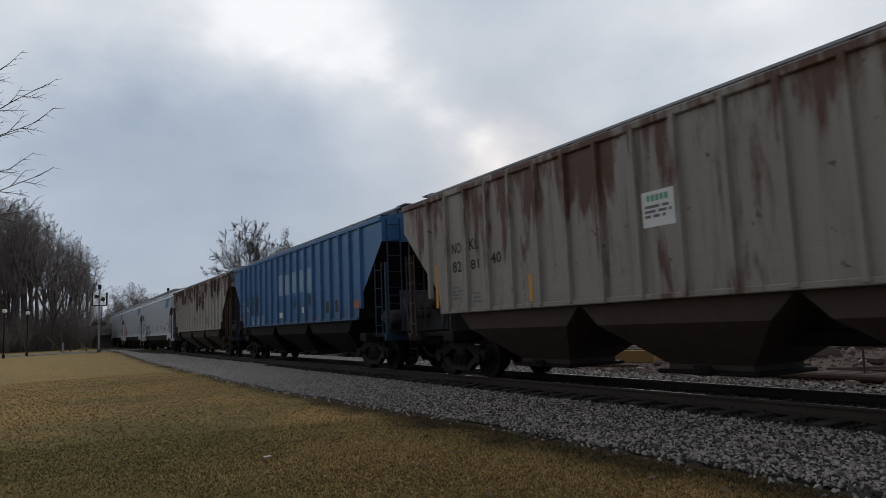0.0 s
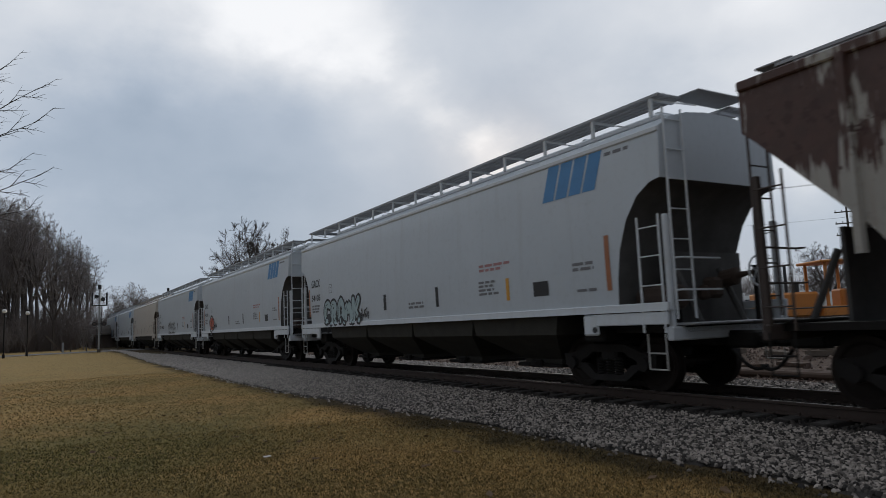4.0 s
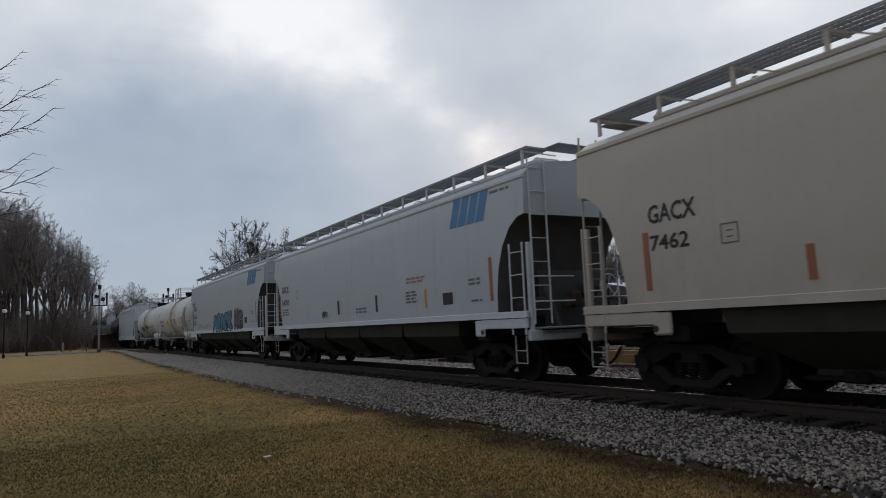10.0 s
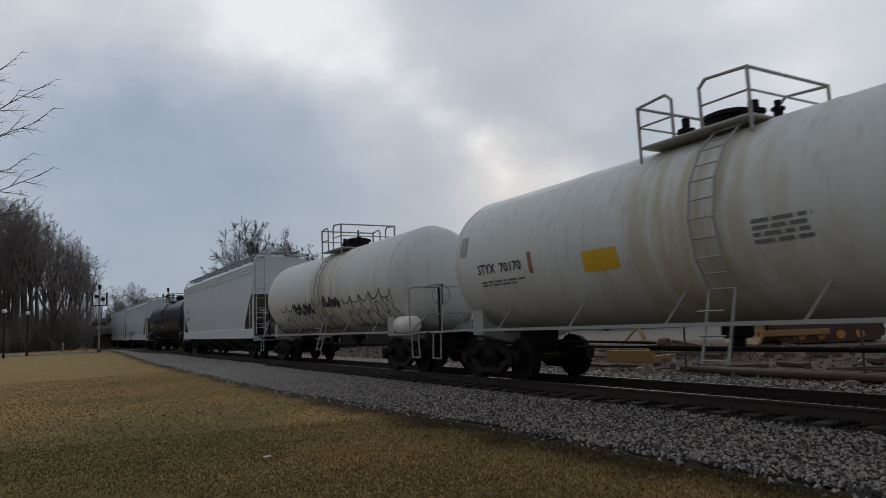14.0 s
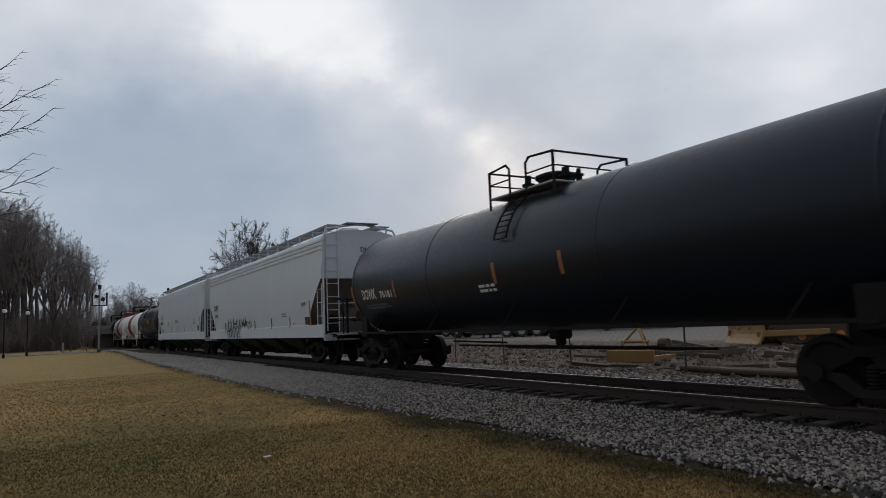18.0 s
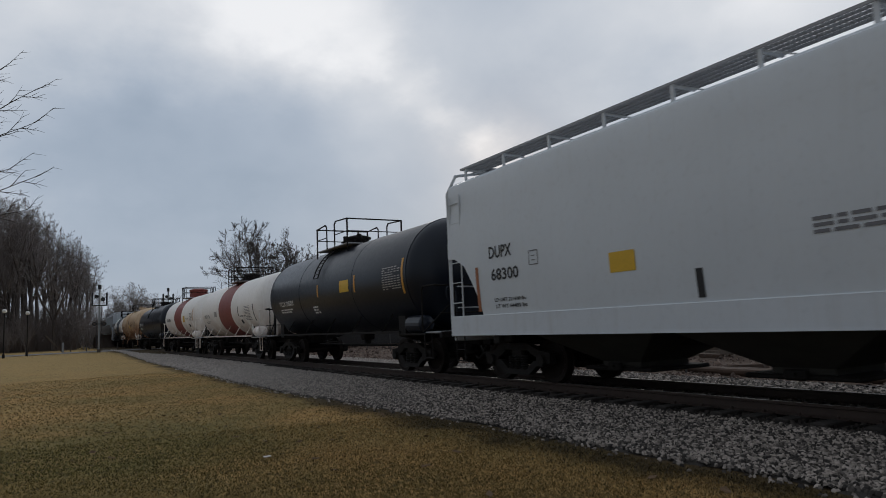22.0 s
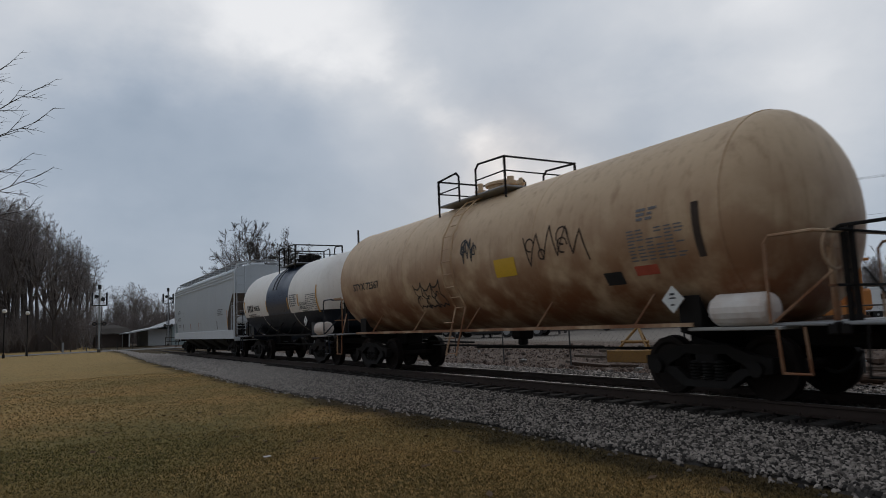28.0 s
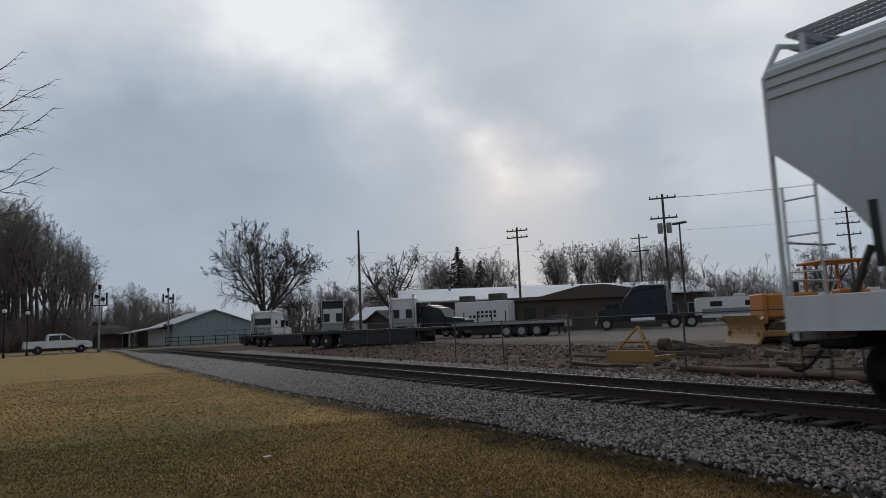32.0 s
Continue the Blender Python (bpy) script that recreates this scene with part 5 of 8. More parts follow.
STROKES = {
    "leg": (((0.15, 0.0), (0.12, 0.5), (0.15, 0.95), (0.55, 1.0), (0.78, 0.78), (0.60, 0.52), (0.25, 0.48)), ((0.35, 0.50), (0.60, 0.25), (0.85, 0.02))),
    "ring": (((0.50, 0.95), (0.20, 0.78), (0.12, 0.42), (0.32, 0.08), (0.65, 0.08), (0.88, 0.40), (0.80, 0.78), (0.50, 0.95)),),
    "hook": (((0.85, 0.85), (0.50, 0.98), (0.18, 0.75), (0.14, 0.32), (0.42, 0.05), (0.88, 0.15)),),
    "fork": (((0.15, 0.02), (0.18, 1.0)), ((0.90, 1.02), (0.55, 0.62), (0.22, 0.45)), ((0.40, 0.50), (0.70, 0.20), (1.0, 0.05))),
    "peak": (((0.05, 0.0), (0.30, 0.95), (0.55, 0.35), (0.75, 1.0), (0.95, 0.05)),)}


def lay_line(bm, pts, width, face, lift):
    """A sprayed line with round ends, one ribbon along its bends, standing a little proud."""
    fine_pts = [pts[0]]
    for (x0, z0), (x1, z1) in zip(pts, pts[1:]):
        n = max(1, math.ceil(math.hypot(x1 - x0, z1 - z0) / 0.15))
        fine_pts += [(x0 + (x1 - x0) * k / n, z0 + (z1 - z0) * k / n) for k in range(1, n + 1)]
    n = len(fine_pts)
    r = width / 2

    def put(a, b, k):
        return bm.verts.new(face(a, b) + Vector((0, -lift - 0.00006 * k, 0)))
    rows, ways = [], []
    for k, (x, z) in enumerate(fine_pts):
        a, b = fine_pts[max(0, k - 1)], fine_pts[min(n - 1, k + 1)]
        d = math.hypot(b[0] - a[0], b[1] - a[1]) or 1e-3
        ways.append(((b[0] - a[0]) / d, (b[1] - a[1]) / d))
        nx, nz = -ways[-1][1] * r, ways[-1][0] * r
        rows.append((put(x + nx, z + nz, k), put(x - nx, z - nz, k)))
    for (a, b), (c, d) in zip(rows, rows[1:]):
        bm.faces.new((a, b, d, c))
    for k, s in ((0, -1), (n - 1, 1)):
        (x, z), (wx, wz) = fine_pts[k], ways[k]
        cap = [put(x + r * (s * wx * math.sin(t) - wz * math.cos(t)), z + r * (s * wz * math.sin(t) + wx * math.cos(t)), k) for t in (0.79, 1.57, 2.36)]
        bm.faces.new([rows[k][0], *cap, rows[k][1]])


def rounded(pts):
    """Cuts the corners of a line twice."""
    for _ in range(2):
        out_ = [pts[0]]
        for (x0, z0), (x1, z1) in zip(pts, pts[1:]):
            out_ += [(x0 * 0.75 + x1 * 0.25, z0 * 0.75 + z1 * 0.25), (x0 * 0.25 + x1 * 0.75, z0 * 0.25 + z1 * 0.75)]
        pts = out_ + [pts[-1]]
    return pts


def mural(c, x, z, w, h, mat, shapes=("leg", "ring", "hook", "fork"), thick=0.30, foot=None):
    """Sprayed swollen letters that spell nothing: thick filled lines with dark outlines."""
    s = w / len(shapes)
    thick *= min(h, s * 1.2)
    lines_ = []
    for k, shape in enumerate(shapes):
        kz, lean = rm.uniform(0.9, 1.08), rm.uniform(0.02, 0.12)
        for st in STROKES[shape]:
            lines_.append(rounded([(x + s * (k + 0.06 + u * 0.90 + lean * v), z + thick * 0.6 + (h - thick) * v * kz) for u, v in st]))
    layers = [("graffiti_outline", M_INK, thick + 0.15, 0.005), ("graffiti_fill", mat, thick, 0.009)]
    for name, m, wide, lift in layers:
        bm = bmesh.new()
        for k, pts in enumerate(lines_):
            lay_line(bm, pts, wide, skin(c), lift + 0.0004 * k)
        part(name, bm, m, c[0])
    crease = bmesh.new()
    for pts in lines_:
        lay_line(crease, [(a - thick * 0.12, b - thick * 0.05) for a, b in pts[len(pts) // 5:len(pts) // 2]], 0.028, skin(c), 0.016)
    part("graffiti_outline", crease, M_INK, c[0])
    if foot:
        low = bmesh.new()
        for k in range(len(shapes)):
            lay_line(low, [(x + s * (k + 0.15), z + thick * 0.42), (x + s * (k + 0.55), z + thick * 0.40)], thick * 0.30, skin(c), 0.018)
        part("graffiti_glint", low, foot, c[0])


def rose(c, x, z, w, h, mat):
    """A sprayed round flower: dark rim, filled disc, curled petals."""
    cx, cz = x + w / 2, z + h / 2
    fill, rim = bmesh.new(), bmesh.new()
    lay_line(fill, [(cx - w * 0.12, cz), (cx + w * 0.12, cz + 0.02)], h * 0.74, skin(c), 0.006)
    ring = [(cx + w * 0.48 * math.cos(a * math.tau / 24) * (1 + 0.07 * math.sin(a * 1.31)), cz + h * 0.47 * math.sin(a * math.tau / 24) * (1 + 0.06 * math.cos(a * 1.05))) for a in range(25)]
    lay_line(rim, ring, 0.075, skin(c), 0.011)
    lay_line(rim, [(cx + w * (0.06 + 0.030 * a) * math.cos(a * 0.75), cz + h * (0.05 + 0.028 * a) * math.sin(a * 0.75)) for a in range(11)], 0.045, skin(c), 0.012)
    for a0 in (0.3, 2.2, 4.4):
        lay_line(rim, [(cx + w * 0.26 * math.cos(a0 + a * 0.3) + w * 0.04 * a, cz + h * 0.26 * math.sin(a0 + a * 0.3)) for a in range(5)], 0.04, skin(c), 0.013)
    part("graffiti_fill", fill, mat, c[0])
    part("graffiti_outline", rim, M_INK, c[0])


def tag(c, x, z, w, h, n, mat=None, width=0.035, lean=0.25, sharp=False):
    """A quick sprayed signature: upright strokes tied by loops."""
    bm = bmesh.new()
    pts = []
    for k in range(n):
        x0 = x + w * k / n
        s = w / n
        top, low = z + h * rm.uniform(0.75, 1.0), z + h * rm.uniform(0.0, 0.2)
        pts += [(x0, low + h * 0.1), (x0 + s * lean, top), (x0 + s * (lean + 0.25), low), (x0 + s * 0.7, z + h * rm.uniform(0.3, 0.6))]
    if sharp:
        pts = [q for k in range(n) for q in ((x + w * k / n, z + h * 0.25), (x + w * (k + 0.50) / n, z + h * rm.uniform(0.9, 1.05)), (x + w * (k + 0.62) / n, z + h * rm.uniform(0.0, 0.12)))]
    lay_line(bm, pts if sharp else rounded(pts), width, skin(c), 0.006)
    for _ in range(max(1, n // 2)):
        x0, z0 = x + w * rm.uniform(0.05, 0.8), z + h * rm.uniform(0.2, 0.8)
        lay_line(bm, [(x0, z0), (x0 + w / n * 0.8, z0 + h * rm.uniform(-0.1, 0.15))], width, skin(c), 0.008)
    part("graffiti_scrawl", bm, mat or M_INK, c[0])


def emblem(c, x, z, w, h):
    """The owner's mark as four slanted plain blocks."""
    lean = 0.20
    for k in range(4):
        bm = bmesh.new()
        x0, e, n = x + w * k / 4, w * 0.215, 7
        for j in range(n):
            p, q = j / n, (j + 1) / n
            lay_patch(bm, [(x0 + lean * p, z + h * p), (x0 + e + lean * p, z + h * p), (x0 + e + lean * q, z + h * q), (x0 + lean * q, z + h * q)], skin(c))
        part("emblem_block", bm, M_LOGO, c[0])


def diamond(c, x, z, size, y=-1.46):
    """A hazard placard in its holder: a white diamond on edge."""
    bm = bmesh.new()
    s = size / 2
    extruded(bm, [(x - s, y, z), (x, y, z - s), (x + s, y, z), (x, y, z + s)], (0, 0.02, 0))
    p = part("hazard_placard", bm, M_SIGNW, c[0])
    b = bmesh.new()
    for dx, dz, w, h in ((-0.3, 0.05, 0.6, 0.10), (-0.16, -0.45, 0.32, 0.12), (-0.22, 0.30, 0.44, 0.16)):
        q = [(x + (dx) * s, y - 0.004, z + dz * s), (x + (dx + w) * s, y - 0.004, z + dz * s), (x + (dx + w) * s, y - 0.004, z + (dz + h) * s), (x + dx * s, y - 0.004, z + (dz + h) * s)]
        b.faces.new([b.verts.new(k) for k in q])
    part("placard_print", b, M_INK, p)


def end_word(c, text, y, z, size, at, mat=None):
    """Words on a wagon's front end; at(y, z) is how far along the wagon its end stands there."""
    vs, fs = letters(text, size)
    bm = bmesh.new()
    made = [bm.verts.new((at(y + v.x, z + v.y) + 0.006, y + v.x, z + v.y)) for v in vs]
    for f in fs:
        bm.faces.new([made[k] for k in f])
    part("lettering", bm, mat or M_INK, c[0])


def end_lines(c, y, z, w, rows, at, mat=None):
    bm = bmesh.new()
    for k in range(rows):
        zz, yy, end = z - k * 0.085, y, y + w * rm.uniform(0.75, 1.0)
        while yy < end:
            d = min(rm.uniform(0.06, 0.2), end - yy)
            bm.faces.new([bm.verts.new((at(a, b) + 0.006, a, b)) for a, b in ((yy, zz), (yy + d, zz), (yy + d, zz + 0.05), (yy, zz + 0.05))])
            yy += d + 0.03
    part("lettering", bm, mat or M_INK, c[0])


def head_of(shell, R, zc, head=0.78):
    """How far along its wagon a tank's dished end stands."""
    return lambda y, z: shell / 2 - head + head * math.sqrt(max(0.0, 1 - (y * y + (z - zc) ** 2) / R / R))


for c, rows in ((H14, 5), (H22, 4)):
    flat_end = lambda y, z, L=c[2]: L / 2
    end_word(c, "DUPX" if c is H14 else "ACFX", -0.05, 3.98, 0.24, flat_end)
    end_word(c, "21959" if c is H14 else "40357", -0.12, 3.66, 0.24, flat_end)
    end_lines(c, -0.25, 3.42, 0.75, rows, flat_end)
at17 = head_of(13.5, 1.49, 2.57)
end_word(T17, "RCRX 1336", -0.62, 3.05, 0.17, at17)
end_lines(T17, -0.50, 2.92, 0.5, 2, at17, M_INKG)
at18 = head_of(13.1, 1.47, 2.55)
end_word(T18, "RCRX 2766", -0.62, 3.05, 0.17, at18)
end_lines(T18, -0.50, 2.92, 0.5, 2, at18, M_INKG)
word(C1, "NO", -6.27, 2.89, 0.41)
word(C1, "KL", -5.53, 2.91, 0.42)
word(C1, "82", -6.26, 2.46, 0.4)
word(C1, "81", -5.48, 2.47, 0.35)
word(C1, "40", -4.66, 2.52, 0.38)
lines(C1, -6.28, 1.69, 0.45, 0.43)
lines(C1, -5.41, 1.59, 0.37, 0.36)
bar(C1, M_YELLOW, -7.09, 1.66, 0.19, 1.03)
bar(C1, M_YELLOW, -3.39, 1.65, 0.11, 0.54)
bar(C1, M_SIGNW, -0.33, 2.65, 0.68, 0.57)
C1_SIGN = (C1[0], lambda z: C1[1](z) + 0.006, C1[2])
lines(C1_SIGN, -0.27, 2.70, 0.55, 0.30)
for k in range(5):
    bar(C1_SIGN, M_GRAF_GREEN, -0.22 + 0.09 * k, 3.06, 0.065, 0.10)
bar(C2, M_PATCHB, 0.58, 2.71, 0.69, 0.81)
bar(C2, M_PATCHB, 1.45, 2.69, 0.79, 0.82)
bar(C2, M_PATCHB, 2.33, 2.61, 0.66, 0.91)
bar(C2, M_PATCHB, -0.36, 2.68, 0.77, 0.8)
bar(C2, M_PATCHB, -1.29, 2.68, 0.7, 0.85)
bar(C2, M_INK, 4.21, 1.81, 0.48, 0.4)
bar(C2, M_INK, 5.06, 1.82, 0.46, 0.38)
bar(C2, M_ORANGE, 6.59, 1.88, 0.47, 0.22)
bar(C2, M_ORANGE, 3.41, 1.57, 0.48, 0.15)
bar(C2, M_SIGNW, -1.15, 1.79, 0.53, 0.22)
bar(C2, M_SIGNW, 1.69, 1.91, 0.42, 0.21)
word(C2, "AE", -7.03, 2.57, 0.36, M_INKW)
word(C2, "24", -7.06, 2.24, 0.41, M_INKW)
word(C2, "56", -6.37, 2.2, 0.37, M_INKW)
bar(C2, M_ORANGE, -7.11, 1.8, 0.52, 0.23)
bar(C2, M_NAVY, -7.16, 2.12, 0.70, 0.85)
bar(C2, M_NAVY, -6.42, 2.12, 0.62, 0.80)
bar(C2, M_NAVY, -5.70, 2.05, 0.78, 0.85)
bar(C2, M_NAVY, -4.82, 2.07, 0.82, 0.84)
word(C3, "IN", -6.33, 3.06, 0.39)
word(C3, "TX", -5.56, 3.08, 0.46)
word(C3, "349", -6.35, 2.44, 0.47)
word(C3, "685", -5.55, 2.45, 0.43)
lines(C3, -5.65, 1.71, 0.63, 0.33)
lines(C3, -4.66, 1.65, 0.51, 0.39)
bar(C3, M_INK, 3.18, 1.85, 0.71, 0.44)
bar(C3, M_YELLOW, 1.28, 1.66, 0.14, 0.46)
rose(GX[1], -6.22, 1.38, 1.30, 0.92, M_GRAF_RED)
tag(GX[1], -5.0, 1.45, 0.72, 0.62, 3, None, 0.045)
word(GX[2], "SHOT.", -6.28, 1.84, 1.16)
scribble(GX[2], -2.87, 1.41, 3.17, 0.91, None, 0.05)
word(GX[3], "GACX", -7.03, 2.71, 0.93)
word(GX[3], "7462", -7.02, 2.28, 0.76)
bar(GX[3], M_ORANGE, -7.16, 1.66, 0.15, 0.92)
bar(GX[3], M_ORANGE, -4.5, 1.63, 0.13, 0.45)
bar(GX[3], M_ORANGE, 6.86, 1.65, 0.18, 0.93)
bar(GX[3], M_ORANGE, 4.34, 1.65, 0.15, 0.42)
bar(GX[3], M_INK, 1.5, 1.65, 0.15, 0.43)
bar(GX[3], M_INK, -1.38, 1.61, 0.18, 0.44)
lines(GX[3], 4.96, 2.08, 0.47, 0.17)
lines(GX[3], 5.96, 2.1, 0.52, 0.16)
lines(GX[3], 3.36, 1.64, 0.7, 0.13)
outline(GX[3], -5.71, 2.23, 0.29, 0.29)
mural(GX[5], -1.60, 1.36, 4.30, 1.0, M_GRAF_TEAL, ("peak", "leg", "ring", "hook", "fork"), 0.33, M_GRAF_GREEN)
mural(GX[5], 3.23, 1.45, 1.75, 0.95, M_GRAF_GREY, ("fork", "hook"), 0.30)
bar(T10, M_PATCH, 4.72, 1.82, 1.4, 0.76)
bar(T10, M_PATCH, 5.58, 2.57, 0.55, 0.63)
bar(T10, M_ORANGE, 6.44, 2.07, 0.16, 0.93)
bar(T10, M_INK, 3.95, 2.08, 0.14, 0.43)
bar(T10, M_INK, 3.88, 1.65, 0.42, 0.21)
lines(T10, 1.69, 2.01, 0.98, 0.48)
bar(T10, M_SIGNY, -1.7, 2.09, 0.85, 0.36)
word(T10, "70170", -4.23, 2.31, 0.75)
scribble(T11, -4.33, 1.22, 5.55, 1.14)
scribble(T11, 2.34, 1.28, 3.64, 1.07)
word(H12, "ACFX", -7.42, 2.68, 0.62)
word(H12, "64765", -7.44, 2.2, 0.81)
lines(H12, -7.37, 1.61, 0.69, 0.22)
bar(H12, M_ORANGE, -7.92, 1.51, 0.15, 0.95)
bar(H12, M_ORANGE, -5.15, 1.52, 0.12, 0.44)
outline(H12, -5.23, 2.43, 0.26, 0.27)
word(T13, "DOWX", -7.12, 2.1, 0.95, M_INKW)
word(T13, "76181", -5.9, 2.1, 0.77, M_INKW)
lines(T13, -7.04, 1.75, 1.9, 0.20, M_INKG)
bar(T13, M_ORANGE, -4.99, 2.07, 0.13, 0.45)
bar(T13, M_ORANGE, -7.88, 1.8, 0.16, 0.74)
bar(T13, M_ORANGE, 2.05, 2.11, 0.11, 0.44)
bar(T13, M_ORANGE, -0.15, 2.09, 0.13, 0.45)
lines(T13, -0.78, 1.83, 0.65, 0.26, M_INKW)
outline(H14, 7.13, 2.14, 0.5, 0.14)
word(H14, "PLASTIC", 7.16, 2.18, 0.44)
bar(H14, M_ORANGE, 7.98, 1.38, 0.18, 0.94)
bar(H14, M_ORANGE, 5.59, 1.38, 0.13, 0.43)
bar(H14, M_INK, 3.08, 1.38, 0.14, 0.45)
bar(H14, M_INK, 0.43, 1.39, 0.14, 0.42)
bar(H14, M_INK, -5.42, 1.36, 0.21, 0.45)
bar(H14, M_INK, 7.42, 1.47, 0.59, 0.27)
lines(H14, 4.62, 1.72, 0.68, 0.24)
lines(H14, 6.03, 1.43, 0.25, 0.13)
tag(H14, -4.9, 1.02, 2.9, 0.95, 5, None, 0.075, 0.45, True)
scribble(H14, -4.8, 1.02, 2.75, 1.0, None, 0.022)
tag(H14, -1.88, 1.42, 1.0, 0.72, 3, None, 0.08)
tag(H14, -0.8, 1.36, 0.9, 0.6, 3, None, 0.03)
word(H14, "DUPX", -7.95, 2.53, 0.98)
word(H14, "21959", -7.87, 2.11, 0.91)
word(H15, "DUPX", -7.95, 2.62, 0.83)
word(H15, "68300", -7.9, 2.15, 0.98)
word(H15, "LD LMT 221600 lbs", -7.85, 1.7, 1.1)
word(H15, "LT WT 64400 lbs", -7.82, 1.56, 1.08)
bar(H15, M_ORANGE, -8.49, 1.51, 0.16, 0.97)
outline(H15, -6.56, 2.35, 0.29, 0.29)
bar(H15, M_SIGNY, -4.37, 2.01, 0.58, 0.34)
bar(H15, M_ORANGE, 8.22, 1.48, 0.17, 0.95)
bar(H15, M_ORANGE, 5.54, 1.5, 0.14, 0.44)
bar(H15, M_ORANGE, 2.69, 1.5, 0.13, 0.45)
bar(H15, M_INK, -0.0, 1.49, 0.1, 0.46)
bar(H15, M_INK, -2.65, 1.5, 0.13, 0.43)
bar(H15, M_INK, 7.46, 1.53, 0.41, 0.33)
lines(H15, 6.1, 1.85, 0.78, 0.4)
lines(H15, -0.82, 2.08, 1.55, 0.32)
bar(T16, M_SIGNY, 1.56, 2.42, 0.76, 0.37)
bar(T16, M_YELLOW, 5.99, 2.13, 0.17, 0.95)
bar(T16, M_YELLOW, 2.72, 2.36, 0.12, 0.52)
bar(T16, M_YELLOW, -0.55, 2.39, 0.14, 0.43)
table(T16, 4.8, 2.28, 1.14, 0.65, M_PATCH)
word(T16, "TCLX 205025", -5.01, 2.24, 1.74, M_INKW)
lines(T16, -5.01, 1.88, 1.62, 0.24, M_INKW)
lines(T16, -1.23, 1.71, 0.63, 0.38, M_INKW)
word(T17, "HYDROCHLORIC ACID", 3.04, 2.05, 1.14)
table(T17, 4.21, 1.86, 1.04, 0.7, M_INKG)
bar(T17, M_INK, 2.9, 2.12, 0.12, 0.46)
bar(T17, M_INK, 5.77, 1.8, 0.12, 0.78)
bar(T17, M_INK, 3.1, 1.73, 0.36, 0.19)
bar(T17, M_PATCH, -2.57, 2.21, 0.7, 0.29)
word(T17, "RCRX 1336", -5.19, 2.21, 1.35)
lines(T17, -4.91, 1.84, 1.05, 0.18)
bar(T18, M_SIGNY, 2.17, 2.19, 0.7, 0.4)
word(T18, "HYDROCHLORIC ACID", 3.03, 2.33, 1.19)
table(T18, 4.58, 2.18, 1.06, 0.55, M_INKG)
bar(T18, M_YELLOW, 5.72, 2.19, 0.11, 0.84)
bar(T18, M_INK, 4.01, 1.81, 0.43, 0.21)
word(T18, "RCRX 2766", -4.98, 2.33, 1.79)
word(T19, "TEVX 76062", -6.36, 2.34, 2.0, M_INKW)
lines(T19, -6.22, 1.88, 1.79, 0.26, M_INKW)
bar(T19, M_YELLOW, -4.07, 2.34, 0.13, 0.48)
bar(T20, M_SIGNY, 1.48, 2.19, 0.73, 0.37)
table(T20, 5.29, 2.13, 1.15, 0.52, M_INKG)
bar(T20, M_INK, 4.56, 1.81, 0.42, 0.21)
bar(T20, M_GRAF_RED, 5.29, 1.92, 0.48, 0.15)
lines(T20, 5.52, 2.67, 0.44, 0.29)
bar(T20, M_SLOPE_TAN, 6.59, 2.09, 0.13, 0.8)
scribble(T20, -2.31, 1.7, 1.38, 0.61)
scribble(T20, 0.19, 2.61, 0.64, 0.58)
scribble(T20, 2.53, 2.27, 1.84, 0.78, M_SLOPE_TAN, 0.03, False)
word(T20, "STYX 72567", -6.08, 2.38, 1.81)
for k in range(4):
    bar(T21, M_INK, -4.39 + 0.25 * k, 2.2, 0.17, 0.30)
word(T21, "90836", -3.3, 2.22, 0.95)
word(T21, "SOLUTION", 3.13, 2.2, 0.77)
word(T21, "HYDROXIDE", 3.01, 2.06, 0.88)
word(T21, "SODIUM", 3.28, 1.9, 0.59)
table(T21, 3.9, 1.94, 1.12, 0.65, M_INKG)
bar(T21, M_YELLOW, 5.01, 1.9, 0.16, 0.95)
bar(T21, M_YELLOW, 2.95, 2.19, 0.12, 0.45)
bar(T21, M_YELLOW, 1.67, 2.12, 0.14, 0.46)
bar(T21, M_YELLOW, -1.32, 2.12, 0.1, 0.46)
bar(T21, M_YELLOW, -4.96, 2.2, 0.15, 0.52)
lines(T21, 1.98, 2.03, 0.89, 0.63)
lines(T21, -4.42, 1.9, 1.84, 0.2)
word(H22, "ACFX", -7.24, 2.72, 0.81)
word(H22, "40357", -7.23, 2.24, 0.94)
bar(H22, M_INK, -5.33, 1.56, 0.13, 0.45)
bar(H22, M_ORANGE, -2.7, 1.54, 0.16, 0.44)
bar(H22, M_ORANGE, 0.02, 1.54, 0.14, 0.47)
bar(H22, M_INK, -7.98, 1.72, 0.1, 0.77)
lines(H22, -7.2, 1.72, 1.06, 0.25)
outline(H22, -5.45, 2.52, 0.27, 0.28)
lines(H22, 0.47, 1.93, 0.33, 0.06)
lines(H22, 5.59, 2.11, 1.3, 0.48)
bar(H22, M_YELLOW, 7.76, 1.53, 0.12, 0.94)
bar(H22, M_INK, 5.25, 1.52, 0.12, 0.44)
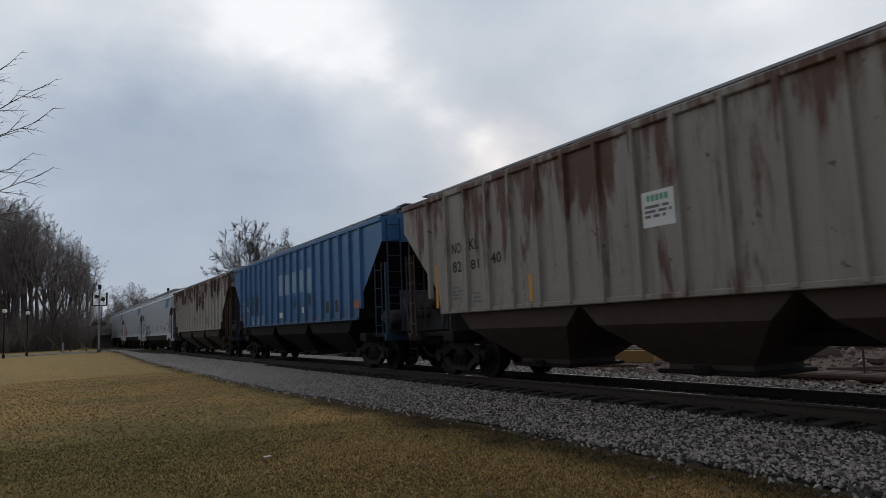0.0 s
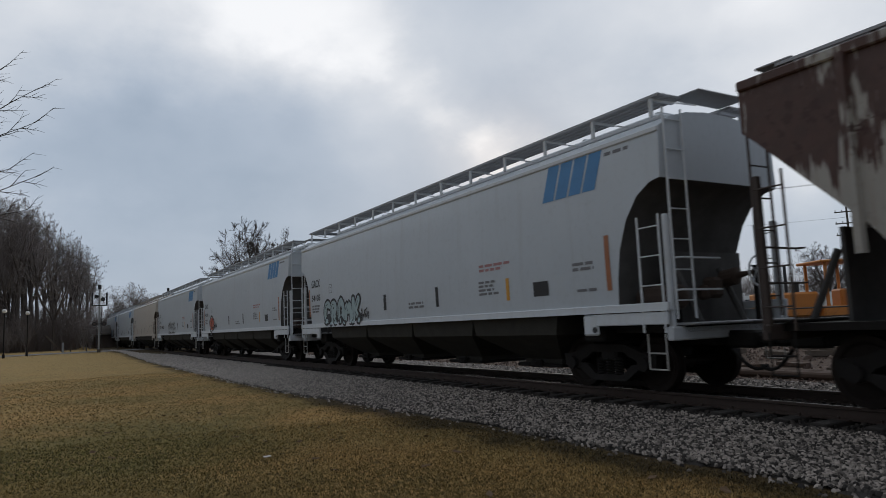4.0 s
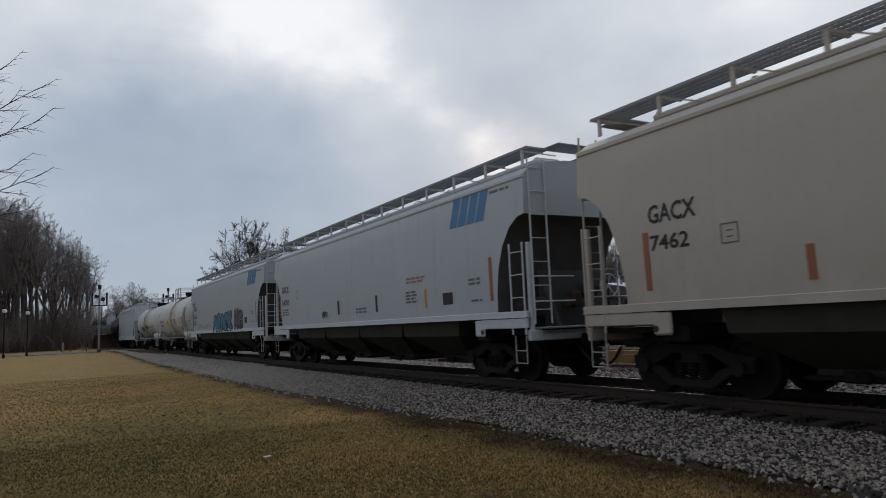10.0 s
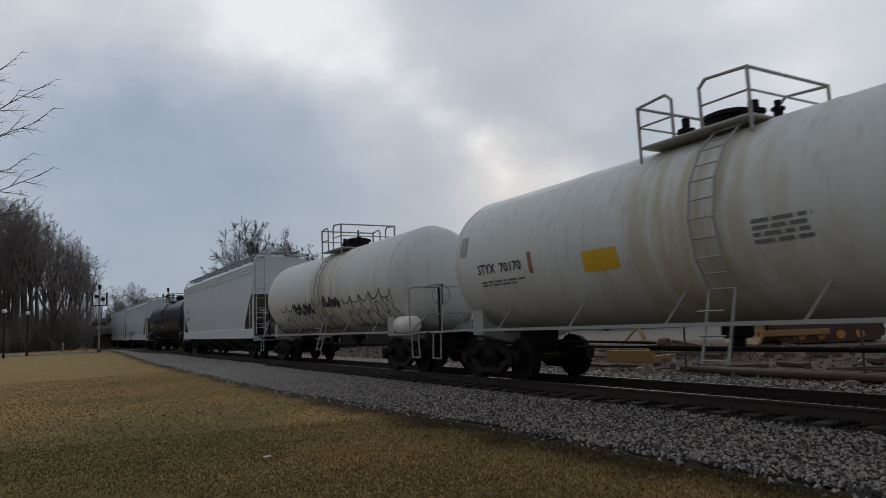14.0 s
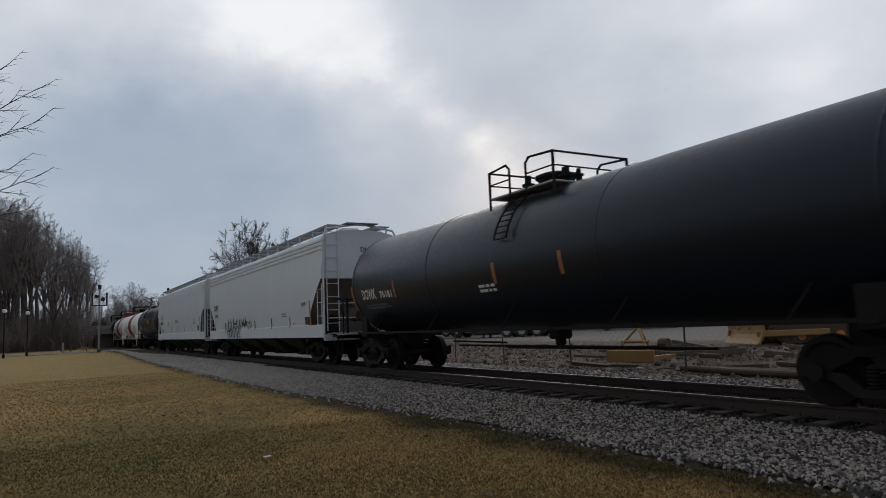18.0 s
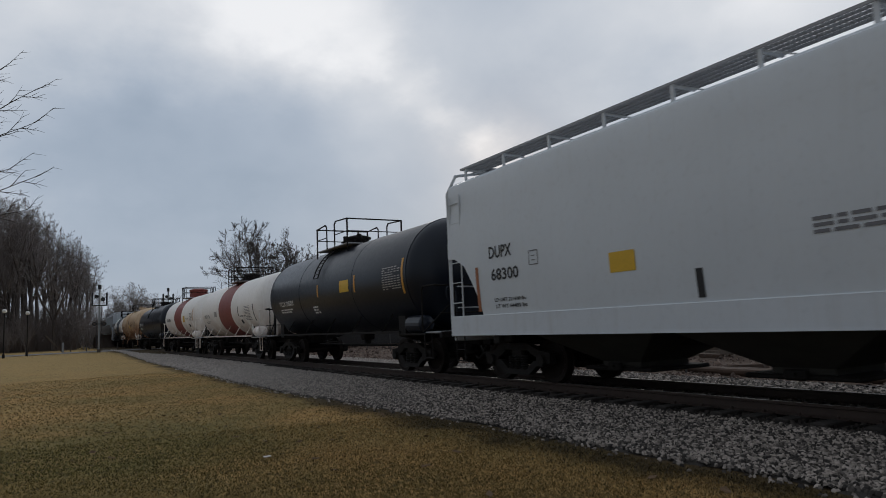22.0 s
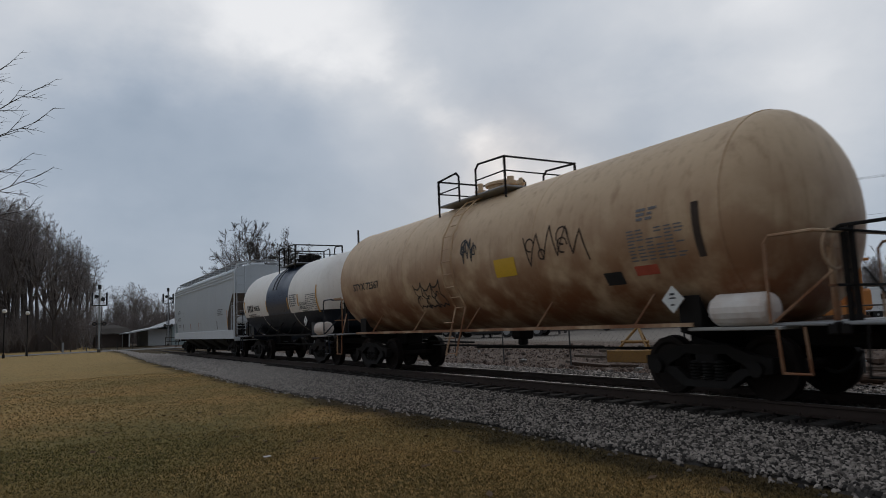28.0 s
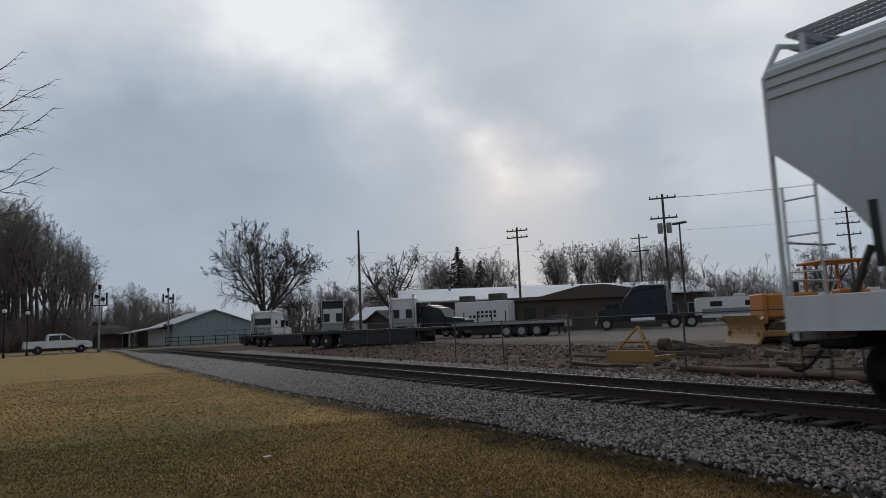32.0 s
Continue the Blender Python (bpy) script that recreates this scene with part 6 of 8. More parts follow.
for k, number in ((0, "54105"), (1, "54109"), (2, "54154"), (4, "54150"), (5, "54152")):
    c = GX[k]
    word(c, number, -7.47, 2.27, 0.87)
    emblem(c, 5.75, 3.50, 1.50, 0.66)
    lines(c, 3.46, 2.26, 1.15, 0.25, M_INKR)
    lines(c, 3.41, 1.72, 0.76, 0.44)
    bar(c, M_INK, -1.5, 1.73, 0.17, 0.44)
    bar(c, M_INK, 1.47, 1.7, 0.14, 0.48)
    bar(c, M_YELLOW, 4.43, 1.7, 0.14, 0.46)
    bar(c, M_ORANGE, 7.36, 1.72, 0.19, 0.94)
    bar(c, M_INK, 5.34, 1.73, 0.46, 0.28)
    lines(c, 6.52, 2.02, 0.64, 0.24)
    lines(c, 6.6, 1.68, 0.56, 0.11)
    lines(c, 7.45, 3.95, 0.79, 0.13)
    lines(c, 0.02, 1.61, 0.92, 0.25)
    word(c, "GACX", -7.49, 2.75, 0.87)
    lines(c, -7.44, 1.73, 0.82, 0.38)
    outline(c, -5.74, 2.47, 0.26, 0.29)
    bar(c, M_ORANGE, -7.76, 1.73, 0.14, 0.97)
mural(GX[0], -6.3, 1.38, 3.1, 0.86, M_GRAF_MIST, ("hook", "leg", "ring", "peak", "fork"), 0.30)
tag(GX[0], -3.1, 1.45, 0.6, 0.5, 3)
scribble(GX[4], -3.0, 1.6, 0.6, 0.3)
tag(GX[5], -6.4, 1.50, 4.2, 0.55, 10, M_INKG, 0.022)
scribble(GX[5], -7.9, 3.0, 0.8, 0.4, M_INKG)
scribble(C2, 0.75, 2.05, 0.6, 0.5)
scribble(C2, 2.4, 2.1, 0.75, 0.55)
scribble(C2, -5.6, 1.62, 2.6, 0.36, M_PATCHB, 0.05)
tag(T11, -2.6, 1.75, 2.2, 0.6, 4, None, 0.12)
tag(T11, 0.6, 1.9, 1.6, 0.6, 3, None, 0.12)
word(T10, "STYX", -5.05, 2.31, 0.66)
lines(T10, -5.0, 1.98, 1.6, 0.18)
bar(T10, M_ORANGE, -3.25, 2.2, 0.11, 0.42)
bar(T10, M_PATCH, -5.75, 2.75, 0.26, 0.45)
diamond(T10, 5.86, 1.45, 0.40)
diamond(T17, 5.64, 1.46, 0.40)
diamond(T20, 5.98, 1.50, 0.42)
diamond(T21, 3.9, 1.60, 0.36, -1.5)
# ---- road crossing ----
M_ASPHALT = plain("worn_asphalt", (0.17, 0.165, 0.16), 0.9, amount=0.3, scale=0.8, bump=0.3)
M_TIMBER = plain("weathered_timber", (0.11, 0.085, 0.065), 0.9, amount=0.4, scale=6, bump=0.4)
M_CONC = plain("pale_concrete", (0.30, 0.29, 0.27), 0.9, amount=0.2)


def road_z(x, y):
    return 0.012 if abs(y - TRACK_Y) < 3.4 else ground_z(x, y) + 0.035


ROAD = [(-71, -75), (-75.2, -20), (-76.3, -8), (-77.2, 2), (-78.0, TRACK_Y), (-79.5, 20), (-84, 40), (-100, 90)]
vs, fs = [], []
for (xa, ya), (xb, yb) in zip(ROAD, ROAD[1:]):
    for k in range(12):
        x, y = xa + (xb - xa) * k / 12, ya + (yb - ya) * k / 12
        for o in (-3.6, -1.2, 1.2, 3.6):
            vs.append((x + o, y, road_z(x + o, y)))
n = len(vs) // 4
for k in range(n - 1):
    for j in range(3):
        fs.append((k * 4 + j, k * 4 + j + 1, k * 4 + 5 + j, k * 4 + 4 + j))
me = bpy.data.meshes.new("road")
me.from_pydata(vs, [], fs)
me.materials.append(M_ASPHALT)
tagged(new("road", me), "grey asphalt road crossing the track", "road", kind="structure")

# ---- trees ----
M_BARK = plain("grey_brown_bark", (0.095, 0.078, 0.068), 0.95, amount=0.4, scale=5, bump=0.5)
M_TWIG = plain("dark_bare_twigs", (0.065, 0.053, 0.047), 0.95, amount=0.4, scale=2, bump=0)
# far twigs lighter than the near ones: air haze mixed into their colour
M_WOOD_HAZE = plain("grey_woodland_twigs", (0.20, 0.172, 0.160), 0.95, amount=0.4, scale=2, bump=0)
M_BRUSHW = plain("brown_undergrowth_stems", (0.135, 0.110, 0.100), 0.95, amount=0.4, scale=2, bump=0)
M_NEEDLE = plain("dark_conifer_needles", (0.035, 0.050, 0.032), 0.9, amount=0.5, scale=2, bump=0)


def tubes(name, a, b, ra, rb, n, mat):
    """Round bars from points a to points b, in one mesh."""
    w = b - a
    w /= np.maximum(1e-6, np.linalg.norm(w, axis=1, keepdims=True))
    ref = np.where(np.abs(w[:, 2:3]) < 0.9, np.array([[0.0, 0.0, 1.0]]), np.array([[1.0, 0.0, 0.0]]))
    u = np.cross(w, ref)
    u /= np.linalg.norm(u, axis=1, keepdims=True)
    v = np.cross(w, u)
    count = len(a)
    co = np.zeros((count, 2 * n, 3))
    for k in range(n):
        d = math.cos(k * math.tau / n) * u + math.sin(k * math.tau / n) * v
        co[:, k] = a + d * ra[:, None]
        co[:, n + k] = b + d * rb[:, None]
    quad = np.array([(k, (k + 1) % n, n + (k + 1) % n, n + k) for k in range(n)])
    f = (quad[None] + (np.arange(count) * 2 * n)[:, None, None]).reshape(-1, 4)
    me = bpy.data.meshes.new(name)
    me.vertices.add(count * 2 * n)
    me.vertices.foreach_set("co", co.ravel())
    me.loops.add(f.size)
    me.loops.foreach_set("vertex_index", f.ravel())
    me.polygons.add(len(f))
    me.polygons.foreach_set("loop_start", np.arange(len(f)) * 4)
    me.polygons.foreach_set("loop_total", np.full(len(f), 4))
    me.update()
    me.materials.append(mat)
    return me


def branched(seed, height, trunk_r, fork, leaders, spread, levels, thin):
    """A bare tree: a trunk that forks into leaders, and each level's limbs, branches and twigs off the level before. Rows of
    levels: children, length share, angle in degrees, wander, lift, steps, radius share. Gives bars: from, to, radii."""
    rng = np.random.default_rng(seed)
    bars = []

    def grow(p, w, length, rad, steps, wander, lift, taper):
        pts, ways, rads = [p], [w], [rad]
        for k in range(steps):
            w = w + rng.normal(0, wander, p.shape) + np.array([0, 0, lift])
            w = w / np.linalg.norm(w, axis=1, keepdims=True)
            q = p + w * (length / steps)[:, None]
            r1 = rad * (1 - (1 - taper) * (k + 1) / steps)
            bars.append((p, q, rads[-1], r1))
            p = q
            pts.append(q)
            ways.append(w)
            rads.append(r1)
        return np.stack(pts, 1), np.stack(ways, 1), np.stack(rads, 1)

    one = np.array([[0.0, 0.0, -0.3]])
    pts, ways, rads = grow(one, np.array([[0.02, 0.0, 1.0]]), np.array([fork + 0.3]), np.array([trunk_r]), 3, 0.03, 0.0, 0.85)
    turn = rng.uniform(0, math.tau) + np.arange(leaders) * math.tau / leaders + rng.normal(0, 0.3, leaders)
    tilt = np.radians(spread) * rng.uniform(0.45, 1.15, leaders)
    tilt[0] *= 0.25
    w = np.stack([np.cos(turn) * np.sin(tilt), np.sin(turn) * np.sin(tilt), np.cos(tilt)], -1)
    length = (height - fork) * rng.uniform(0.78, 0.98, leaders)
    length[0] = height - fork
    p = np.repeat(pts[:, -1], leaders, 0)
    pts, ways, rads = grow(p, w, length, np.full(leaders, trunk_r * 0.62), 7, 0.07, 0.07, 0.12)
    for kids, share, angle, wander, lift, steps, rshare in levels:
        m = len(pts)
        f = rng.uniform(0.12, 1.0, (m, kids))
        at = f * (pts.shape[1] - 1)
        lo = np.minimum(at.astype(int), pts.shape[1] - 2)
        fr = (at - lo)[..., None]
        row = np.arange(m)[:, None]
        p = (pts[row, lo] * (1 - fr) + pts[row, lo + 1] * fr).reshape(-1, 3)
        w0 = ways[row, lo + 1].reshape(-1, 3)
        side = rng.normal(0, 1, w0.shape)
        side -= w0 * (side * w0).sum(1, keepdims=True)
        side /= np.linalg.norm(side, axis=1, keepdims=True)
        a = np.radians(angle) * rng.uniform(0.7, 1.3, len(p))[:, None]
        w = w0 * np.cos(a) + side * np.sin(a)
        length = (length[:, None] * share * (1.15 - 0.75 * f) * rng.uniform(0.65, 1.25, f.shape)).reshape(-1)
        rad = np.maximum(thin, rads[row, lo].reshape(-1) * rshare)
        pts, ways, rads = grow(p, w, length, rad, steps, wander, lift, 0.35)
    a, b = np.vstack([q[0] for q in bars]), np.vstack([q[1] for q in bars])
    ra, rb = np.concatenate([q[2] for q in bars]), np.maximum(thin * 0.6, np.concatenate([q[3] for q in bars]))
    return a, b, ra, rb


def tree_kind(name, label, mat, *shape):
    """A bare tree as a thing: trunk with its boughs, and the crown of twigs."""
    a, b, ra, rb = branched(*shape)
    big = rb > 0.06
    root = empty(name, Matrix(), label, "tree" if name == "tree" else "shrub")
    if big.any():
        new("trunk", tubes("trunk", a[big], b[big], ra[big], rb[big], 6, M_BARK)).parent = root
    big = ~big
    new("crown", tubes("crown", a[big], b[big], ra[big], rb[big], 3, mat)).parent = root
    return root


def thicket(count, place, low, high, seed, label):
    """Undergrowth: thin stems with side twigs, too many to count."""
    rng = np.random.default_rng(seed)
    x, y = place(rng, count)
    z = np.array([ground_z(p, q) for p, q in zip(x, y)])
    h = rng.uniform(low, high, count)
    a = np.stack([x, y, z - 0.1], -1)
    m = a + np.stack([rng.normal(0, 0.10, count) * h, rng.normal(0, 0.10, count) * h, h * 0.55], -1)
    e = m + np.stack([rng.normal(0, 0.10, count) * h, rng.normal(0, 0.10, count) * h, h * 0.45], -1)
    sa, sb = [a, m], [m, e]
    r0, r1 = [0.006 * h, 0.0045 * h], [0.0045 * h, np.full(count, 0.008)]
    for k in range(4):
        f = rng.uniform(0.05, 0.95, (count, 1))
        s = np.where(rng.uniform(0, 1, (count, 1)) < 0.5, a + (m - a) * f, m + (e - m) * f)
        sa.append(s)
        sb.append(s + np.stack([rng.normal(0, 0.13, count) * h, rng.normal(0, 0.13, count) * h, h * rng.uniform(0.08, 0.26, count)], -1))
        r0.append(np.full(count, 0.017))
        r1.append(np.full(count, 0.008))
    me = tubes("undergrowth", np.vstack(sa), np.vstack(sb), np.concatenate(r0), np.concatenate(r1), 3, M_BRUSHW)
    tagged(new("undergrowth", me), label, "undergrowth", kind="stuff")


def mesh_of(name, vs, fs, mat):
    me = bpy.data.meshes.new(name)
    me.from_pydata(vs, [], fs)
    me.update()
    me.materials.append(mat)
    return me


def put_tree(kind, x, y, size=1.0, turn=0.0, group="", tall=1.0):
    t = copy_thing(kind, Matrix.LocRotScale((x, y, ground_z(x, y)), Euler((0, 0, turn)), None))
    t.scale = (size, size, size * tall)
    if group:
        tagged(t, group=group)
    return t


def conifer_kind(seed, height, label):
    """A fir: a straight trunk with tiers of drooping sprays, ragged at the edge."""
    r = random.Random(seed)
    root = empty("conifer", Matrix(), label, "tree")
    part("trunk", rod(bmesh.new(), (0, 0, -0.3), (0, 0, height), 0.20, 7, 0.03), M_BARK, root)
    vs, fs = [], []
    for k in range(34):
        z = height * (0.10 + 0.90 * k / 34)
        reach = (height - z) * 0.33 + 0.25
        for j in range(13):
            a = r.uniform(0, math.tau)
            d = Vector((math.cos(a), math.sin(a), 0))
            side = Vector((-d.y, d.x, 0))
            rr = reach * r.uniform(0.6, 1.1)
            for s in range(4):
                p = d * rr * (s + 0.4) / 4 + Vector((0, 0, z - 0.30 * rr * (s / 4) ** 1.4 + r.uniform(-0.1, 0.1)))
                w = 0.32 * (1 - s / 5) * r.uniform(0.6, 1.2)
                o = len(vs)
                vs += [p - side * w, p + side * w + Vector((0, 0, -0.12)), p + d * rr * 0.34 + Vector((0, 0, -0.12)), p + Vector((0, 0, 0.16))]
                fs += [(o, o + 1, o + 2), (o, o + 2, o + 3)]
    new("crown", mesh_of("crown", vs, fs, M_NEEDLE)).parent = root
    return root


rt = random.Random(11)
SPREAD = ((12, 0.60, 52, 0.13, 0.02, 6, 0.42), (9, 0.50, 46, 0.16, 0.03, 4, 0.55), (9, 0.55, 42, 0.2, 0.05, 3, 0.6))
CROOKED = ((8, 0.60, 55, 0.24, 0.01, 6, 0.5), (8, 0.50, 50, 0.28, 0.03, 4, 0.55), (7, 0.55, 45, 0.26, 0.05, 3, 0.6))
UPRIGHT = ((10, 0.46, 42, 0.13, 0.08, 5, 0.42), (7, 0.50, 40, 0.17, 0.06, 3, 0.55), (5, 0.60, 38, 0.2, 0.06, 2, 0.6))
LONE = tree_kind("tree", "lone leafless broad-crowned tree behind the yard", M_TWIG, 14, 14.6, 0.40, 3.4, 8, 58, SPREAD, 0.025)
LONE.matrix_world = Matrix.LocRotScale((-81.9, 22.9, -0.05), Euler((0, 0, 0.6)), (0.80, 0.80, 0.96))
OAK = tree_kind("tree", "leafless spreading tree behind the parked lorries", M_TWIG, 9, 11.6, 0.34, 3.6, 5, 52, CROOKED, 0.020)
OAK.matrix_world = Matrix.Translation((-81.1, 39.1, 0.1))
WOOD = [tree_kind("tree", "tall leafless woodland tree in a dense grey-brown wood", M_WOOD_HAZE, 20 + k, 16.0, 0.24, 4.0 + 1.5 * k, 4, 25, UPRIGHT, 0.015) for k in range(4)]
for k, w in enumerate(WOOD):
    w.matrix_world = Matrix.Translation((-104 - 5 * k, -4 - 4 * k, 0.0))
BRUSH = [tree_kind("shrub", "tangled leafless brown shrub", M_WOOD_HAZE, 40 + k, 4.6, 0.05, 0.3, 7, 38, ((7, 0.5, 35, 0.15, 0.06, 3, 0.6), (5, 0.5, 35, 0.2, 0.06, 2, 0.7)), 0.013) for k in range(2)]
for k, b in enumerate(BRUSH):
    b.matrix_world = Matrix.Translation((-96 - 4 * k, -2 - 5 * k, 0.0))
FIR = conifer_kind(3, 16.0, "dark green conifer behind the white-roofed building")
FIR.matrix_world = Matrix.Translation((-110.7, 68.2, 0.3))
FIR2 = put_tree(FIR, -108.3, 71.8, 0.82, 2.0)
# the wood beyond the road, tallest away from the track
for k in range(60):
    x = rt.uniform(-150, -98)
    y = rt.uniform(-20, 6.0) * (-x / 110)
    edge = (y / (-x) - 0.055) / -0.09
    if edge < -0.02:
        continue
    size = 0.66 + 0.68 * min(1.0, max(0, edge)) ** 0.6 * rt.uniform(0.8, 1.1)
    put_tree(rt.choice(WOOD), x, y, size * (-x / 118), rt.uniform(0, 6.28), "wood beyond the road")
for k in range(40):
    x = rt.uniform(-128, -94)
    put_tree(rt.choice(BRUSH), x, rt.uniform(-0.17, 0.055) * -x, rt.uniform(0.8, 1.6), rt.uniform(0, 6.28), "brush at the wood's edge", rt.uniform(0.8, 1.3))
# far trees behind the crossing
for k in range(24):
    a = rt.uniform(0.075, 0.20)
    d = rt.uniform(190, 230)
    put_tree(rt.choice(WOOD), -d, a * d, rt.uniform(0.65, 1.02) * (1.0 if a < 0.12 else 0.62), rt.uniform(0, 6.28), "far trees behind the crossing")
for k in range(24):
    d = rt.uniform(120, 170)
    put_tree(rt.choice(BRUSH), -d, rt.uniform(0.065, 0.15) * d, rt.uniform(1.2, 1.9), rt.uniform(0, 6.28), "far brush behind the crossing")
# trees behind the yard: behind the lone tree, the dense clumps, and the low wood on the right
for k in range(22):
    a = rt.uniform(0.29, 0.50)
    put_tree(rt.choice(WOOD), -112 + rt.uniform(-8, 8), 112 * a, rt.uniform(0.42, 0.62), rt.uniform(0, 6.28), "wood behind the yard")
for k in range(18):
    a = rt.uniform(0.50, 0.62)
    put_tree(rt.choice(WOOD), -130 * math.cos(a) + rt.uniform(-6, 6), 130 * math.sin(a), rt.uniform(0.70, 0.92), rt.uniform(0, 6.28), "wood behind the yard")
for k in range(32):
    a = rt.uniform(0.685, 0.87)
    d = rt.uniform(118, 135)
    put_tree(rt.choice(WOOD), -d * math.cos(a), d * math.sin(a), rt.uniform(0.72, 0.90), rt.uniform(0, 6.28), "wood behind the yard")
for k in range(30):
    a = rt.uniform(0.86, 1.25)
    d = rt.uniform(92, 112)
    put_tree(rt.choice(WOOD), -d * math.cos(a), d * math.sin(a), rt.uniform(0.36, 0.50), rt.uniform(0, 6.28), "low wood behind the caravans")
for k in range(34):
    a = rt.uniform(0.60, 1.22)
    d = rt.uniform(88, 104)
    put_tree(rt.choice(BRUSH), -d * math.cos(a), d * math.sin(a), rt.uniform(1.1, 1.8), rt.uniform(0, 6.28), "brush behind the yard")
put_tree(OAK, -36.0, 62.0, 0.62, 1.0, "trees behind the caravans")



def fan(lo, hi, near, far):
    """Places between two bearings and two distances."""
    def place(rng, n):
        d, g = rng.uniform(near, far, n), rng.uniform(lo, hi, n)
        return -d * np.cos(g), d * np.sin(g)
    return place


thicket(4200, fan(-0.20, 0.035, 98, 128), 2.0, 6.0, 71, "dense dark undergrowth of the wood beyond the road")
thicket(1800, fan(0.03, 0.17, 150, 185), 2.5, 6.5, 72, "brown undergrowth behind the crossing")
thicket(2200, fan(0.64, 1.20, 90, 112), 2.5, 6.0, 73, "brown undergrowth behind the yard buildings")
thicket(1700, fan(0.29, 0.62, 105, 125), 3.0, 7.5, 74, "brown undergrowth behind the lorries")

# boughs of a tree that stands on the lawn outside the view
bough = empty("tree", pose(-15.2, -2.6, ground_z(-15.2, -2.6)), "bare lawn tree reaching thin twigs over the grass", "tree")
part("trunk", rod(bmesh.new(), (0, 0, -0.2), (0.1, -0.1, 7.5), 0.16, 9, 0.06), M_BARK, bough)
rb = random.Random(17)


def bough_grow(bm, a, way, length, rad, level):
    """A twig that bends upward, with short side shoots by turns left and right."""
    p, w, kids = a, way.copy(), []
    steps = (14, 5, 3)[level]
    for k in range(steps):
        w = (w + Vector((rb.uniform(-1, 1), rb.uniform(-1, 1), rb.uniform(-0.8, 1.0))) * 0.10).normalized()
        q = p + w * length / steps
        rod(bm, p, q, rad * (1 - k / steps * 0.7), 4, rad * (1 - (k + 1) / steps * 0.7))
        p = q
        if level < 2 and k >= (6 if level == 0 else 0):
            side = Vector((0.2, 0.45, 0.9 if k % 2 else -0.45)).normalized()
            side.rotate(Euler((rb.uniform(-0.5, 0.5), rb.uniform(-0.5, 0.5), rb.uniform(-0.5, 0.5))))
            kids.append((p.copy(), (w * 0.75 + side * rb.uniform(0.5, 0.9)).normalized(), rb.uniform(0.22, 0.50) if level == 0 else rb.uniform(0.08, 0.22), max(0.0045, rad * 0.5)))
    for kid in kids:
        bough_grow(bm, *kid, level + 1)


for z, tx, ty, tz, rad in ((4.4, -12.8, 0.0, 5.50, 0.020), (4.9, -12.6, -0.3, 5.95, 0.018), (4.0, -13.0, 0.0, 5.00, 0.020), (3.5, -13.2, 0.0, 4.20, 0.020), (3.7, -13.1, -0.4, 4.50, 0.016), (3.3, -13.2, -0.45, 3.88, 0.016), (4.6, -12.7, -0.5, 5.35, 0.016), (4.1, -13.1, -0.55, 4.75, 0.014)):
    bm = bmesh.new()
    a, b = Vector((0.05, -0.05, z)), Vector((tx + 15.2, ty + 2.6, tz - bough.location.z))
    bough_grow(bm, a, (b - a).normalized(), (b - a).length * 0.86, rad, 0)
    part("bough", bm, M_TWIG, bough)

# ---- buildings behind the yard ----
M_GREENWALL = plain("grey_green_metal_siding", (0.34, 0.41, 0.41), 0.6, amount=0.10, scale=0.6)
M_WHITEROOF = plain("white_metal_roof", (0.72, 0.73, 0.75), 0.5, amount=0.08, scale=0.5)
M_GREYROOF = plain("pale_grey_metal_roof", (0.50, 0.51, 0.52), 0.55, amount=0.10, scale=0.5)
M_BROWNWALL = plain("dark_brown_siding", (0.105, 0.078, 0.066), 0.8, amount=0.25, scale=1.5)
M_WHITEWALL = plain("white_board_wall", (0.55, 0.55, 0.54), 0.7, amount=0.12)
M_DARKGLASS = plain("dark_window_glass", (0.015, 0.018, 0.022), 0.12, amount=0.2, bump=0)
M_LORRYW = plain("white_vehicle_paint", (0.78, 0.78, 0.77), 0.35, amount=0.10, bump=0)
M_LORRYK = plain("black_vehicle_paint", (0.018, 0.018, 0.020), 0.35, amount=0.2, bump=0)
M_LORRYB = plain("dark_blue_vehicle_paint", (0.012, 0.017, 0.032), 0.3, amount=0.2, bump=0)
M_TYRE = plain("black_tyre_rubber", (0.018, 0.018, 0.018), 0.85, amount=0.3)
M_CHROME = plain("dull_chrome", (0.55, 0.55, 0.56), 0.25, 1.0, amount=0.1, bump=0)
M_ALU = plain("grey_aluminium", (0.38, 0.38, 0.38), 0.45, 0.6, amount=0.2)
M_DOZER = plain("orange_machine_paint", (0.52, 0.19, 0.035), 0.55, amount=0.25, scale=2)
M_YELLOWP = plain("worn_yellow_machine_paint", (0.33, 0.185, 0.055), 0.6, amount=0.3, scale=2)
M_TRACKST = plain("rusty_track_steel", (0.095, 0.060, 0.042), 0.8, 0.3, amount=0.4)
M_LAMPLENS = plain("white_lamp_globe", (0.75, 0.74, 0.70), 0.3, amount=0.05, bump=0)
M_POLE = plain("grey_weathered_pole", (0.085, 0.072, 0.062), 0.9, amount=0.3, scale=4)
M_WIRE = plain("dull_dark_fence_wire", (0.09, 0.088, 0.085), 0.6, 0.4, amount=0.2)
M_STEELG = plain("galvanised_steel", (0.28, 0.29, 0.30), 0.5, 0.5, amount=0.15)


def oriented(x, y, z, heading):
    """A frame at a place whose x axis points along the heading, in degrees."""
    return pose(x, y, z, 0, 0, heading)


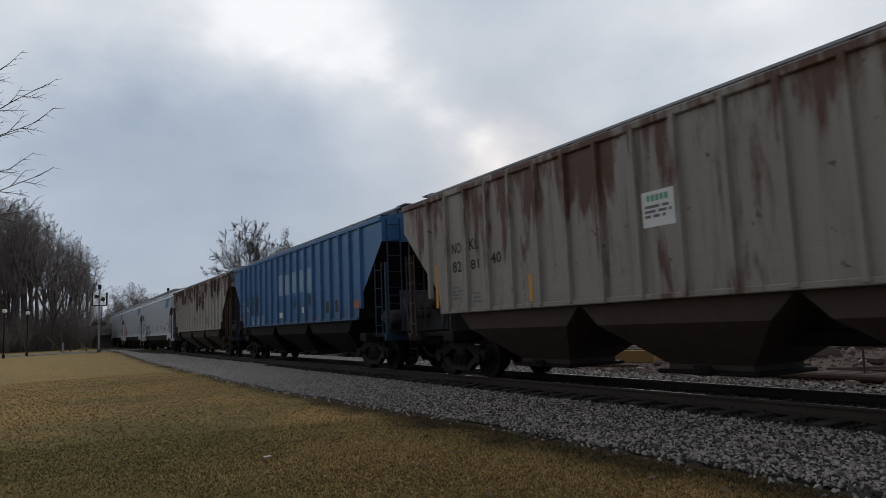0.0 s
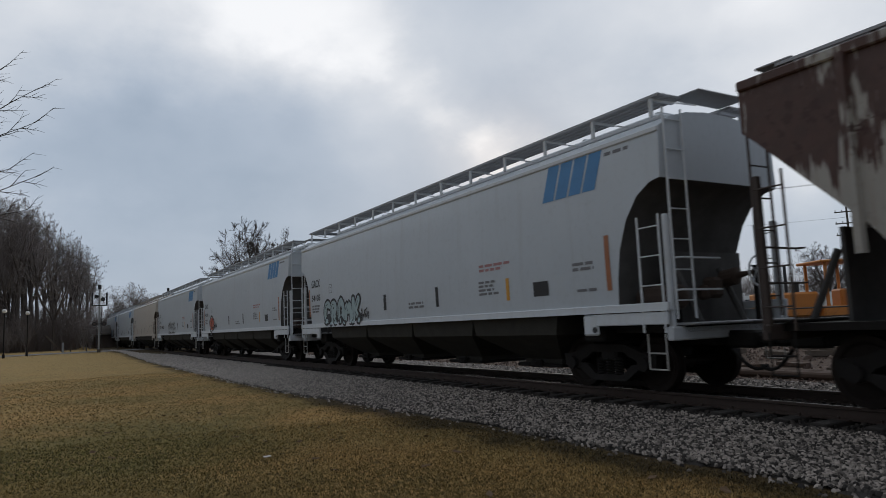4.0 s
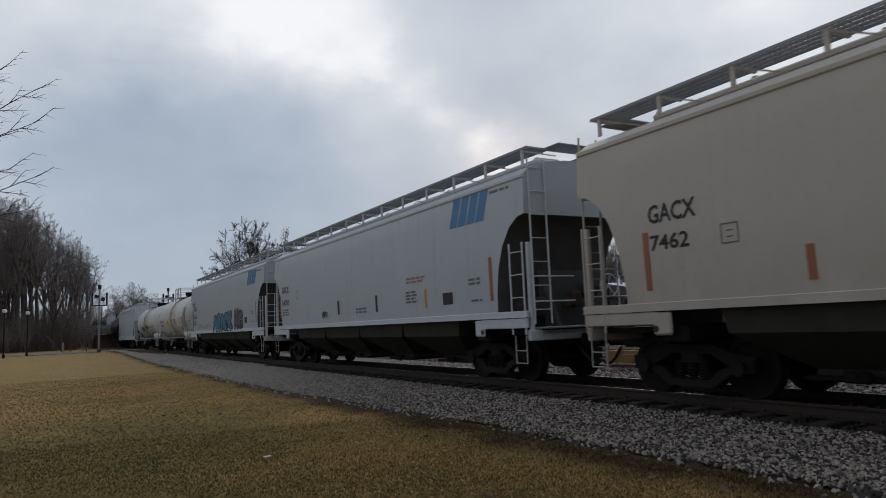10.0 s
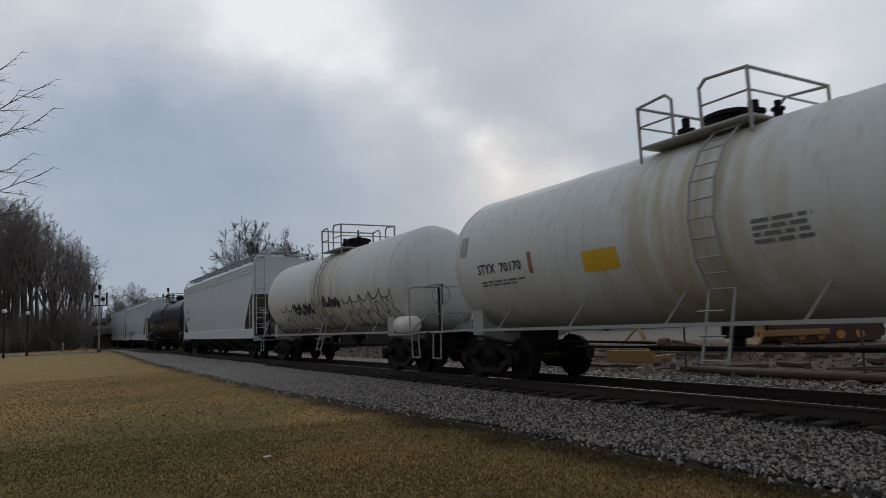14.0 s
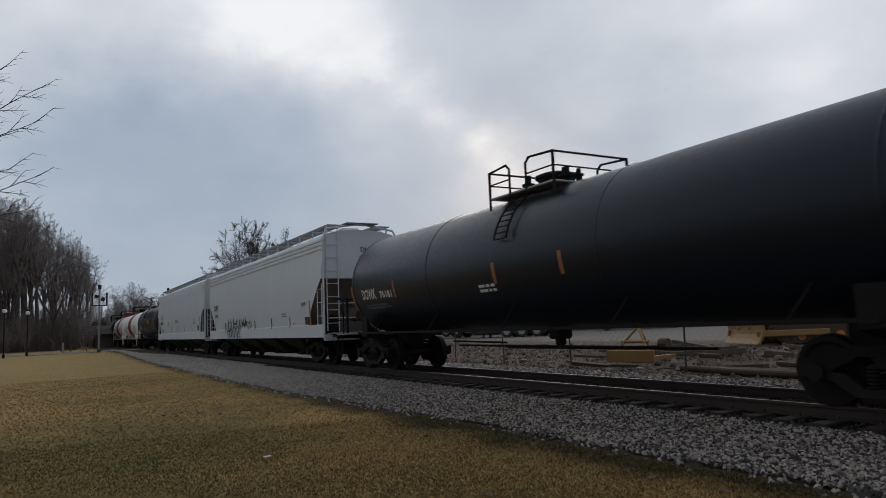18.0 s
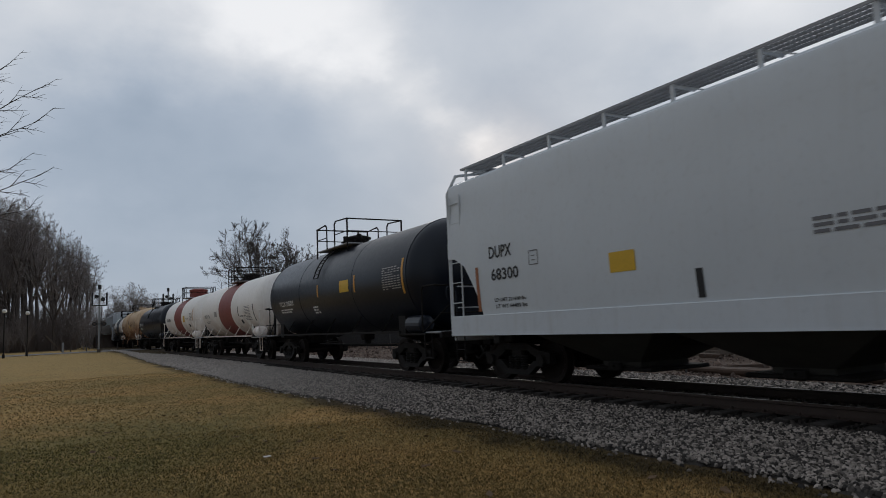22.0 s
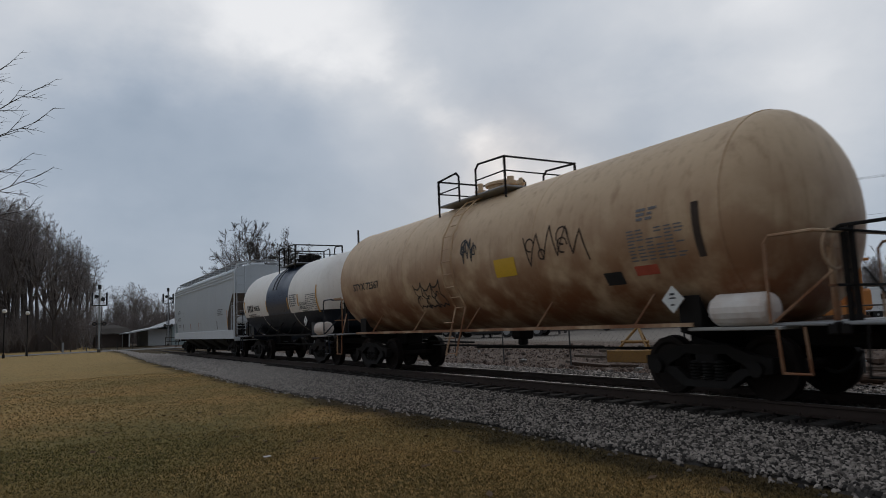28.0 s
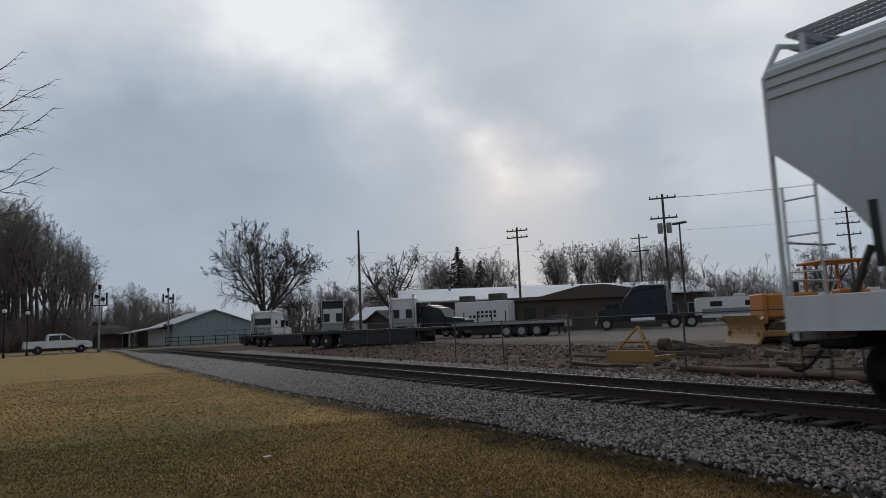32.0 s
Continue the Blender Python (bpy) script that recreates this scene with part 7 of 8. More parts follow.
def gable(name, at, length, width, wall_h, ridge_h, wall_mat, roof_mat, label, lean=0.0):
    """A metal shed with walls, an overhanging pitched roof, doors and ribs on its siding; its x axis is the ridge."""
    b = empty(name, at, label, "building")
    hw, hl = width / 2, length / 2
    bm = bmesh.new()
    extruded(bm, [(-hl, -hw, -0.3), (-hl, hw, -0.3), (-hl, hw, wall_h), (-hl, 0, ridge_h), (-hl, -hw, wall_h)], (length, 0, 0))
    part("wall", bm, wall_mat, b)
    slope = math.atan2(ridge_h - wall_h, hw)
    for s in (-1, 1):
        rf = bmesh.new()
        over = 0.45
        y1, z1 = s * (hw + over), wall_h - over * math.tan(slope)
        extruded(rf, [(-hl - over, 0, ridge_h + 0.02), (-hl - over, y1, z1 + 0.02), (-hl - over, y1, z1 + 0.14), (-hl - over, 0, ridge_h + 0.14)], (length + 2 * over, 0, 0))
        part("roof", rf, roof_mat, b)
    for k in range(int(width / 0.9)):
        y = -hw + 0.45 + k * 0.9
        top = ridge_h - abs(y) * math.tan(slope) - 0.1
        for s in (-1, 1):
            rb = boxes((s * (hl + 0.015), y, top / 2, 0.03, 0.05, top))
            part("siding_rib", rb, wall_mat, b)
    return b


# green-grey shed beyond the crossing, its gable towards the track, with a white lean-to
shed = gable("metal_shed", oriented(-112.9, 21.0, 0.0, 1.0), 20.0, 11.6, 2.7, 4.75, M_GREENWALL, M_GREYROOF, "grey-green metal shed with a pale pitched roof")
le = boxes((3.5, -7.3, 1.15, 12.0, 3.0, 2.3))
part("lean_to", le, M_WHITEWALL, shed)
part("lean_to_roof", extruded(bmesh.new(), [(-4.5, -5.6, 2.75), (-4.5, -11.8, 1.75), (-4.5, -11.8, 1.90), (-4.5, -5.6, 2.90)], (16.0, 0, 0)), M_GREYROOF, shed)
part("lean_to_post", boxes((11.2, -11.4, 0.85, 0.14, 0.14, 1.8)), M_WHITEWALL, shed)
part("lean_to_post", boxes((3.2, -11.4, 0.85, 0.14, 0.14, 1.8)), M_WHITEWALL, shed)

# gazebo-like dark shelter left of the shed
hut = empty("shelter", pose(-112, 8.3, 0), "dark low-roofed wooden shelter beyond the road", "shelter")
part("wall", boxes((0, 0, 0.9, 4.4, 4.4, 1.9)), M_BROWNWALL, hut)
part("roof", loft(bmesh.new(), [[(-2.9, -2.9, 1.95), (2.9, -2.9, 1.95), (2.9, 2.9, 1.95), (-2.9, 2.9, 1.95)], [(-2.0, -2.0, 2.7), (2.0, -2.0, 2.7), (2.0, 2.0, 2.7), (-2.0, 2.0, 2.7)], [(-0.4, -0.4, 3.25), (0.4, -0.4, 3.25), (0.4, 0.4, 3.25), (-0.4, 0.4, 3.25)]]), M_POLE, hut)

# long white-roofed building
hall = empty("long_building", oriented(-70.5, 57.0, 0.2, 64.5), "long low building with a white metal roof", "building")
part("wall", boxes((0, -1.0, 1.75, 38.0, 11.0, 3.7)), M_BROWNWALL, hall)
for s in (-1, 1):
    part("roof", extruded(bmesh.new(), [(-19.6, -1.0, 5.45), (-19.6, -1.0 + s * 6.4, 3.75), (-19.6, -1.0 + s * 6.4, 3.9), (-19.6, -1.0, 5.6)], (39.2, 0, 0)), M_WHITEROOF, hall)
for s in (-1, 1):
    part("gable_end", extruded(bmesh.new(), [(s * 18.9, -6.4, 3.6), (s * 18.9, 4.4, 3.6), (s * 18.9, -1.0, 5.40)], (s * 0.1, 0, 0)), M_BROWNWALL, hall)
for x in (-13, -4.5, 3.0, 9.5, 16):
    part("roof_vent", rod(bmesh.new(), (x, -2.0, 5.0), (x, -2.0, 5.9), 0.16, 8), M_STEELG, hall)
for x in (-15, -9, 14, 17):
    w = part("window", boxes((x, -6.53, 1.9, 1.6, 0.06, 1.2)), M_DARKGLASS, hall)
    part("window_frame", boxes((x, -6.55, 2.54, 1.76, 0.09, 0.08), (x, -6.55, 1.26, 1.76, 0.09, 0.08), (x - 0.84, -6.55, 1.9, 0.08, 0.09, 1.2), (x + 0.84, -6.55, 1.9, 0.08, 0.09, 1.2)), M_WHITEWALL, w)

# brown office wing with a shallow gable
wing = empty("office_wing", oriented(-54.0, 46.0, 0.15, 48.0), "dark brown office wing with a shallow gable", "building")
part("wall", boxes((0, 0, 1.55, 18.0, 7.0, 3.3)), M_BROWNWALL, wing)
part("roof", extruded(bmesh.new(), [(-9.6, -4.0, 3.35), (-2.2, -4.0, 3.45), (1.8, -4.0, 4.35), (4.0, -4.0, 4.35), (9.6, -4.0, 3.3), (9.6, -4.0, 3.05), (-9.6, -4.0, 3.1)], (0, 8.0, 0)), M_BROWNWALL, wing)
for x in (-7.0, -5.2, -3.4, -1.4, 4.5):
    w = part("window", boxes((x, -3.53, 1.7, 1.2, 0.06, 1.3)), M_DARKGLASS, wing)
    part("window_frame", boxes((x, -3.56, 2.38, 1.3, 0.08, 0.07), (x, -3.56, 1.02, 1.3, 0.08, 0.07), (x, -3.56, 1.7, 0.06, 0.08, 1.3)), M_POLE, w)
part("door", boxes((1.4, -3.53, 1.0, 1.0, 0.06, 2.1)), M_POLE, wing)

# small house between the lorries and the hall
cot = gable("small_house", oriented(-88, 42.5, 0.1, 28.0), 8.0, 6.5, 2.4, 4.0, M_WHITEWALL, M_WHITEROOF, "small white house with a snowy pale roof")
cot2 = gable("garden_shed", oriented(-70.0, 33.5, 0.0, 118.0), 3.4, 3.2, 2.0, 3.0, M_POLE, M_POLE, "small dark gabled shed between the lorries")

# ---- lorries and trailers ----


def lorry_wheel(parent, x, y, r=0.52, hub=None):
    w = part("wheel", turned(bmesh.new(), [(0, r * 0.55), (0, r * 0.92), (0.05, r), (0.22, r), (0.27, r * 0.92), (0.27, r * 0.55)], (x, y - 0.135, r), (x, y + 1, r), 22), M_TYRE, parent)
    part("rim", turned(bmesh.new(), [(0, 0.04), (0.0, r * 0.25), (0.05, r * 0.30), (0.02, r * 0.57), (0.29, r * 0.57), (0.29, 0.04)], (x, y - 0.15, r), (x, y + 1, r), 16), hub or M_ALU, w)
    return w


def semi_tractor(at, paint_m, roof_m, label, sleeper=2.0, nose=1.9, tall=3.7, back=None):
    """A road tractor; x is forward."""
    t = empty("semi_tractor", at, label, "lorry", "lorries parked in the yard")
    cab_x = 1.2
    cab = loft(bmesh.new(), [[(x, y, z) for x, z in ((cab_x - 1.9 - sleeper, 1.05), (cab_x, 1.05), (cab_x, 1.75), (cab_x - 0.45, 2.75), (cab_x - 1.2, tall - 0.15), (cab_x - 1.9, tall), (cab_x - 1.9 - sleeper, tall))] for y in (-1.15, 1.15)])
    bmesh.ops.bevel(cab, geom=list(cab.edges), offset=0.16, segments=3, affect="EDGES", profile=0.5)
    part("cab", cab, paint_m, t)
    fair = loft(bmesh.new(), [[(x, y, z) for x, z in ((cab_x - 1.95 - sleeper, tall - 0.25), (cab_x - 0.9, tall - 0.65), (cab_x - 1.1, tall - 0.05), (cab_x - 1.9, tall + 0.08), (cab_x - 1.95 - sleeper, tall + 0.08))] for y in (-1.19, 1.19)])
    bmesh.ops.bevel(fair, geom=list(fair.edges), offset=0.20, segments=3, affect="EDGES", profile=0.5)
    part("roof_fairing", fair, roof_m, t)
    part("bonnet", loft(bmesh.new(), [[(x, y, z) for x, z in ((cab_x, 0.85), (cab_x + nose, 0.80), (cab_x + nose, 1.55), (cab_x + nose - 0.2, 1.72), (cab_x, 1.95))] for y in (-0.95, 0.95)]), paint_m, t)
    part("grille", boxes((cab_x + nose + 0.03, 0, 1.2, 0.06, 1.1, 0.75)), M_CHROME, t)
    part("bumper", boxes((cab_x + nose + 0.12, 0, 0.62, 0.22, 2.3, 0.34, 0.05)), M_CHROME, t)
    part("windscreen", loft(bmesh.new(), [[(cab_x + 0.02, -1.02, 1.85), (cab_x - 0.42, -1.02, 2.72), (cab_x - 0.42, 1.02, 2.72), (cab_x + 0.02, 1.02, 1.85)], [(cab_x + 0.05, -1.02, 1.86), (cab_x - 0.39, -1.02, 2.73), (cab_x - 0.39, 1.02, 2.73), (cab_x + 0.05, 1.02, 1.86)]]), M_DARKGLASS, t)
    for s in (-1, 1):
        part("side_window", boxes((cab_x - 0.95, s * 1.16, 2.22, 0.95, 0.03, 0.75)), M_DARKGLASS, t)
        if sleeper > 1:
            part("sleeper_window", boxes((cab_x - 2.6, s * 1.16, 2.35, 0.45, 0.03, 0.4)), M_DARKGLASS, t)
        part("fuel_tank", rod(bmesh.new(), (cab_x - 2.9, s * 0.98, 0.78), (cab_x - 0.9, s * 0.98, 0.78), 0.30, 14), M_CHROME, t)
        part("mudguard", loft(bmesh.new(), [[(cab_x + nose - 0.75 + 0.72 * math.cos(a), s * 0.70 + d, 0.55 + 0.72 * math.sin(a)) for a in [radians(k) for k in range(0, 181, 20)]] + [(cab_x + nose - 0.75 + 0.64 * math.cos(a), s * 0.70 + d, 0.55 + 0.64 * math.sin(a)) for a in [radians(k) for k in range(180, -1, -20)]] for d in (-0.1, 0.48 * s)]), paint_m, t)
        part("exhaust_stack", rod(bmesh.new(), (cab_x - 2.1 - sleeper, s * 1.0, 1.1), (cab_x - 2.1 - sleeper, s * 1.0, tall + 0.35), 0.08, 8), M_CHROME, t)
        part("mirror", boxes((cab_x - 0.25, s * 1.38, 2.2, 0.08, 0.22, 0.62, 0.02), (cab_x - 0.25, s * 1.22, 2.45, 0.03, 0.2, 0.03)), M_LORRYK, t)
        lorry_wheel(t, cab_x + nose - 0.75, s * 1.0)
        for x in (cab_x - 2.5 - sleeper, cab_x - 3.85 - sleeper):
            lorry_wheel(t, x, s * 0.95)
    xb = cab_x - 1.95 - sleeper
    if back:
        part("rear_panel", boxes((xb - 0.012, 0, 2.3, 0.03, 1.7, 1.7, 0.01)), back, t)
    if sleeper < 1.45:
        part("rear_window", boxes((xb - 0.035, 0, 2.45, 0.03, 1.75, 0.66)), M_DARKGLASS, t)
    else:
        for y in (-0.55, 0.55):
            part("rear_window", boxes((xb - 0.035, y, 2.35, 0.03, 0.52, 0.75)), M_DARKGLASS, t)
    for s in (-1, 1):
        part("side_extender", boxes((xb - 0.22, s * 1.14, 2.35, 0.44, 0.03, 1.9)), M_STEELG if paint_m == M_LORRYB else paint_m, t)
    part("rear_rack", boxes((xb - 0.06, 0, 1.55, 0.08, 1.9, 0.7, 0.02)), M_ALU, t)
    part("frame_rail", boxes((cab_x - 1.5 - sleeper / 2, -0.42, 0.85, 6.4 + sleeper, 0.09, 0.28), (cab_x - 1.5 - sleeper / 2, 0.42, 0.85, 6.4 + sleeper, 0.09, 0.28), (cab_x - 4.75 - sleeper, 0, 0.85, 0.10, 0.9, 0.28)), M_LORRYK, t)
    for s in (-1, 1):
        part("mud_flap", boxes((cab_x - 4.6 - sleeper, s * 0.95, 0.62, 0.03, 0.62, 0.78)), M_LORRYK, t)
        part("quarter_fender", boxes((cab_x - 3.2 - sleeper, s * 0.95, 1.10, 2.5, 0.62, 0.06, 0.02)), M_LORRYK, t)
        part("tool_box", boxes((cab_x - 1.45 - sleeper / 2, s * 1.0, 0.85, 0.7, 0.30, 0.5, 0.04)), M_LORRYK, t)
    part("fifth_wheel", boxes((cab_x - 3.1 - sleeper, 0, 1.18, 1.0, 0.9, 0.12, 0.03)), M_GRIME, t)
    return t


def flat_trailer(at, length, label, axles=2, deck_z=1.25, deck_mat=None, hub=None, first=1.2, skirt=False):
    rave = M_LORRYK if skirt else M_ALU
    t = empty("flatbed_trailer", at, label, "trailer", "trailers parked in the yard")
    part("deck", boxes((0, 0, deck_z, length, 2.5, 0.14, 0.02)), deck_mat or M_TIMBER, t)
    part("side_rave", boxes((0, -1.24, deck_z - 0.06, length, 0.06, 0.22, 0.01)), rave, t)
    part("side_rave", boxes((0, 1.24, deck_z - 0.06, length, 0.06, 0.22, 0.01)), rave, t)
    for y in (-0.5, 0.5):
        part("frame_beam", boxes((0, y, deck_z - 0.30, length * 0.94, 0.14, 0.42)), M_LORRYK, t)
    for k in range(axles):
        for s in (-1, 1):
            lorry_wheel(t, -length / 2 + first + 1.25 * k, s * 1.05, 0.50, hub)
    if skirt:
        for s in (-1, 1):
            part("side_skirt", boxes((length * 0.10, s * 1.20, deck_z / 2 + 0.02, length * 0.56, 0.04, deck_z - 0.36, 0.01)), M_LORRYK, t)
    part("landing_leg", boxes((length / 2 - 2.6, -0.8, deck_z / 2 - 0.05, 0.14, 0.14, deck_z - 0.1), (length / 2 - 2.6, -0.8, 0.04, 0.3, 0.3, 0.06)), M_LORRYK, t)
    part("landing_leg", boxes((length / 2 - 2.6, 0.8, deck_z / 2 - 0.05, 0.14, 0.14, deck_z - 0.1), (length / 2 - 2.6, 0.8, 0.04, 0.3, 0.3, 0.06)), M_LORRYK, t)
    part("spare_rack", boxes((length * 0.12, 0, deck_z - 0.62, length * 0.42, 2.2, 0.50, 0.04)), M_LORRYK, t)
    for s in (-1, 1):
        part("mud_flap", boxes((-length / 2 + 0.45, s * 0.98, 0.55, 0.03, 0.6, 0.8)), M_LORRYK, t)
    part("tail_board", boxes((-length / 2 - 0.04, 0, deck_z - 0.25, 0.08, 2.4, 0.5, 0.02)), M_ALU, t)
    return t


semi_tractor(oriented(-43.3, 44.6, 0.16, 225), M_LORRYB, M_LORRYB, "dark blue sleeper tractor with chrome tank")
semi_tractor(oriented(-56.0, 28.6, 0.0, 148), M_LORRYW, M_LORRYW, "white sleeper tractor seen from behind")
semi_tractor(oriented(-60.5, 23.3, -0.05, 158), M_LORRYK, M_LORRYK, "black sleeper tractor with a white rear panel", 1.5, 2.0, 3.85, M_LORRYW)
semi_tractor(oriented(-73.5, 21.2, -0.1, 140), M_LORRYW, M_LORRYW, "white day-cab tractor with a light roof", 1.4, 2.0, 3.5)
semi_tractor(oriented(-53.4, 30.6, 0.0, 32), M_LORRYK, M_LORRYK, "black day-cab tractor beside the box lorry", 0.5, 1.9, 3.0)
flat_trailer(oriented(-45.5, 20.6, -0.08, 27), 12.0, "empty black flatbed trailer beside the fence", 2, 1.15, M_LORRYK, None, 1.2, True)
flat_trailer(oriented(-59.5, 19.4, -0.12, 12), 12.5, "low black flatbed trailer beside the fence", 2, 1.05, M_LORRYK, None, 1.2, True)
dump = flat_trailer(oriented(-45.4, 32.8, 0.02, 216), 9.4, "three-axle low trailer with white wheels", 3, 1.2, M_LORRYK, M_ALU, 2.2)
for k in range(7):
    part("stake", boxes((-3.6 + k * 1.2, 1.2, 1.70, 0.08, 0.06, 0.9)), M_LORRYK, dump)
part("load_stack", boxes((-3.9, -0.5, 1.45, 1.2, 1.0, 0.4, 0.03), (-3.9, 0.5, 1.45, 1.2, 0.9, 0.3, 0.03)), M_TIMBER, dump)
# white box lorry with a lettered side that cannot be read
boxl = empty("box_lorry", oriented(-56.8, 36.6, 0.05, 217), "white box-bodied lorry with black lettering", "lorry", "lorries parked in the yard")
part("box_body", boxes((-1.2, 0, 2.1, 5.4, 2.4, 2.4, 0.04)), M_LORRYW, boxl)
part("cab", loft(bmesh.new(), [[(x, y, z) for x, z in ((1.6, 0.7), (3.6, 0.7), (3.6, 1.5), (3.1, 2.5), (1.6, 2.6))] for y in (-1.1, 1.1)]), M_LORRYW, boxl)
for row, n in ((2.25, 5), (1.85, 7)):
    for k in range(n):
        part("lettering", boxes((-2.6 + k * 0.42, 1.215, row, 0.26, 0.012, 0.24)), M_INK, boxl)
part("chassis", boxes((-0.6, 0, 0.72, 8.0, 0.9, 0.26)), M_LORRYK, boxl)
for x in (2.6, -2.6):
    for s in (-1, 1):
        lorry_wheel(boxl, x, s * 1.0, 0.48)
part("roof_unit", boxes((0.6, 0, 3.62, 1.2, 1.5, 0.6, 0.06)), M_POLE, boxl)
part("roof_unit", boxes((-2.6, 0, 3.66, 1.5, 1.5, 0.7, 0.06)), M_POLE, boxl)

# ---- caravans ----


def caravan(at, length, label, slab):
    c = empty("caravan", at, label, "caravan", "caravans at the yard's end")
    prof = [(-length / 2, 0.65), (length / 2 - 0.9, 0.65), (length / 2, 1.2), (length / 2 - 0.1, 1.95), (length / 2 - 0.8, 2.42), (-length / 2 + 0.2, 2.46), (-length / 2, 2.3)]
    part("body", loft(bmesh.new(), [[(x, y, z) for x, z in prof] for y in (-1.2, 1.2)]), M_LORRYW, c)
    part("side_stripe", boxes((-0.2, -1.215, 1.2, length - 1.4, 0.02, 0.5)), slab, c)
    for x in (-length * 0.3, 0.3, length * 0.28):
        part("window", boxes((x, -1.215, 1.85, 1.0, 0.03, 0.45)), M_DARKGLASS, c)
    part("door", boxes((length * 0.15, -1.215, 1.50, 0.7, 0.03, 1.55)), M_WHITEWALL, c)
    for x in (-0.9, 0.1):
        lorry_wheel(c, x - 0.6, -1.0, 0.36)
        lorry_wheel(c, x - 0.6, 1.0, 0.36)
    part("roof_unit", boxes((-0.5, 0, 2.56, 0.9, 0.7, 0.26, 0.06)), M_WHITEWALL, c)
    return c


caravan(oriented(-38.6, 53.6, 0.24, 42), 8.5, "white caravan with a grey side panel", M_STEELG)
caravan(oriented(-35.5, 58.5, 0.24, 40), 9.5, "white caravan with a plain pale side", M_PATCH)
caravan(oriented(-31.0, 61.0, 0.24, 35), 9.5, "white caravan beside the trees", M_LORRYW)

# ---- bulldozer and the plant round it ----
dz = empty("bulldozer", oriented(-15.5, 25.3, 0.0, 238), "orange crawler bulldozer with a yellow blade", "bulldozer")
for s in (-1, 1):
    tr = bmesh.new()
    outl = [(-1.7, 0.08), (1.6, 0.08), (1.95, 0.35), (1.85, 0.75), (1.5, 0.92), (-1.4, 0.95), (-1.9, 0.75), (-2.0, 0.35)]
    extruded(tr, [(x, s * 0.95 - 0.28, z) for x, z in outl], (0, 0.56, 0))
    trk = part("crawler_track", tr, M_TRACKST, dz)
    sh = MESHES.get("shoe") or boxes((0, 0, 0, 0.20, 0.60, 0.05), (0, 0, 0.04, 0.04, 0.60, 0.07))
    if not isinstance(sh, bpy.types.Mesh):
        me = bpy.data.meshes.new("track_shoe")
        sh.to_mesh(me)
        sh.free()
        me.materials.append(M_TRACKST)
        MESHES["shoe"] = sh = me
    ring = outl + outl[:1]
    for (xa, za), (xb, zb) in zip(ring, ring[1:]):
        d = math.hypot(xb - xa, zb - za)
        n = max(1, round(d / 0.22))
        for k in range(n):
            f = (k + 0.5) / n
            ob = part("track_shoe", sh, M_TRACKST, trk)
            ob.location = (xa + (xb - xa) * f, s * 0.95, za + (zb - za) * f)
            ob.rotation_euler = (0, -math.atan2(zb - za, xb - xa) + math.pi, 0)
    for x in (-1.1, -0.4, 0.3, 1.0):
        part("road_wheel", rod(bmesh.new(), (x, s * 1.24, 0.32), (x, s * 1.28, 0.32), 0.16, 12), M_DOZER, trk)
part("engine_hood", boxes((0.85, 0, 1.45, 2.0, 1.15, 0.95, 0.08)), M_DOZER, dz)
part("radiator_guard", boxes((1.92, 0, 1.35, 0.16, 1.2, 1.15, 0.04)), M_DOZER, dz)
part("operator_deck", boxes((-0.9, 0, 1.15, 1.5, 1.7, 0.45, 0.05), (-1.3, 0, 1.65, 0.5, 0.7, 0.7, 0.06)), M_DOZER, dz)
part("fuel_box", boxes((-1.75, 0, 1.55, 0.5, 1.5, 0.8, 0.08)), M_DOZER, dz)
for x, y in ((-0.35, -0.75), (-0.35, 0.75), (-1.6, -0.75), (-1.6, 0.75)):
    part("canopy_post", boxes((x, y, 2.15, 0.10, 0.10, 1.7, 0.01)), M_DOZER, dz)
part("canopy", boxes((-1.0, 0, 3.04, 1.8, 1.9, 0.10, 0.03)), M_DOZER, dz)
part("exhaust_pipe", rod(bmesh.new(), (0.9, 0.2, 1.9), (0.9, 0.2, 2.95), 0.06, 8), M_LORRYK, dz)
part("air_cleaner", rod(bmesh.new(), (0.35, -0.2, 1.9), (0.35, -0.2, 2.35), 0.13, 10), M_LORRYK, dz)
bl = bmesh.new()
arc = [(2.75 - 0.22 * math.sin(k / 6 * math.pi), 0.08 + 1.05 * k / 6) for k in range(7)]
loft(bl, [[(x, y, z) for x, z in arc] + [(x - 0.10, y, z) for x, z in arc[::-1]] for y in (-1.6, 1.6)])
part("blade", bl, M_YELLOWP, dz)
for s in (-1, 1):
    part("push_arm", boxes((1.35, s * 1.36, 0.45, 2.6, 0.12, 0.22, 0.02)), M_YELLOWP, dz)
    part("lift_cylinder", rod(bmesh.new(), (1.7, s * 0.5, 1.2), (2.6, s * 0.5, 0.6), 0.06, 8), M_CHROME, dz)

# yellow rake frame on the ground beside the fence
af = empty("blade_attachment", oriented(-16.4, 17.0, -0.22, 190), "worn yellow dozer blade with a welded A-frame", "machine part")
part("plate", boxes((0, 0.5, 0.20, 1.8, 0.09, 0.40, 0.02)), M_YELLOWP, af)
for x in (-0.85, 0.85):
    part("brace", rod(bmesh.new(), (x * 0.8, 0.45, 0.25), (0.1, -0.2, 1.15), 0.045, 6), M_YELLOWP, af)
part("brace", rod(bmesh.new(), (0.0, -0.9, 0.1), (0.1, -0.2, 1.15), 0.045, 6), M_YELLOWP, af)
part("crossbar", rod(bmesh.new(), (-0.5, 0.15, 0.66), (0.55, 0.15, 0.66), 0.05, 6), M_YELLOWP, af)
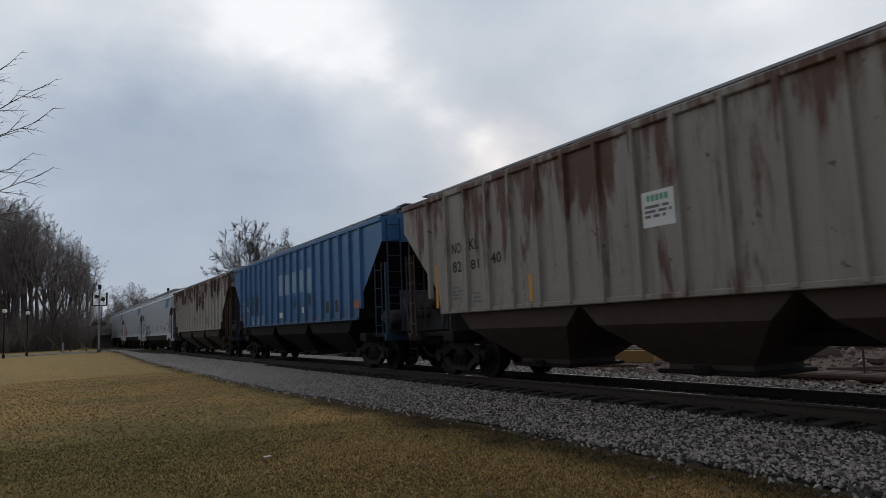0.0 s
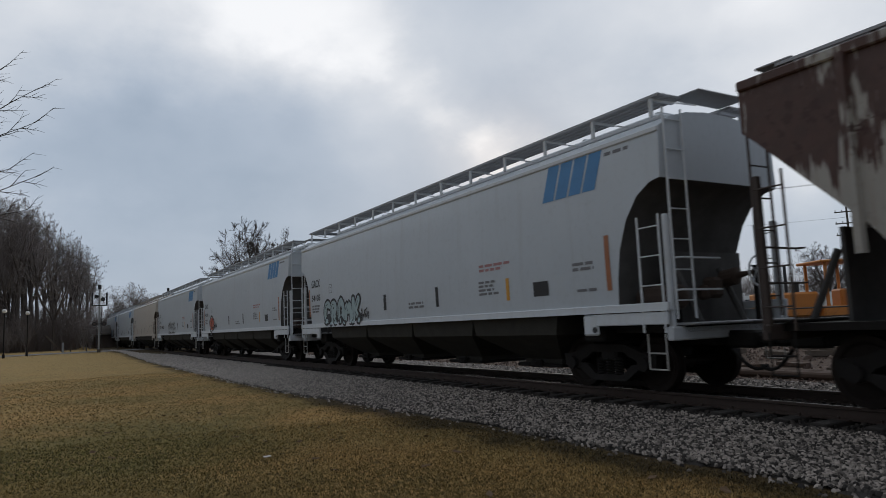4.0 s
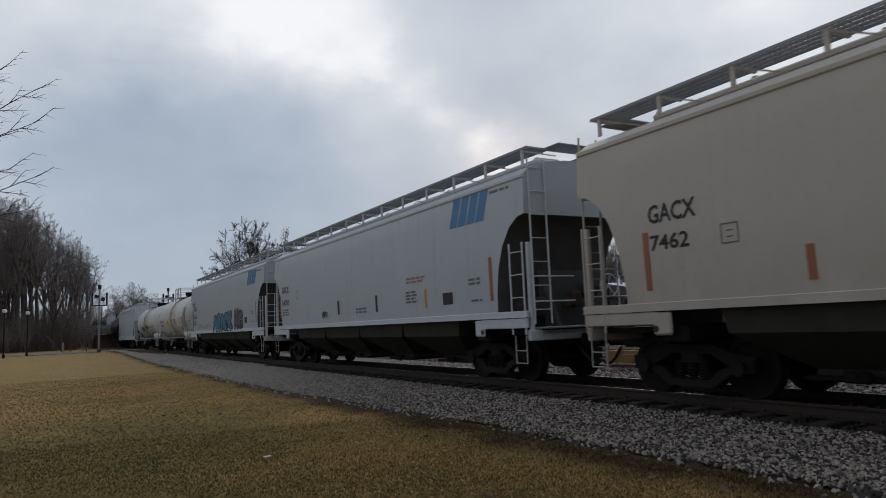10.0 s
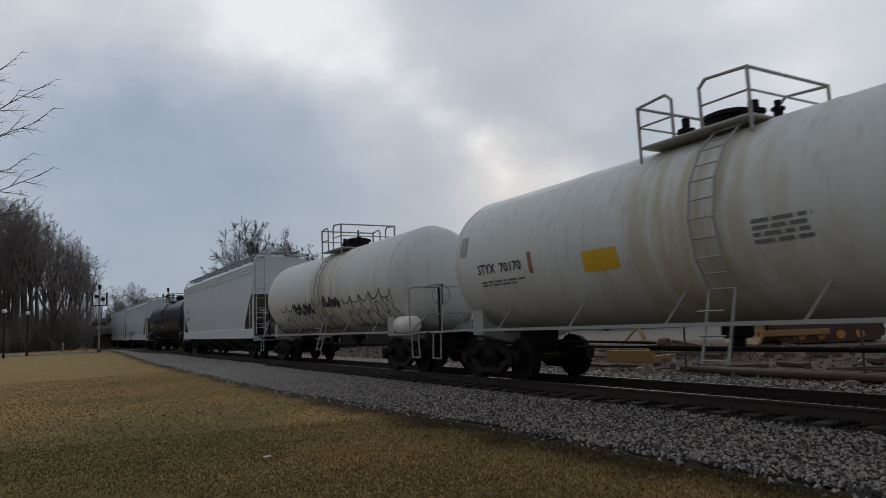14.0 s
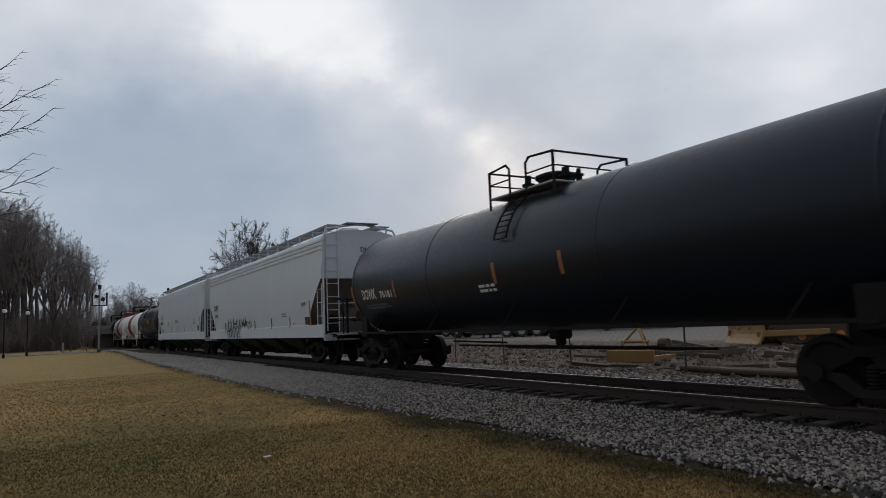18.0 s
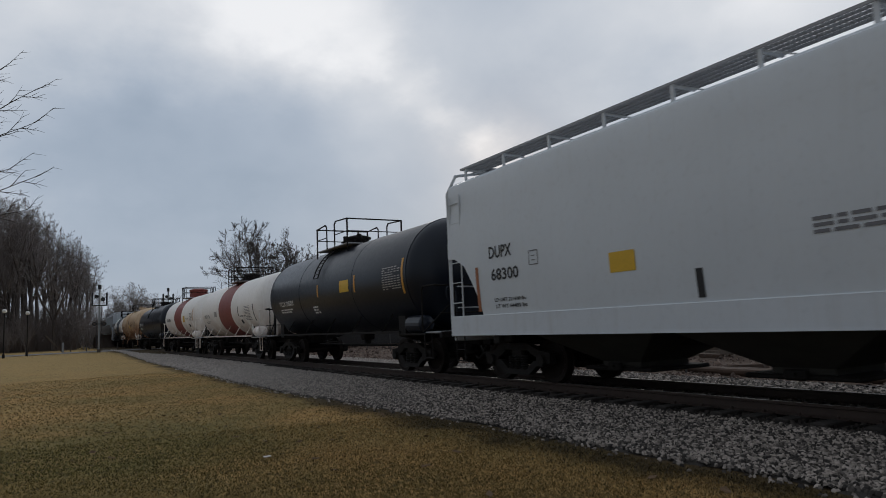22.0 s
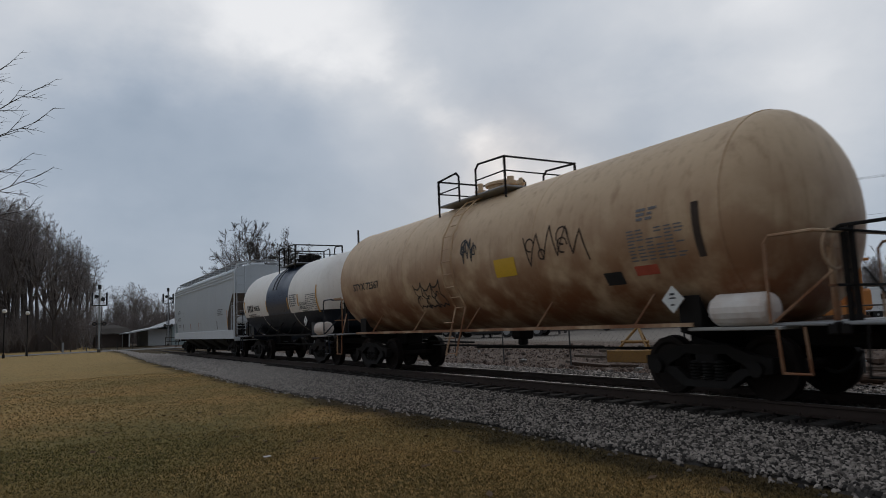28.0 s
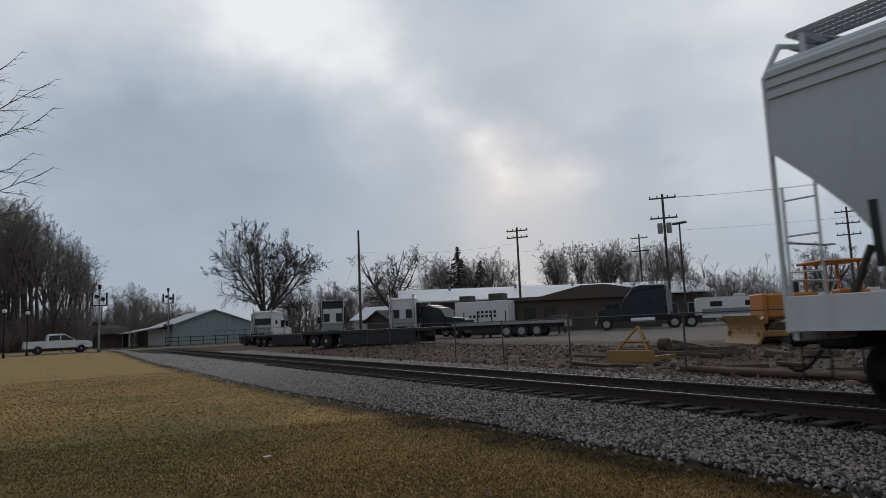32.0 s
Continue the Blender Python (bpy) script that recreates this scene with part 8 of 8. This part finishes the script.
part("hub", rod(bmesh.new(), (-1.0, -0.2, 0.55), (-0.7, -0.2, 0.55), 0.2, 10), M_TRACKST, af)
part("drawbar", boxes((-0.2, -1.2, 0.08, 0.14, 1.6, 0.14)), M_YELLOWP, af)

# steel beams, timbers and broken pieces that lie along the fence
rd = random.Random(9)
for k in range(46):
    x = rd.uniform(-19, -3)
    y = rd.uniform(15.6, 21.5)
    ln = rd.choice((0.6, 0.9, 1.4, 2.6, 4.2))
    steel = rd.random() < 0.45
    ob = boxes((0, 0, 0, ln, rd.uniform(0.08, 0.22), rd.uniform(0.06, 0.18), 0.012))
    nm, mt, lb, ct = ("steel_beam", M_TRACKST, "rusty steel beam lying on the yard earth", "beam") if steel else ("timber_baulk", M_TIMBER, "grey weathered timber lying on the yard earth", "timber")
    thing(nm, ob, mt, lb, ct, "scrap lying along the fence", at=pose(x, y, ground_z(x, y) + 0.07, rd.uniform(-4, 4), rd.uniform(-5, 5), rd.uniform(-35, 35)))
for k in range(34):
    x, y = rd.uniform(-30, -2), rd.uniform(14.8, 20)
    bm = bmesh.new()
    bmesh.ops.create_icosphere(bm, subdivisions=1, radius=rd.uniform(0.07, 0.17))
    for v in bm.verts:
        v.co *= rd.uniform(0.65, 1.25)
        v.co.z *= 0.7
    pale = rd.random() < 0.35
    thing("rubble_lump", bm, M_CONC if pale else M_SLOPE_TAN, "pale concrete rubble on brown earth" if pale else "brown clod of earth and rubble", "rubble", "rubble along the fence", at=pose(x, y, ground_z(x, y) + 0.05, 0, 0, rd.uniform(0, 360)))
# three long pipes beside the track
for k in range(3):
    y = 15.4 + 0.3 * k
    thing("pipe", rod(bmesh.new(), (-3.6, 0, 0), (3.6, 0, 0), 0.10, 10), M_TRACKST, "long rusty pipe lying beside the fence", "pipe", "pipes beside the fence", at=pose(-8.5 - k * 0.8, y, ground_z(-8.5, y) + 0.10, 0, 0, -2 + 2 * k))

# ---- fence ----
fence = tagged(new("chain_link_fence"), "grey chain-link fence with round posts along the yard", "fence")
FENCE_Y = 15.7


def fence_pt(k):
    x = -3.6 - 4.9 * k
    return x, FENCE_Y + max(0.0, 0.13 * (-x - 18.3)) * (1.0 if x > -45 else 3.47 / max(0.1, 0.13 * (-x - 18.3)))


post_me = shared("fence_post", lambda: rod(bmesh.new(), (0, 0, -0.2), (0, 0, 1.72), 0.028, 8), M_WIRE)
for k in range(19):
    x, y = fence_pt(k)
    ob = part("post", post_me, M_WIRE, fence)
    ob.location = (x, y, ground_z(x, y))
    ob.rotation_euler = (0.02 * math.sin(k * 2.1), 0.025 * math.sin(k * 1.3), 0)
for k in range(18):
    (xa, ya), (xb, yb) = fence_pt(k), fence_pt(k + 1)
    part("top_rail", rod(bmesh.new(), (xa, ya, ground_z(xa, ya) + 1.68), (xb, yb, ground_z(xb, yb) + 1.68), 0.018, 6), M_WIRE, fence)
    if k < 12:
        wires = bmesh.new()
        n = 22
        for j in range(n):
            for sgn in (-1, 1):
                f = j / n
                g = f + sgn * 0.33
                zz = 1.62
                if g < 0 or g > 1:
                    cut = (0 - f) / (g - f) if g < 0 else (1 - f) / (g - f)
                    g, zz = (0 if g < 0 else 1), 1.62 * cut
                pa = Vector((xa + (xb - xa) * f, ya + (yb - ya) * f, ground_z(xa, ya) + 0.05))
                pb = Vector((xa + (xb - xa) * g, ya + (yb - ya) * g, ground_z(xa, ya) + 0.05 + zz))
                rod(wires, pa, pb, 0.0020, 3)
        tagged(part("wire_mesh", wires, M_WIRE, fence), kind="stuff")
# rail fence by the crossing
rf = tagged(new("rail_fence"), "dark pipe rail fence beside the crossing", "fence")
for k in range(12):
    x, y = -93 + k * 0.4, 13.2 + k * 1.45
    part("post", boxes((x, y, 0.55, 0.10, 0.10, 1.2)), M_POLE, rf)
    if k:
        for z in (0.55, 1.05):
            part("rail", rod(bmesh.new(), (x - 0.4, y - 1.45, z), (x, y, z), 0.04, 6), M_POLE, rf)

# ---- poles and wires ----
def power_pole(x, y, h, arms, label, turn=20, cans=0):
    p = empty("power_pole", pose(x, y, ground_z(x, y), 0, 0, turn), label, "utility pole", "utility poles behind the yard")
    part("shaft", rod(bmesh.new(), (0, 0, -0.5), (0, 0, h), 0.17, 9, 0.11), M_POLE, p)
    for z in arms:
        arm = part("crossarm", boxes((0, 0, z, 2.6, 0.12, 0.14, 0.01)), M_POLE, p)
        for d in (-1.2, -0.5, 0.5, 1.2):
            part("insulator", rod(bmesh.new(), (d, 0, z + 0.07), (d, 0, z + 0.27), 0.055, 7), M_STEELG, arm)
    for k in range(cans):
        a = -0.42 + 0.84 * k / max(1, cans - 1)
        part("transformer", rod(bmesh.new(), (a, 0.1, h - 3.9), (a, 0.1, h - 2.9), 0.26, 12), M_STEELG, p)
    return p


power_pole(-46.2, 52.65, 13.0, (12.6, 10.6), "tall timber power pole with two crossarms and transformers", 40, 2)
power_pole(-64.1, 47.9, 12.1, (11.7, 10.9), "timber power pole with two crossarms", 35)
power_pole(-68.9, 29.7, 12.0, (), "bare timber pole with guy wire", 0)
power_pole(-74.1, 78.6, 13.6, (13.0, 11.0), "distant timber power pole with crossarms", 30)
power_pole(-45.3, 83.5, 13.2, (12.6, 11.2, 9.8), "distant timber power pole with three crossarms", 30)
lp = empty("yard_lamp", pose(-48.3, 57.3, ground_z(-48.3, 57.3)), "tall yard floodlight on a slim pole", "lamp post")
part("shaft", rod(bmesh.new(), (0, 0, -0.3), (0, 0, 10.6), 0.12, 8, 0.08), M_POLE, lp)
part("lamp_head", boxes((-0.45, 0, 10.6, 0.8, 0.4, 0.22, 0.04)), M_LORRYK, lp)
part("lamp_head", boxes((0.45, 0, 10.6, 0.8, 0.4, 0.22, 0.04)), M_LORRYK, lp)


def wire(a, b, sag, name="overhead_wire"):
    bm = bmesh.new()
    a, b = Vector(a), Vector(b)
    pts = []
    for k in range(13):
        f = k / 12
        p = a.lerp(b, f)
        p.z -= sag * 4 * f * (1 - f)
        pts.append(p)
    bent(bm, pts, 0.010, 4)
    thing(name, bm, M_LORRYK, "thin black overhead wire between the poles", "wire", "overhead wires")


for o in (-1.0, 0.0, 1.0):
    wire((-46.6 + o * 0.7, 52.3 + o * 0.7, 12.9), (-12.0 + o, 64.0 + o, 12.5), 0.9)
wire((-46.6, 52.3, 9.6), (-12, 64, 9.3), 0.7)
wire((-46.6, 52.3, 8.2), (-64.4, 47.5, 9.6), 0.5)
wire((-64.4, 47.5, 10.4), (-68.9, 29.7, 9.6), 0.5)
wire((-68.9, 29.7, 9.5), (-73.5, 27.0, 0.2), 0.0, "guy_wire")


# ---- signals at the crossing ----
def signal(x, y, h, label, turn):
    s = empty("crossing_signal", pose(x, y, ground_z(x, y), 0, 0, turn), label, "railway signal", "signals at the crossing")
    part("mast", rod(bmesh.new(), (0, 0, -0.3), (0, 0, h), 0.095, 9), M_STEELG, s)
    part("base_case", boxes((0, 0, 0.1, 0.3, 0.3, 0.4, 0.03)), M_POLE, s)
    part("top_cap", rod(bmesh.new(), (0, 0, h), (0, 0, h + 0.45), 0.16, 10), M_LORRYK, s)
    part("platform", boxes((0, 0, h - 1.55, 0.9, 1.3, 0.07)), M_LORRYK, s)
    for y0 in (-0.62, 0.62):
        part("platform_rail", bent(bmesh.new(), [(0.4, y0, h - 1.5), (0.4, y0, h - 0.35), (-0.4, y0, h - 0.35), (-0.4, y0, h - 1.5)], 0.05, 5), M_LORRYK, s)
    for y0, z in ((-0.27, h - 0.70), (0.27, h - 0.95)):
        lamp = part("signal_head", rod(bmesh.new(), (0.05, y0, z), (0.35, y0, z), 0.19, 14), M_LORRYK, s)
        part("hood", rod(bmesh.new(), (0.35, y0, z + 0.05), (0.55, y0, z + 0.05), 0.13, 10), M_LORRYK, lamp)
    part("flasher_bar", boxes((0.12, 0, 2.7, 0.06, 0.9, 0.07)), M_LORRYK, s)
    for y0 in (-0.42, 0.42):
        lamp = part("flasher", rod(bmesh.new(), (0.14, y0, 2.7), (0.20, y0, 2.7), 0.20, 16), M_LORRYK, s)
        part("lens", rod(bmesh.new(), (0.20, y0, 2.7), (0.27, y0, 2.7), 0.10, 10), M_BROWNWALL, lamp)
    ladder(s, "mast_ladder", (-0.16, -0.2, 0.6), (-0.16, -0.2, h - 1.6), (0, 0.4, 0), M_LORRYK, 0.35)
    return s


signal(-72.9, 4.4, 6.0, "tall grey crossing signal with a lamp platform", 0)
signal(-96.5, 14.0, 7.2, "tall grey crossing signal beyond the road", 0)
barrier = empty("crossing_gate", pose(-83.5, 1.4, 0.0, 0, 0, 0), "raised crossing gate arm with faded stripes", "crossing gate")
part("gate_post", boxes((0, 0.2, 0.45, 0.22, 0.22, 1.1, 0.02)), M_STEELG, barrier)
part("gate_arm", rod(bmesh.new(), (0, 0.1, 0.1), (0, -1.40, 1.80), 0.06, 6), M_TIMBER, barrier)
for k in range(5):
    part("stake", boxes((0.3 + 0.2 * k, 0.9 + k * 1.5, 0.35, 0.09, 0.09, 0.9)), M_POLE, barrier)


# ---- globe lamps in the park ----
def park_lamp(x, y, h):
    p = empty("park_lamp", pose(x, y, ground_z(x, y)), "black park lamp post with a white globe", "lamp post", "park lamps")
    part("shaft", rod(bmesh.new(), (0, 0, -0.2), (0, 0, h - 0.35), 0.045, 8), M_FRAME, p)
    part("foot", turned(bmesh.new(), [(0, 0.12), (0.4, 0.10), (0.5, 0.05)], (0, 0, -0.1), (0, 0, 1), 10), M_FRAME, p)
    part("globe", turned(bmesh.new(), [(0, 0.07), (0.04, 0.14), (0.14, 0.19), (0.26, 0.17), (0.34, 0.08), (0.37, 0.02)], (0, 0, h - 0.4), (0, 0, h + 1), 14), M_LAMPLENS, p)
    part("finial", turned(bmesh.new(), [(0, 0.10), (0.04, 0.13), (0.10, 0.03), (0.18, 0.015)], (0, 0, h - 0.05), (0, 0, h + 1), 10), M_FRAME, p)


park_lamp(-68.5, -3.05, 4.2)
park_lamp(-72.0, -1.44, 4.1)

# ---- the white pickup ----
pk = empty("pickup_truck", pose(-78, 0, 0.03), "white crew-cab pickup truck driving on the road", "pickup truck")


def pickup_body():
    """Side outlines lofted across the width: bonnet, cab, bed."""
    bm = bmesh.new()
    low = [(-2.85, 0.55), (2.80, 0.50), (2.92, 0.75), (2.88, 1.02), (2.5, 1.16), (1.35, 1.22), (-2.88, 1.24), (-2.92, 0.8)]
    rings = []
    for y, k in ((-0.98, 0.985), (-0.93, 1.0), (0.93, 1.0), (0.98, 0.985)):
        rings.append([(x * k, y, z) for x, z in low])
    return loft(bm, rings)


smooth(part("body", pickup_body(), M_LORRYW, pk), 35)
part("cab", loft(bmesh.new(), [[(x0, -w, z), (x1, -w, z), (x1, w, z), (x0, w, z)] for x0, x1, w, z in ((-0.98, 1.50, 0.92, 1.18), (-0.93, 0.68, 0.80, 1.76), (-0.84, 0.50, 0.77, 1.86), (-0.70, 0.30, 0.70, 1.89))]), M_LORRYW, pk)
for s in (-1, 1):
    part("side_window", loft(bmesh.new(), [[(-0.86, s * (0.912 + d), 1.26), (0.10, s * (0.912 + d), 1.26), (0.10, s * (0.812 + d), 1.74), (-0.82, s * (0.812 + d), 1.74)] for d in (0, 0.012)]), M_DARKGLASS, pk)
    part("side_window", loft(bmesh.new(), [[(0.18, s * (0.912 + d), 1.26), (1.26, s * (0.912 + d), 1.26), (0.60, s * (0.812 + d), 1.74), (0.18, s * (0.812 + d), 1.74)] for d in (0, 0.012)]), M_DARKGLASS, pk)
    part("mirror", boxes((1.1, s * 1.08, 1.32, 0.10, 0.2, 0.18, 0.03)), M_LORRYK, pk)
    part("headlamp", boxes((2.83, s * 0.72, 0.92, 0.12, 0.36, 0.16, 0.03)), M_CHROME, pk)
    part("tail_lamp", boxes((-2.90, s * 0.88, 1.0, 0.06, 0.16, 0.34, 0.02)), M_INKR, pk)
    part("arch_trim", bent(bmesh.new(), [(1.93 + 0.47 * math.cos(radians(k)), s * 0.985, 0.42 + 0.47 * math.sin(radians(k))) for k in range(0, 181, 20)], 0.010, 5), M_LORRYK, pk)
    part("arch_trim", bent(bmesh.new(), [(-1.75 + 0.47 * math.cos(radians(k)), s * 0.985, 0.42 + 0.47 * math.sin(radians(k))) for k in range(0, 181, 20)], 0.010, 5), M_LORRYK, pk)
    part("door_line", boxes((0.14, s * 0.985, 0.9, 0.015, 0.01, 0.62)), M_INKG, pk)
    part("sill", boxes((0.1, s * 0.95, 0.48, 2.5, 0.10, 0.12, 0.02)), M_LORRYK, pk)
part("windscreen", loft(bmesh.new(), [[(1.42 + d, -0.84, 1.25), (0.66 + d, -0.74, 1.78), (0.66 + d, 0.74, 1.78), (1.42 + d, 0.84, 1.25)] for d in (0.02, 0.035)]), M_DARKGLASS, pk)
part("bed_opening", boxes((-1.95, 0, 1.235, 1.75, 1.55, 0.03)), M_LORRYK, pk)
part("grille", boxes((2.90, 0, 0.86, 0.06, 1.1, 0.34, 0.03)), M_LORRYK, pk)
part("bumper", boxes((2.95, 0, 0.55, 0.16, 1.85, 0.22, 0.04)), M_CHROME, pk)
part("bumper", boxes((-2.95, 0, 0.58, 0.14, 1.85, 0.20, 0.04)), M_CHROME, pk)
part("underbody", boxes((0, 0, 0.42, 5.2, 1.3, 0.24)), M_LORRYK, pk)
PICKUP_WHEELS = []
for x in (1.93, -1.75):
    for s in (-1, 1):
        w = part("wheel", turned(bmesh.new(), [(0, 0.22), (0, 0.36), (0.04, 0.40), (0.22, 0.40), (0.26, 0.36), (0.26, 0.22)], (0, -0.13, 0), (0, 1, 0), 24), M_TYRE, pk)
        w.location = (x, s * 0.86, 0.40)
        rim = turned(bmesh.new(), [(0, 0.03), (0.0, 0.09), (0.04, 0.10), (0.01, 0.235), (0.27, 0.235), (0.27, 0.03)], (0, -0.135, 0), (0, 1, 0), 18)
        part("rim", rim, M_ALU, w)
        PICKUP_WHEELS.append((w, x, s * 0.86))

# ---- lawn: blades, fallen leaves, the pale speck ----
def blades(count, reach, seed, mat, size):
    rng = np.random.default_rng(seed)
    far = 4.0 * (reach / 4.0) ** rng.uniform(0, 1, count)
    way = rng.uniform(-0.10, 1.15, count)
    # the same sward goes on all round, thinner
    more = count // 4
    far = np.concatenate([far, 0.8 * (reach / 0.8) ** rng.uniform(0, 1, more)])
    way = np.concatenate([way, rng.uniform(-math.pi, math.pi, more)])
    count += more
    px, py = -far * np.cos(way), far * np.sin(way)
    keep = py < np.array([bank_edge(x) for x in px]) - 0.05 - np.abs(rng.normal(0, 0.30, count)) * rng.uniform(0, 1, count)
    px, py = px[keep], py[keep]
    n = len(px)
    pz = np.array([ground_z(x, y) for x, y in zip(px, py)])
    h = size * rng.uniform(0.5, 1.5, n)
    yaw = rng.uniform(0, math.tau, n)
    lx, ly = rng.normal(0, 1, n) * h * 0.9, rng.normal(0, 1, n) * h * 0.9
    w = 0.004 + 0.0007 * np.hypot(px, py)
    v = np.zeros((n, 3, 3))
    v[:, 0] = np.stack([px - w * np.cos(yaw), py - w * np.sin(yaw), pz - 0.005], -1)
    v[:, 1] = np.stack([px + w * np.cos(yaw), py + w * np.sin(yaw), pz - 0.005], -1)
    v[:, 2] = np.stack([px + lx, py + ly, pz + h], -1)
    me = bpy.data.meshes.new("grass_blades")
    me.vertices.add(n * 3)
    me.vertices.foreach_set("co", v.ravel())
    me.loops.add(n * 3)
    me.loops.foreach_set("vertex_index", np.arange(n * 3))
    me.polygons.add(n)
    me.polygons.foreach_set("loop_start", np.arange(n) * 3)
    me.polygons.foreach_set("loop_total", np.full(n, 3))
    me.update()
    me.materials.append(mat)
    return me


def blade_material(name, a, b_):
    m, t, b = material(name)
    geo = t.nodes.new("ShaderNodeNewGeometry")
    patch = stepped(t, noisy(t, mapped(t, (1, 1, 1)), 0.22, 5.0, 0.6), 0.36, 0.62)
    c = mixed(t, geo.outputs["Random Per Island"], a, b_)
    c = mixed(t, patch, c, mixed(t, geo.outputs["Random Per Island"], (0.040, 0.034, 0.014), (0.33, 0.235, 0.085)))
    hollow = t.nodes.new("ShaderNodeVectorMath")
    hollow.operation = "DISTANCE"
    t.links.new(mapped(t, (1, 1, 1)), hollow.inputs[0])
    hollow.inputs[1].default_value = (-12.0, 0.2, -0.4)
    green = mixed(t, geo.outputs["Random Per Island"], (0.035, 0.045, 0.014), (0.19, 0.20, 0.06))
    c = mixed(t, stepped(t, hollow.outputs["Value"], 4.8, 1.0, 0.55), c, green)
    sep = t.nodes.new("ShaderNodeSeparateXYZ")
    t.links.new(mapped(t, (1, 1, 1)), sep.inputs[0])
    edge = t.nodes.new("ShaderNodeMath")
    edge.operation = "MULTIPLY_ADD"
    t.links.new(noisy(t, mapped(t, (1, 1, 1)), 0.8, 6.0, 0.65), edge.inputs[0])
    edge.inputs[1].default_value = 2.2
    t.links.new(sep.outputs["Y"], edge.inputs[2])
    c = mixed(t, stepped(t, edge.outputs[0], 6.0, 7.0, 0.85), c, mixed(t, geo.outputs["Random Per Island"], (0.02, 0.016, 0.010), (0.085, 0.066, 0.030)))
    t.links.new(c, b.inputs["Base Color"])
    b.inputs["Roughness"].default_value = 0.8
    b.inputs["Specular IOR Level"].default_value = 0.2
    return m


M_STRAW = blade_material("straw_and_olive_grass", (0.045, 0.036, 0.016), (0.60, 0.38, 0.145))
for k, (cnt, reach, size) in enumerate(((190000, 13.0, 0.017), (150000, 34.0, 0.022))):
    tagged(new("grass_blades", blades(cnt, reach, 50 + k, M_STRAW, size)), "short winter grass of straw and olive blades", "grass", kind="stuff")
M_LEAF = plain("brown_fallen_leaf", (0.13, 0.075, 0.035), 0.8, amount=0.4, scale=9)
leaf_me = bpy.data.meshes.new("leaf")
leaf_me.from_pydata([(-0.05, 0, 0), (-0.02, -0.028, 0.008), (0.03, -0.02, 0.0), (0.055, 0, 0.012), (0.03, 0.022, 0.004), (-0.02, 0.03, 0.012)], [], [(0, 1, 2, 3), (0, 3, 4, 5)])
leaf_me.materials.append(M_LEAF)
for k in range(120):
    d, a = 3 + 24 * rd.random() ** 1.4, radians(rd.uniform(2, 70))
    x, y = -d * math.cos(a), d * math.sin(a)
    if y > TRACK_Y - 3.9:
        continue
    ob = new("fallen_leaf", leaf_me)
    ob.matrix_world = Matrix.LocRotScale((x, y, ground_z(x, y) + 0.022), Euler((rd.uniform(-.3, .3), rd.uniform(-.3, .3), rd.uniform(0, 6.28))), (1.3,) * 3)
    tagged(ob, "curled brown fallen leaf on the lawn", "leaf", "leaves fallen on the lawn")
thing("paper_scrap", extruded(bmesh.new(), [(-0.07, -0.04, 0), (0.05, -0.05, 0.01), (0.08, 0.03, 0.02), (-0.04, 0.05, 0.012)], (0, 0, 0.006)), M_SIGNW, "small pale scrap of paper on the lawn", "litter", at=pose(-9.4, 2.63, ground_z(-9.4, 2.63) + 0.025))


# ---- what moves ----
def motions():
    for car, x in CARS:
        walk(car, [(t, pose(x + SPEED * t, TRACK_Y, 0)) for t in (-1, 0, 8, 16, 24, 32, 33)])
    turn = SPEED / WHEEL_R
    for w, car, x, local in WHEELSETS:
        start = dict((a, b) for a, b in CARS)[car] + x
        near = (-45 - start) / SPEED
        t0, t1 = max(0.0, near), min(32.0, near + 5.0)
        rows, angle, t = [(-1, pose(local, 0, WHEEL_R))], 0.0, t0
        if t1 > t0:
            while t < t1:
                rows.append((t, pose(local, 0, WHEEL_R, 0, math.degrees(turn * (t - t0)), 0)))
                t += 1 / 30 * 1.0
        rows.append((33, rows[-1][1]))
        walk(w, rows)
    # the pickup comes along the road towards the crossing, slowing down
    way = Vector((-0.09, 0.996, 0.0))
    start = Vector((-77.0, 0.0, 0.03))
    stops = [(-1, -67.65), (0, -65.65), (10, -46.65), (20, -27.65), (26, -14.25), (28, -9.85), (29.5, -5.65), (30, -4.35), (30.5, -2.85), (31, -1.45), (31.5, -0.15), (32, 1.05), (33, 3.25)]
    rows = []
    for t, d in stops:
        p = start + way * d
        rows.append((t, pose(p.x, p.y, ground_z(p.x, p.y) + 0.04, 0, 0, 95.2)))
    walk(pk, rows)
    for w, x, y in PICKUP_WHEELS:
        rows = [(-1, pose(x, y, 0.40))]
        t, d0 = 28.0, -9.85
        while t <= 32.0:
            d = np.interp(t, [a for a, b in stops], [b for a, b in stops])
            rows.append((t, pose(x, y, 0.40, 0, math.degrees((d - d0) / 0.40), 0)))
            t += 0.1
        walk(w, rows)


motions()
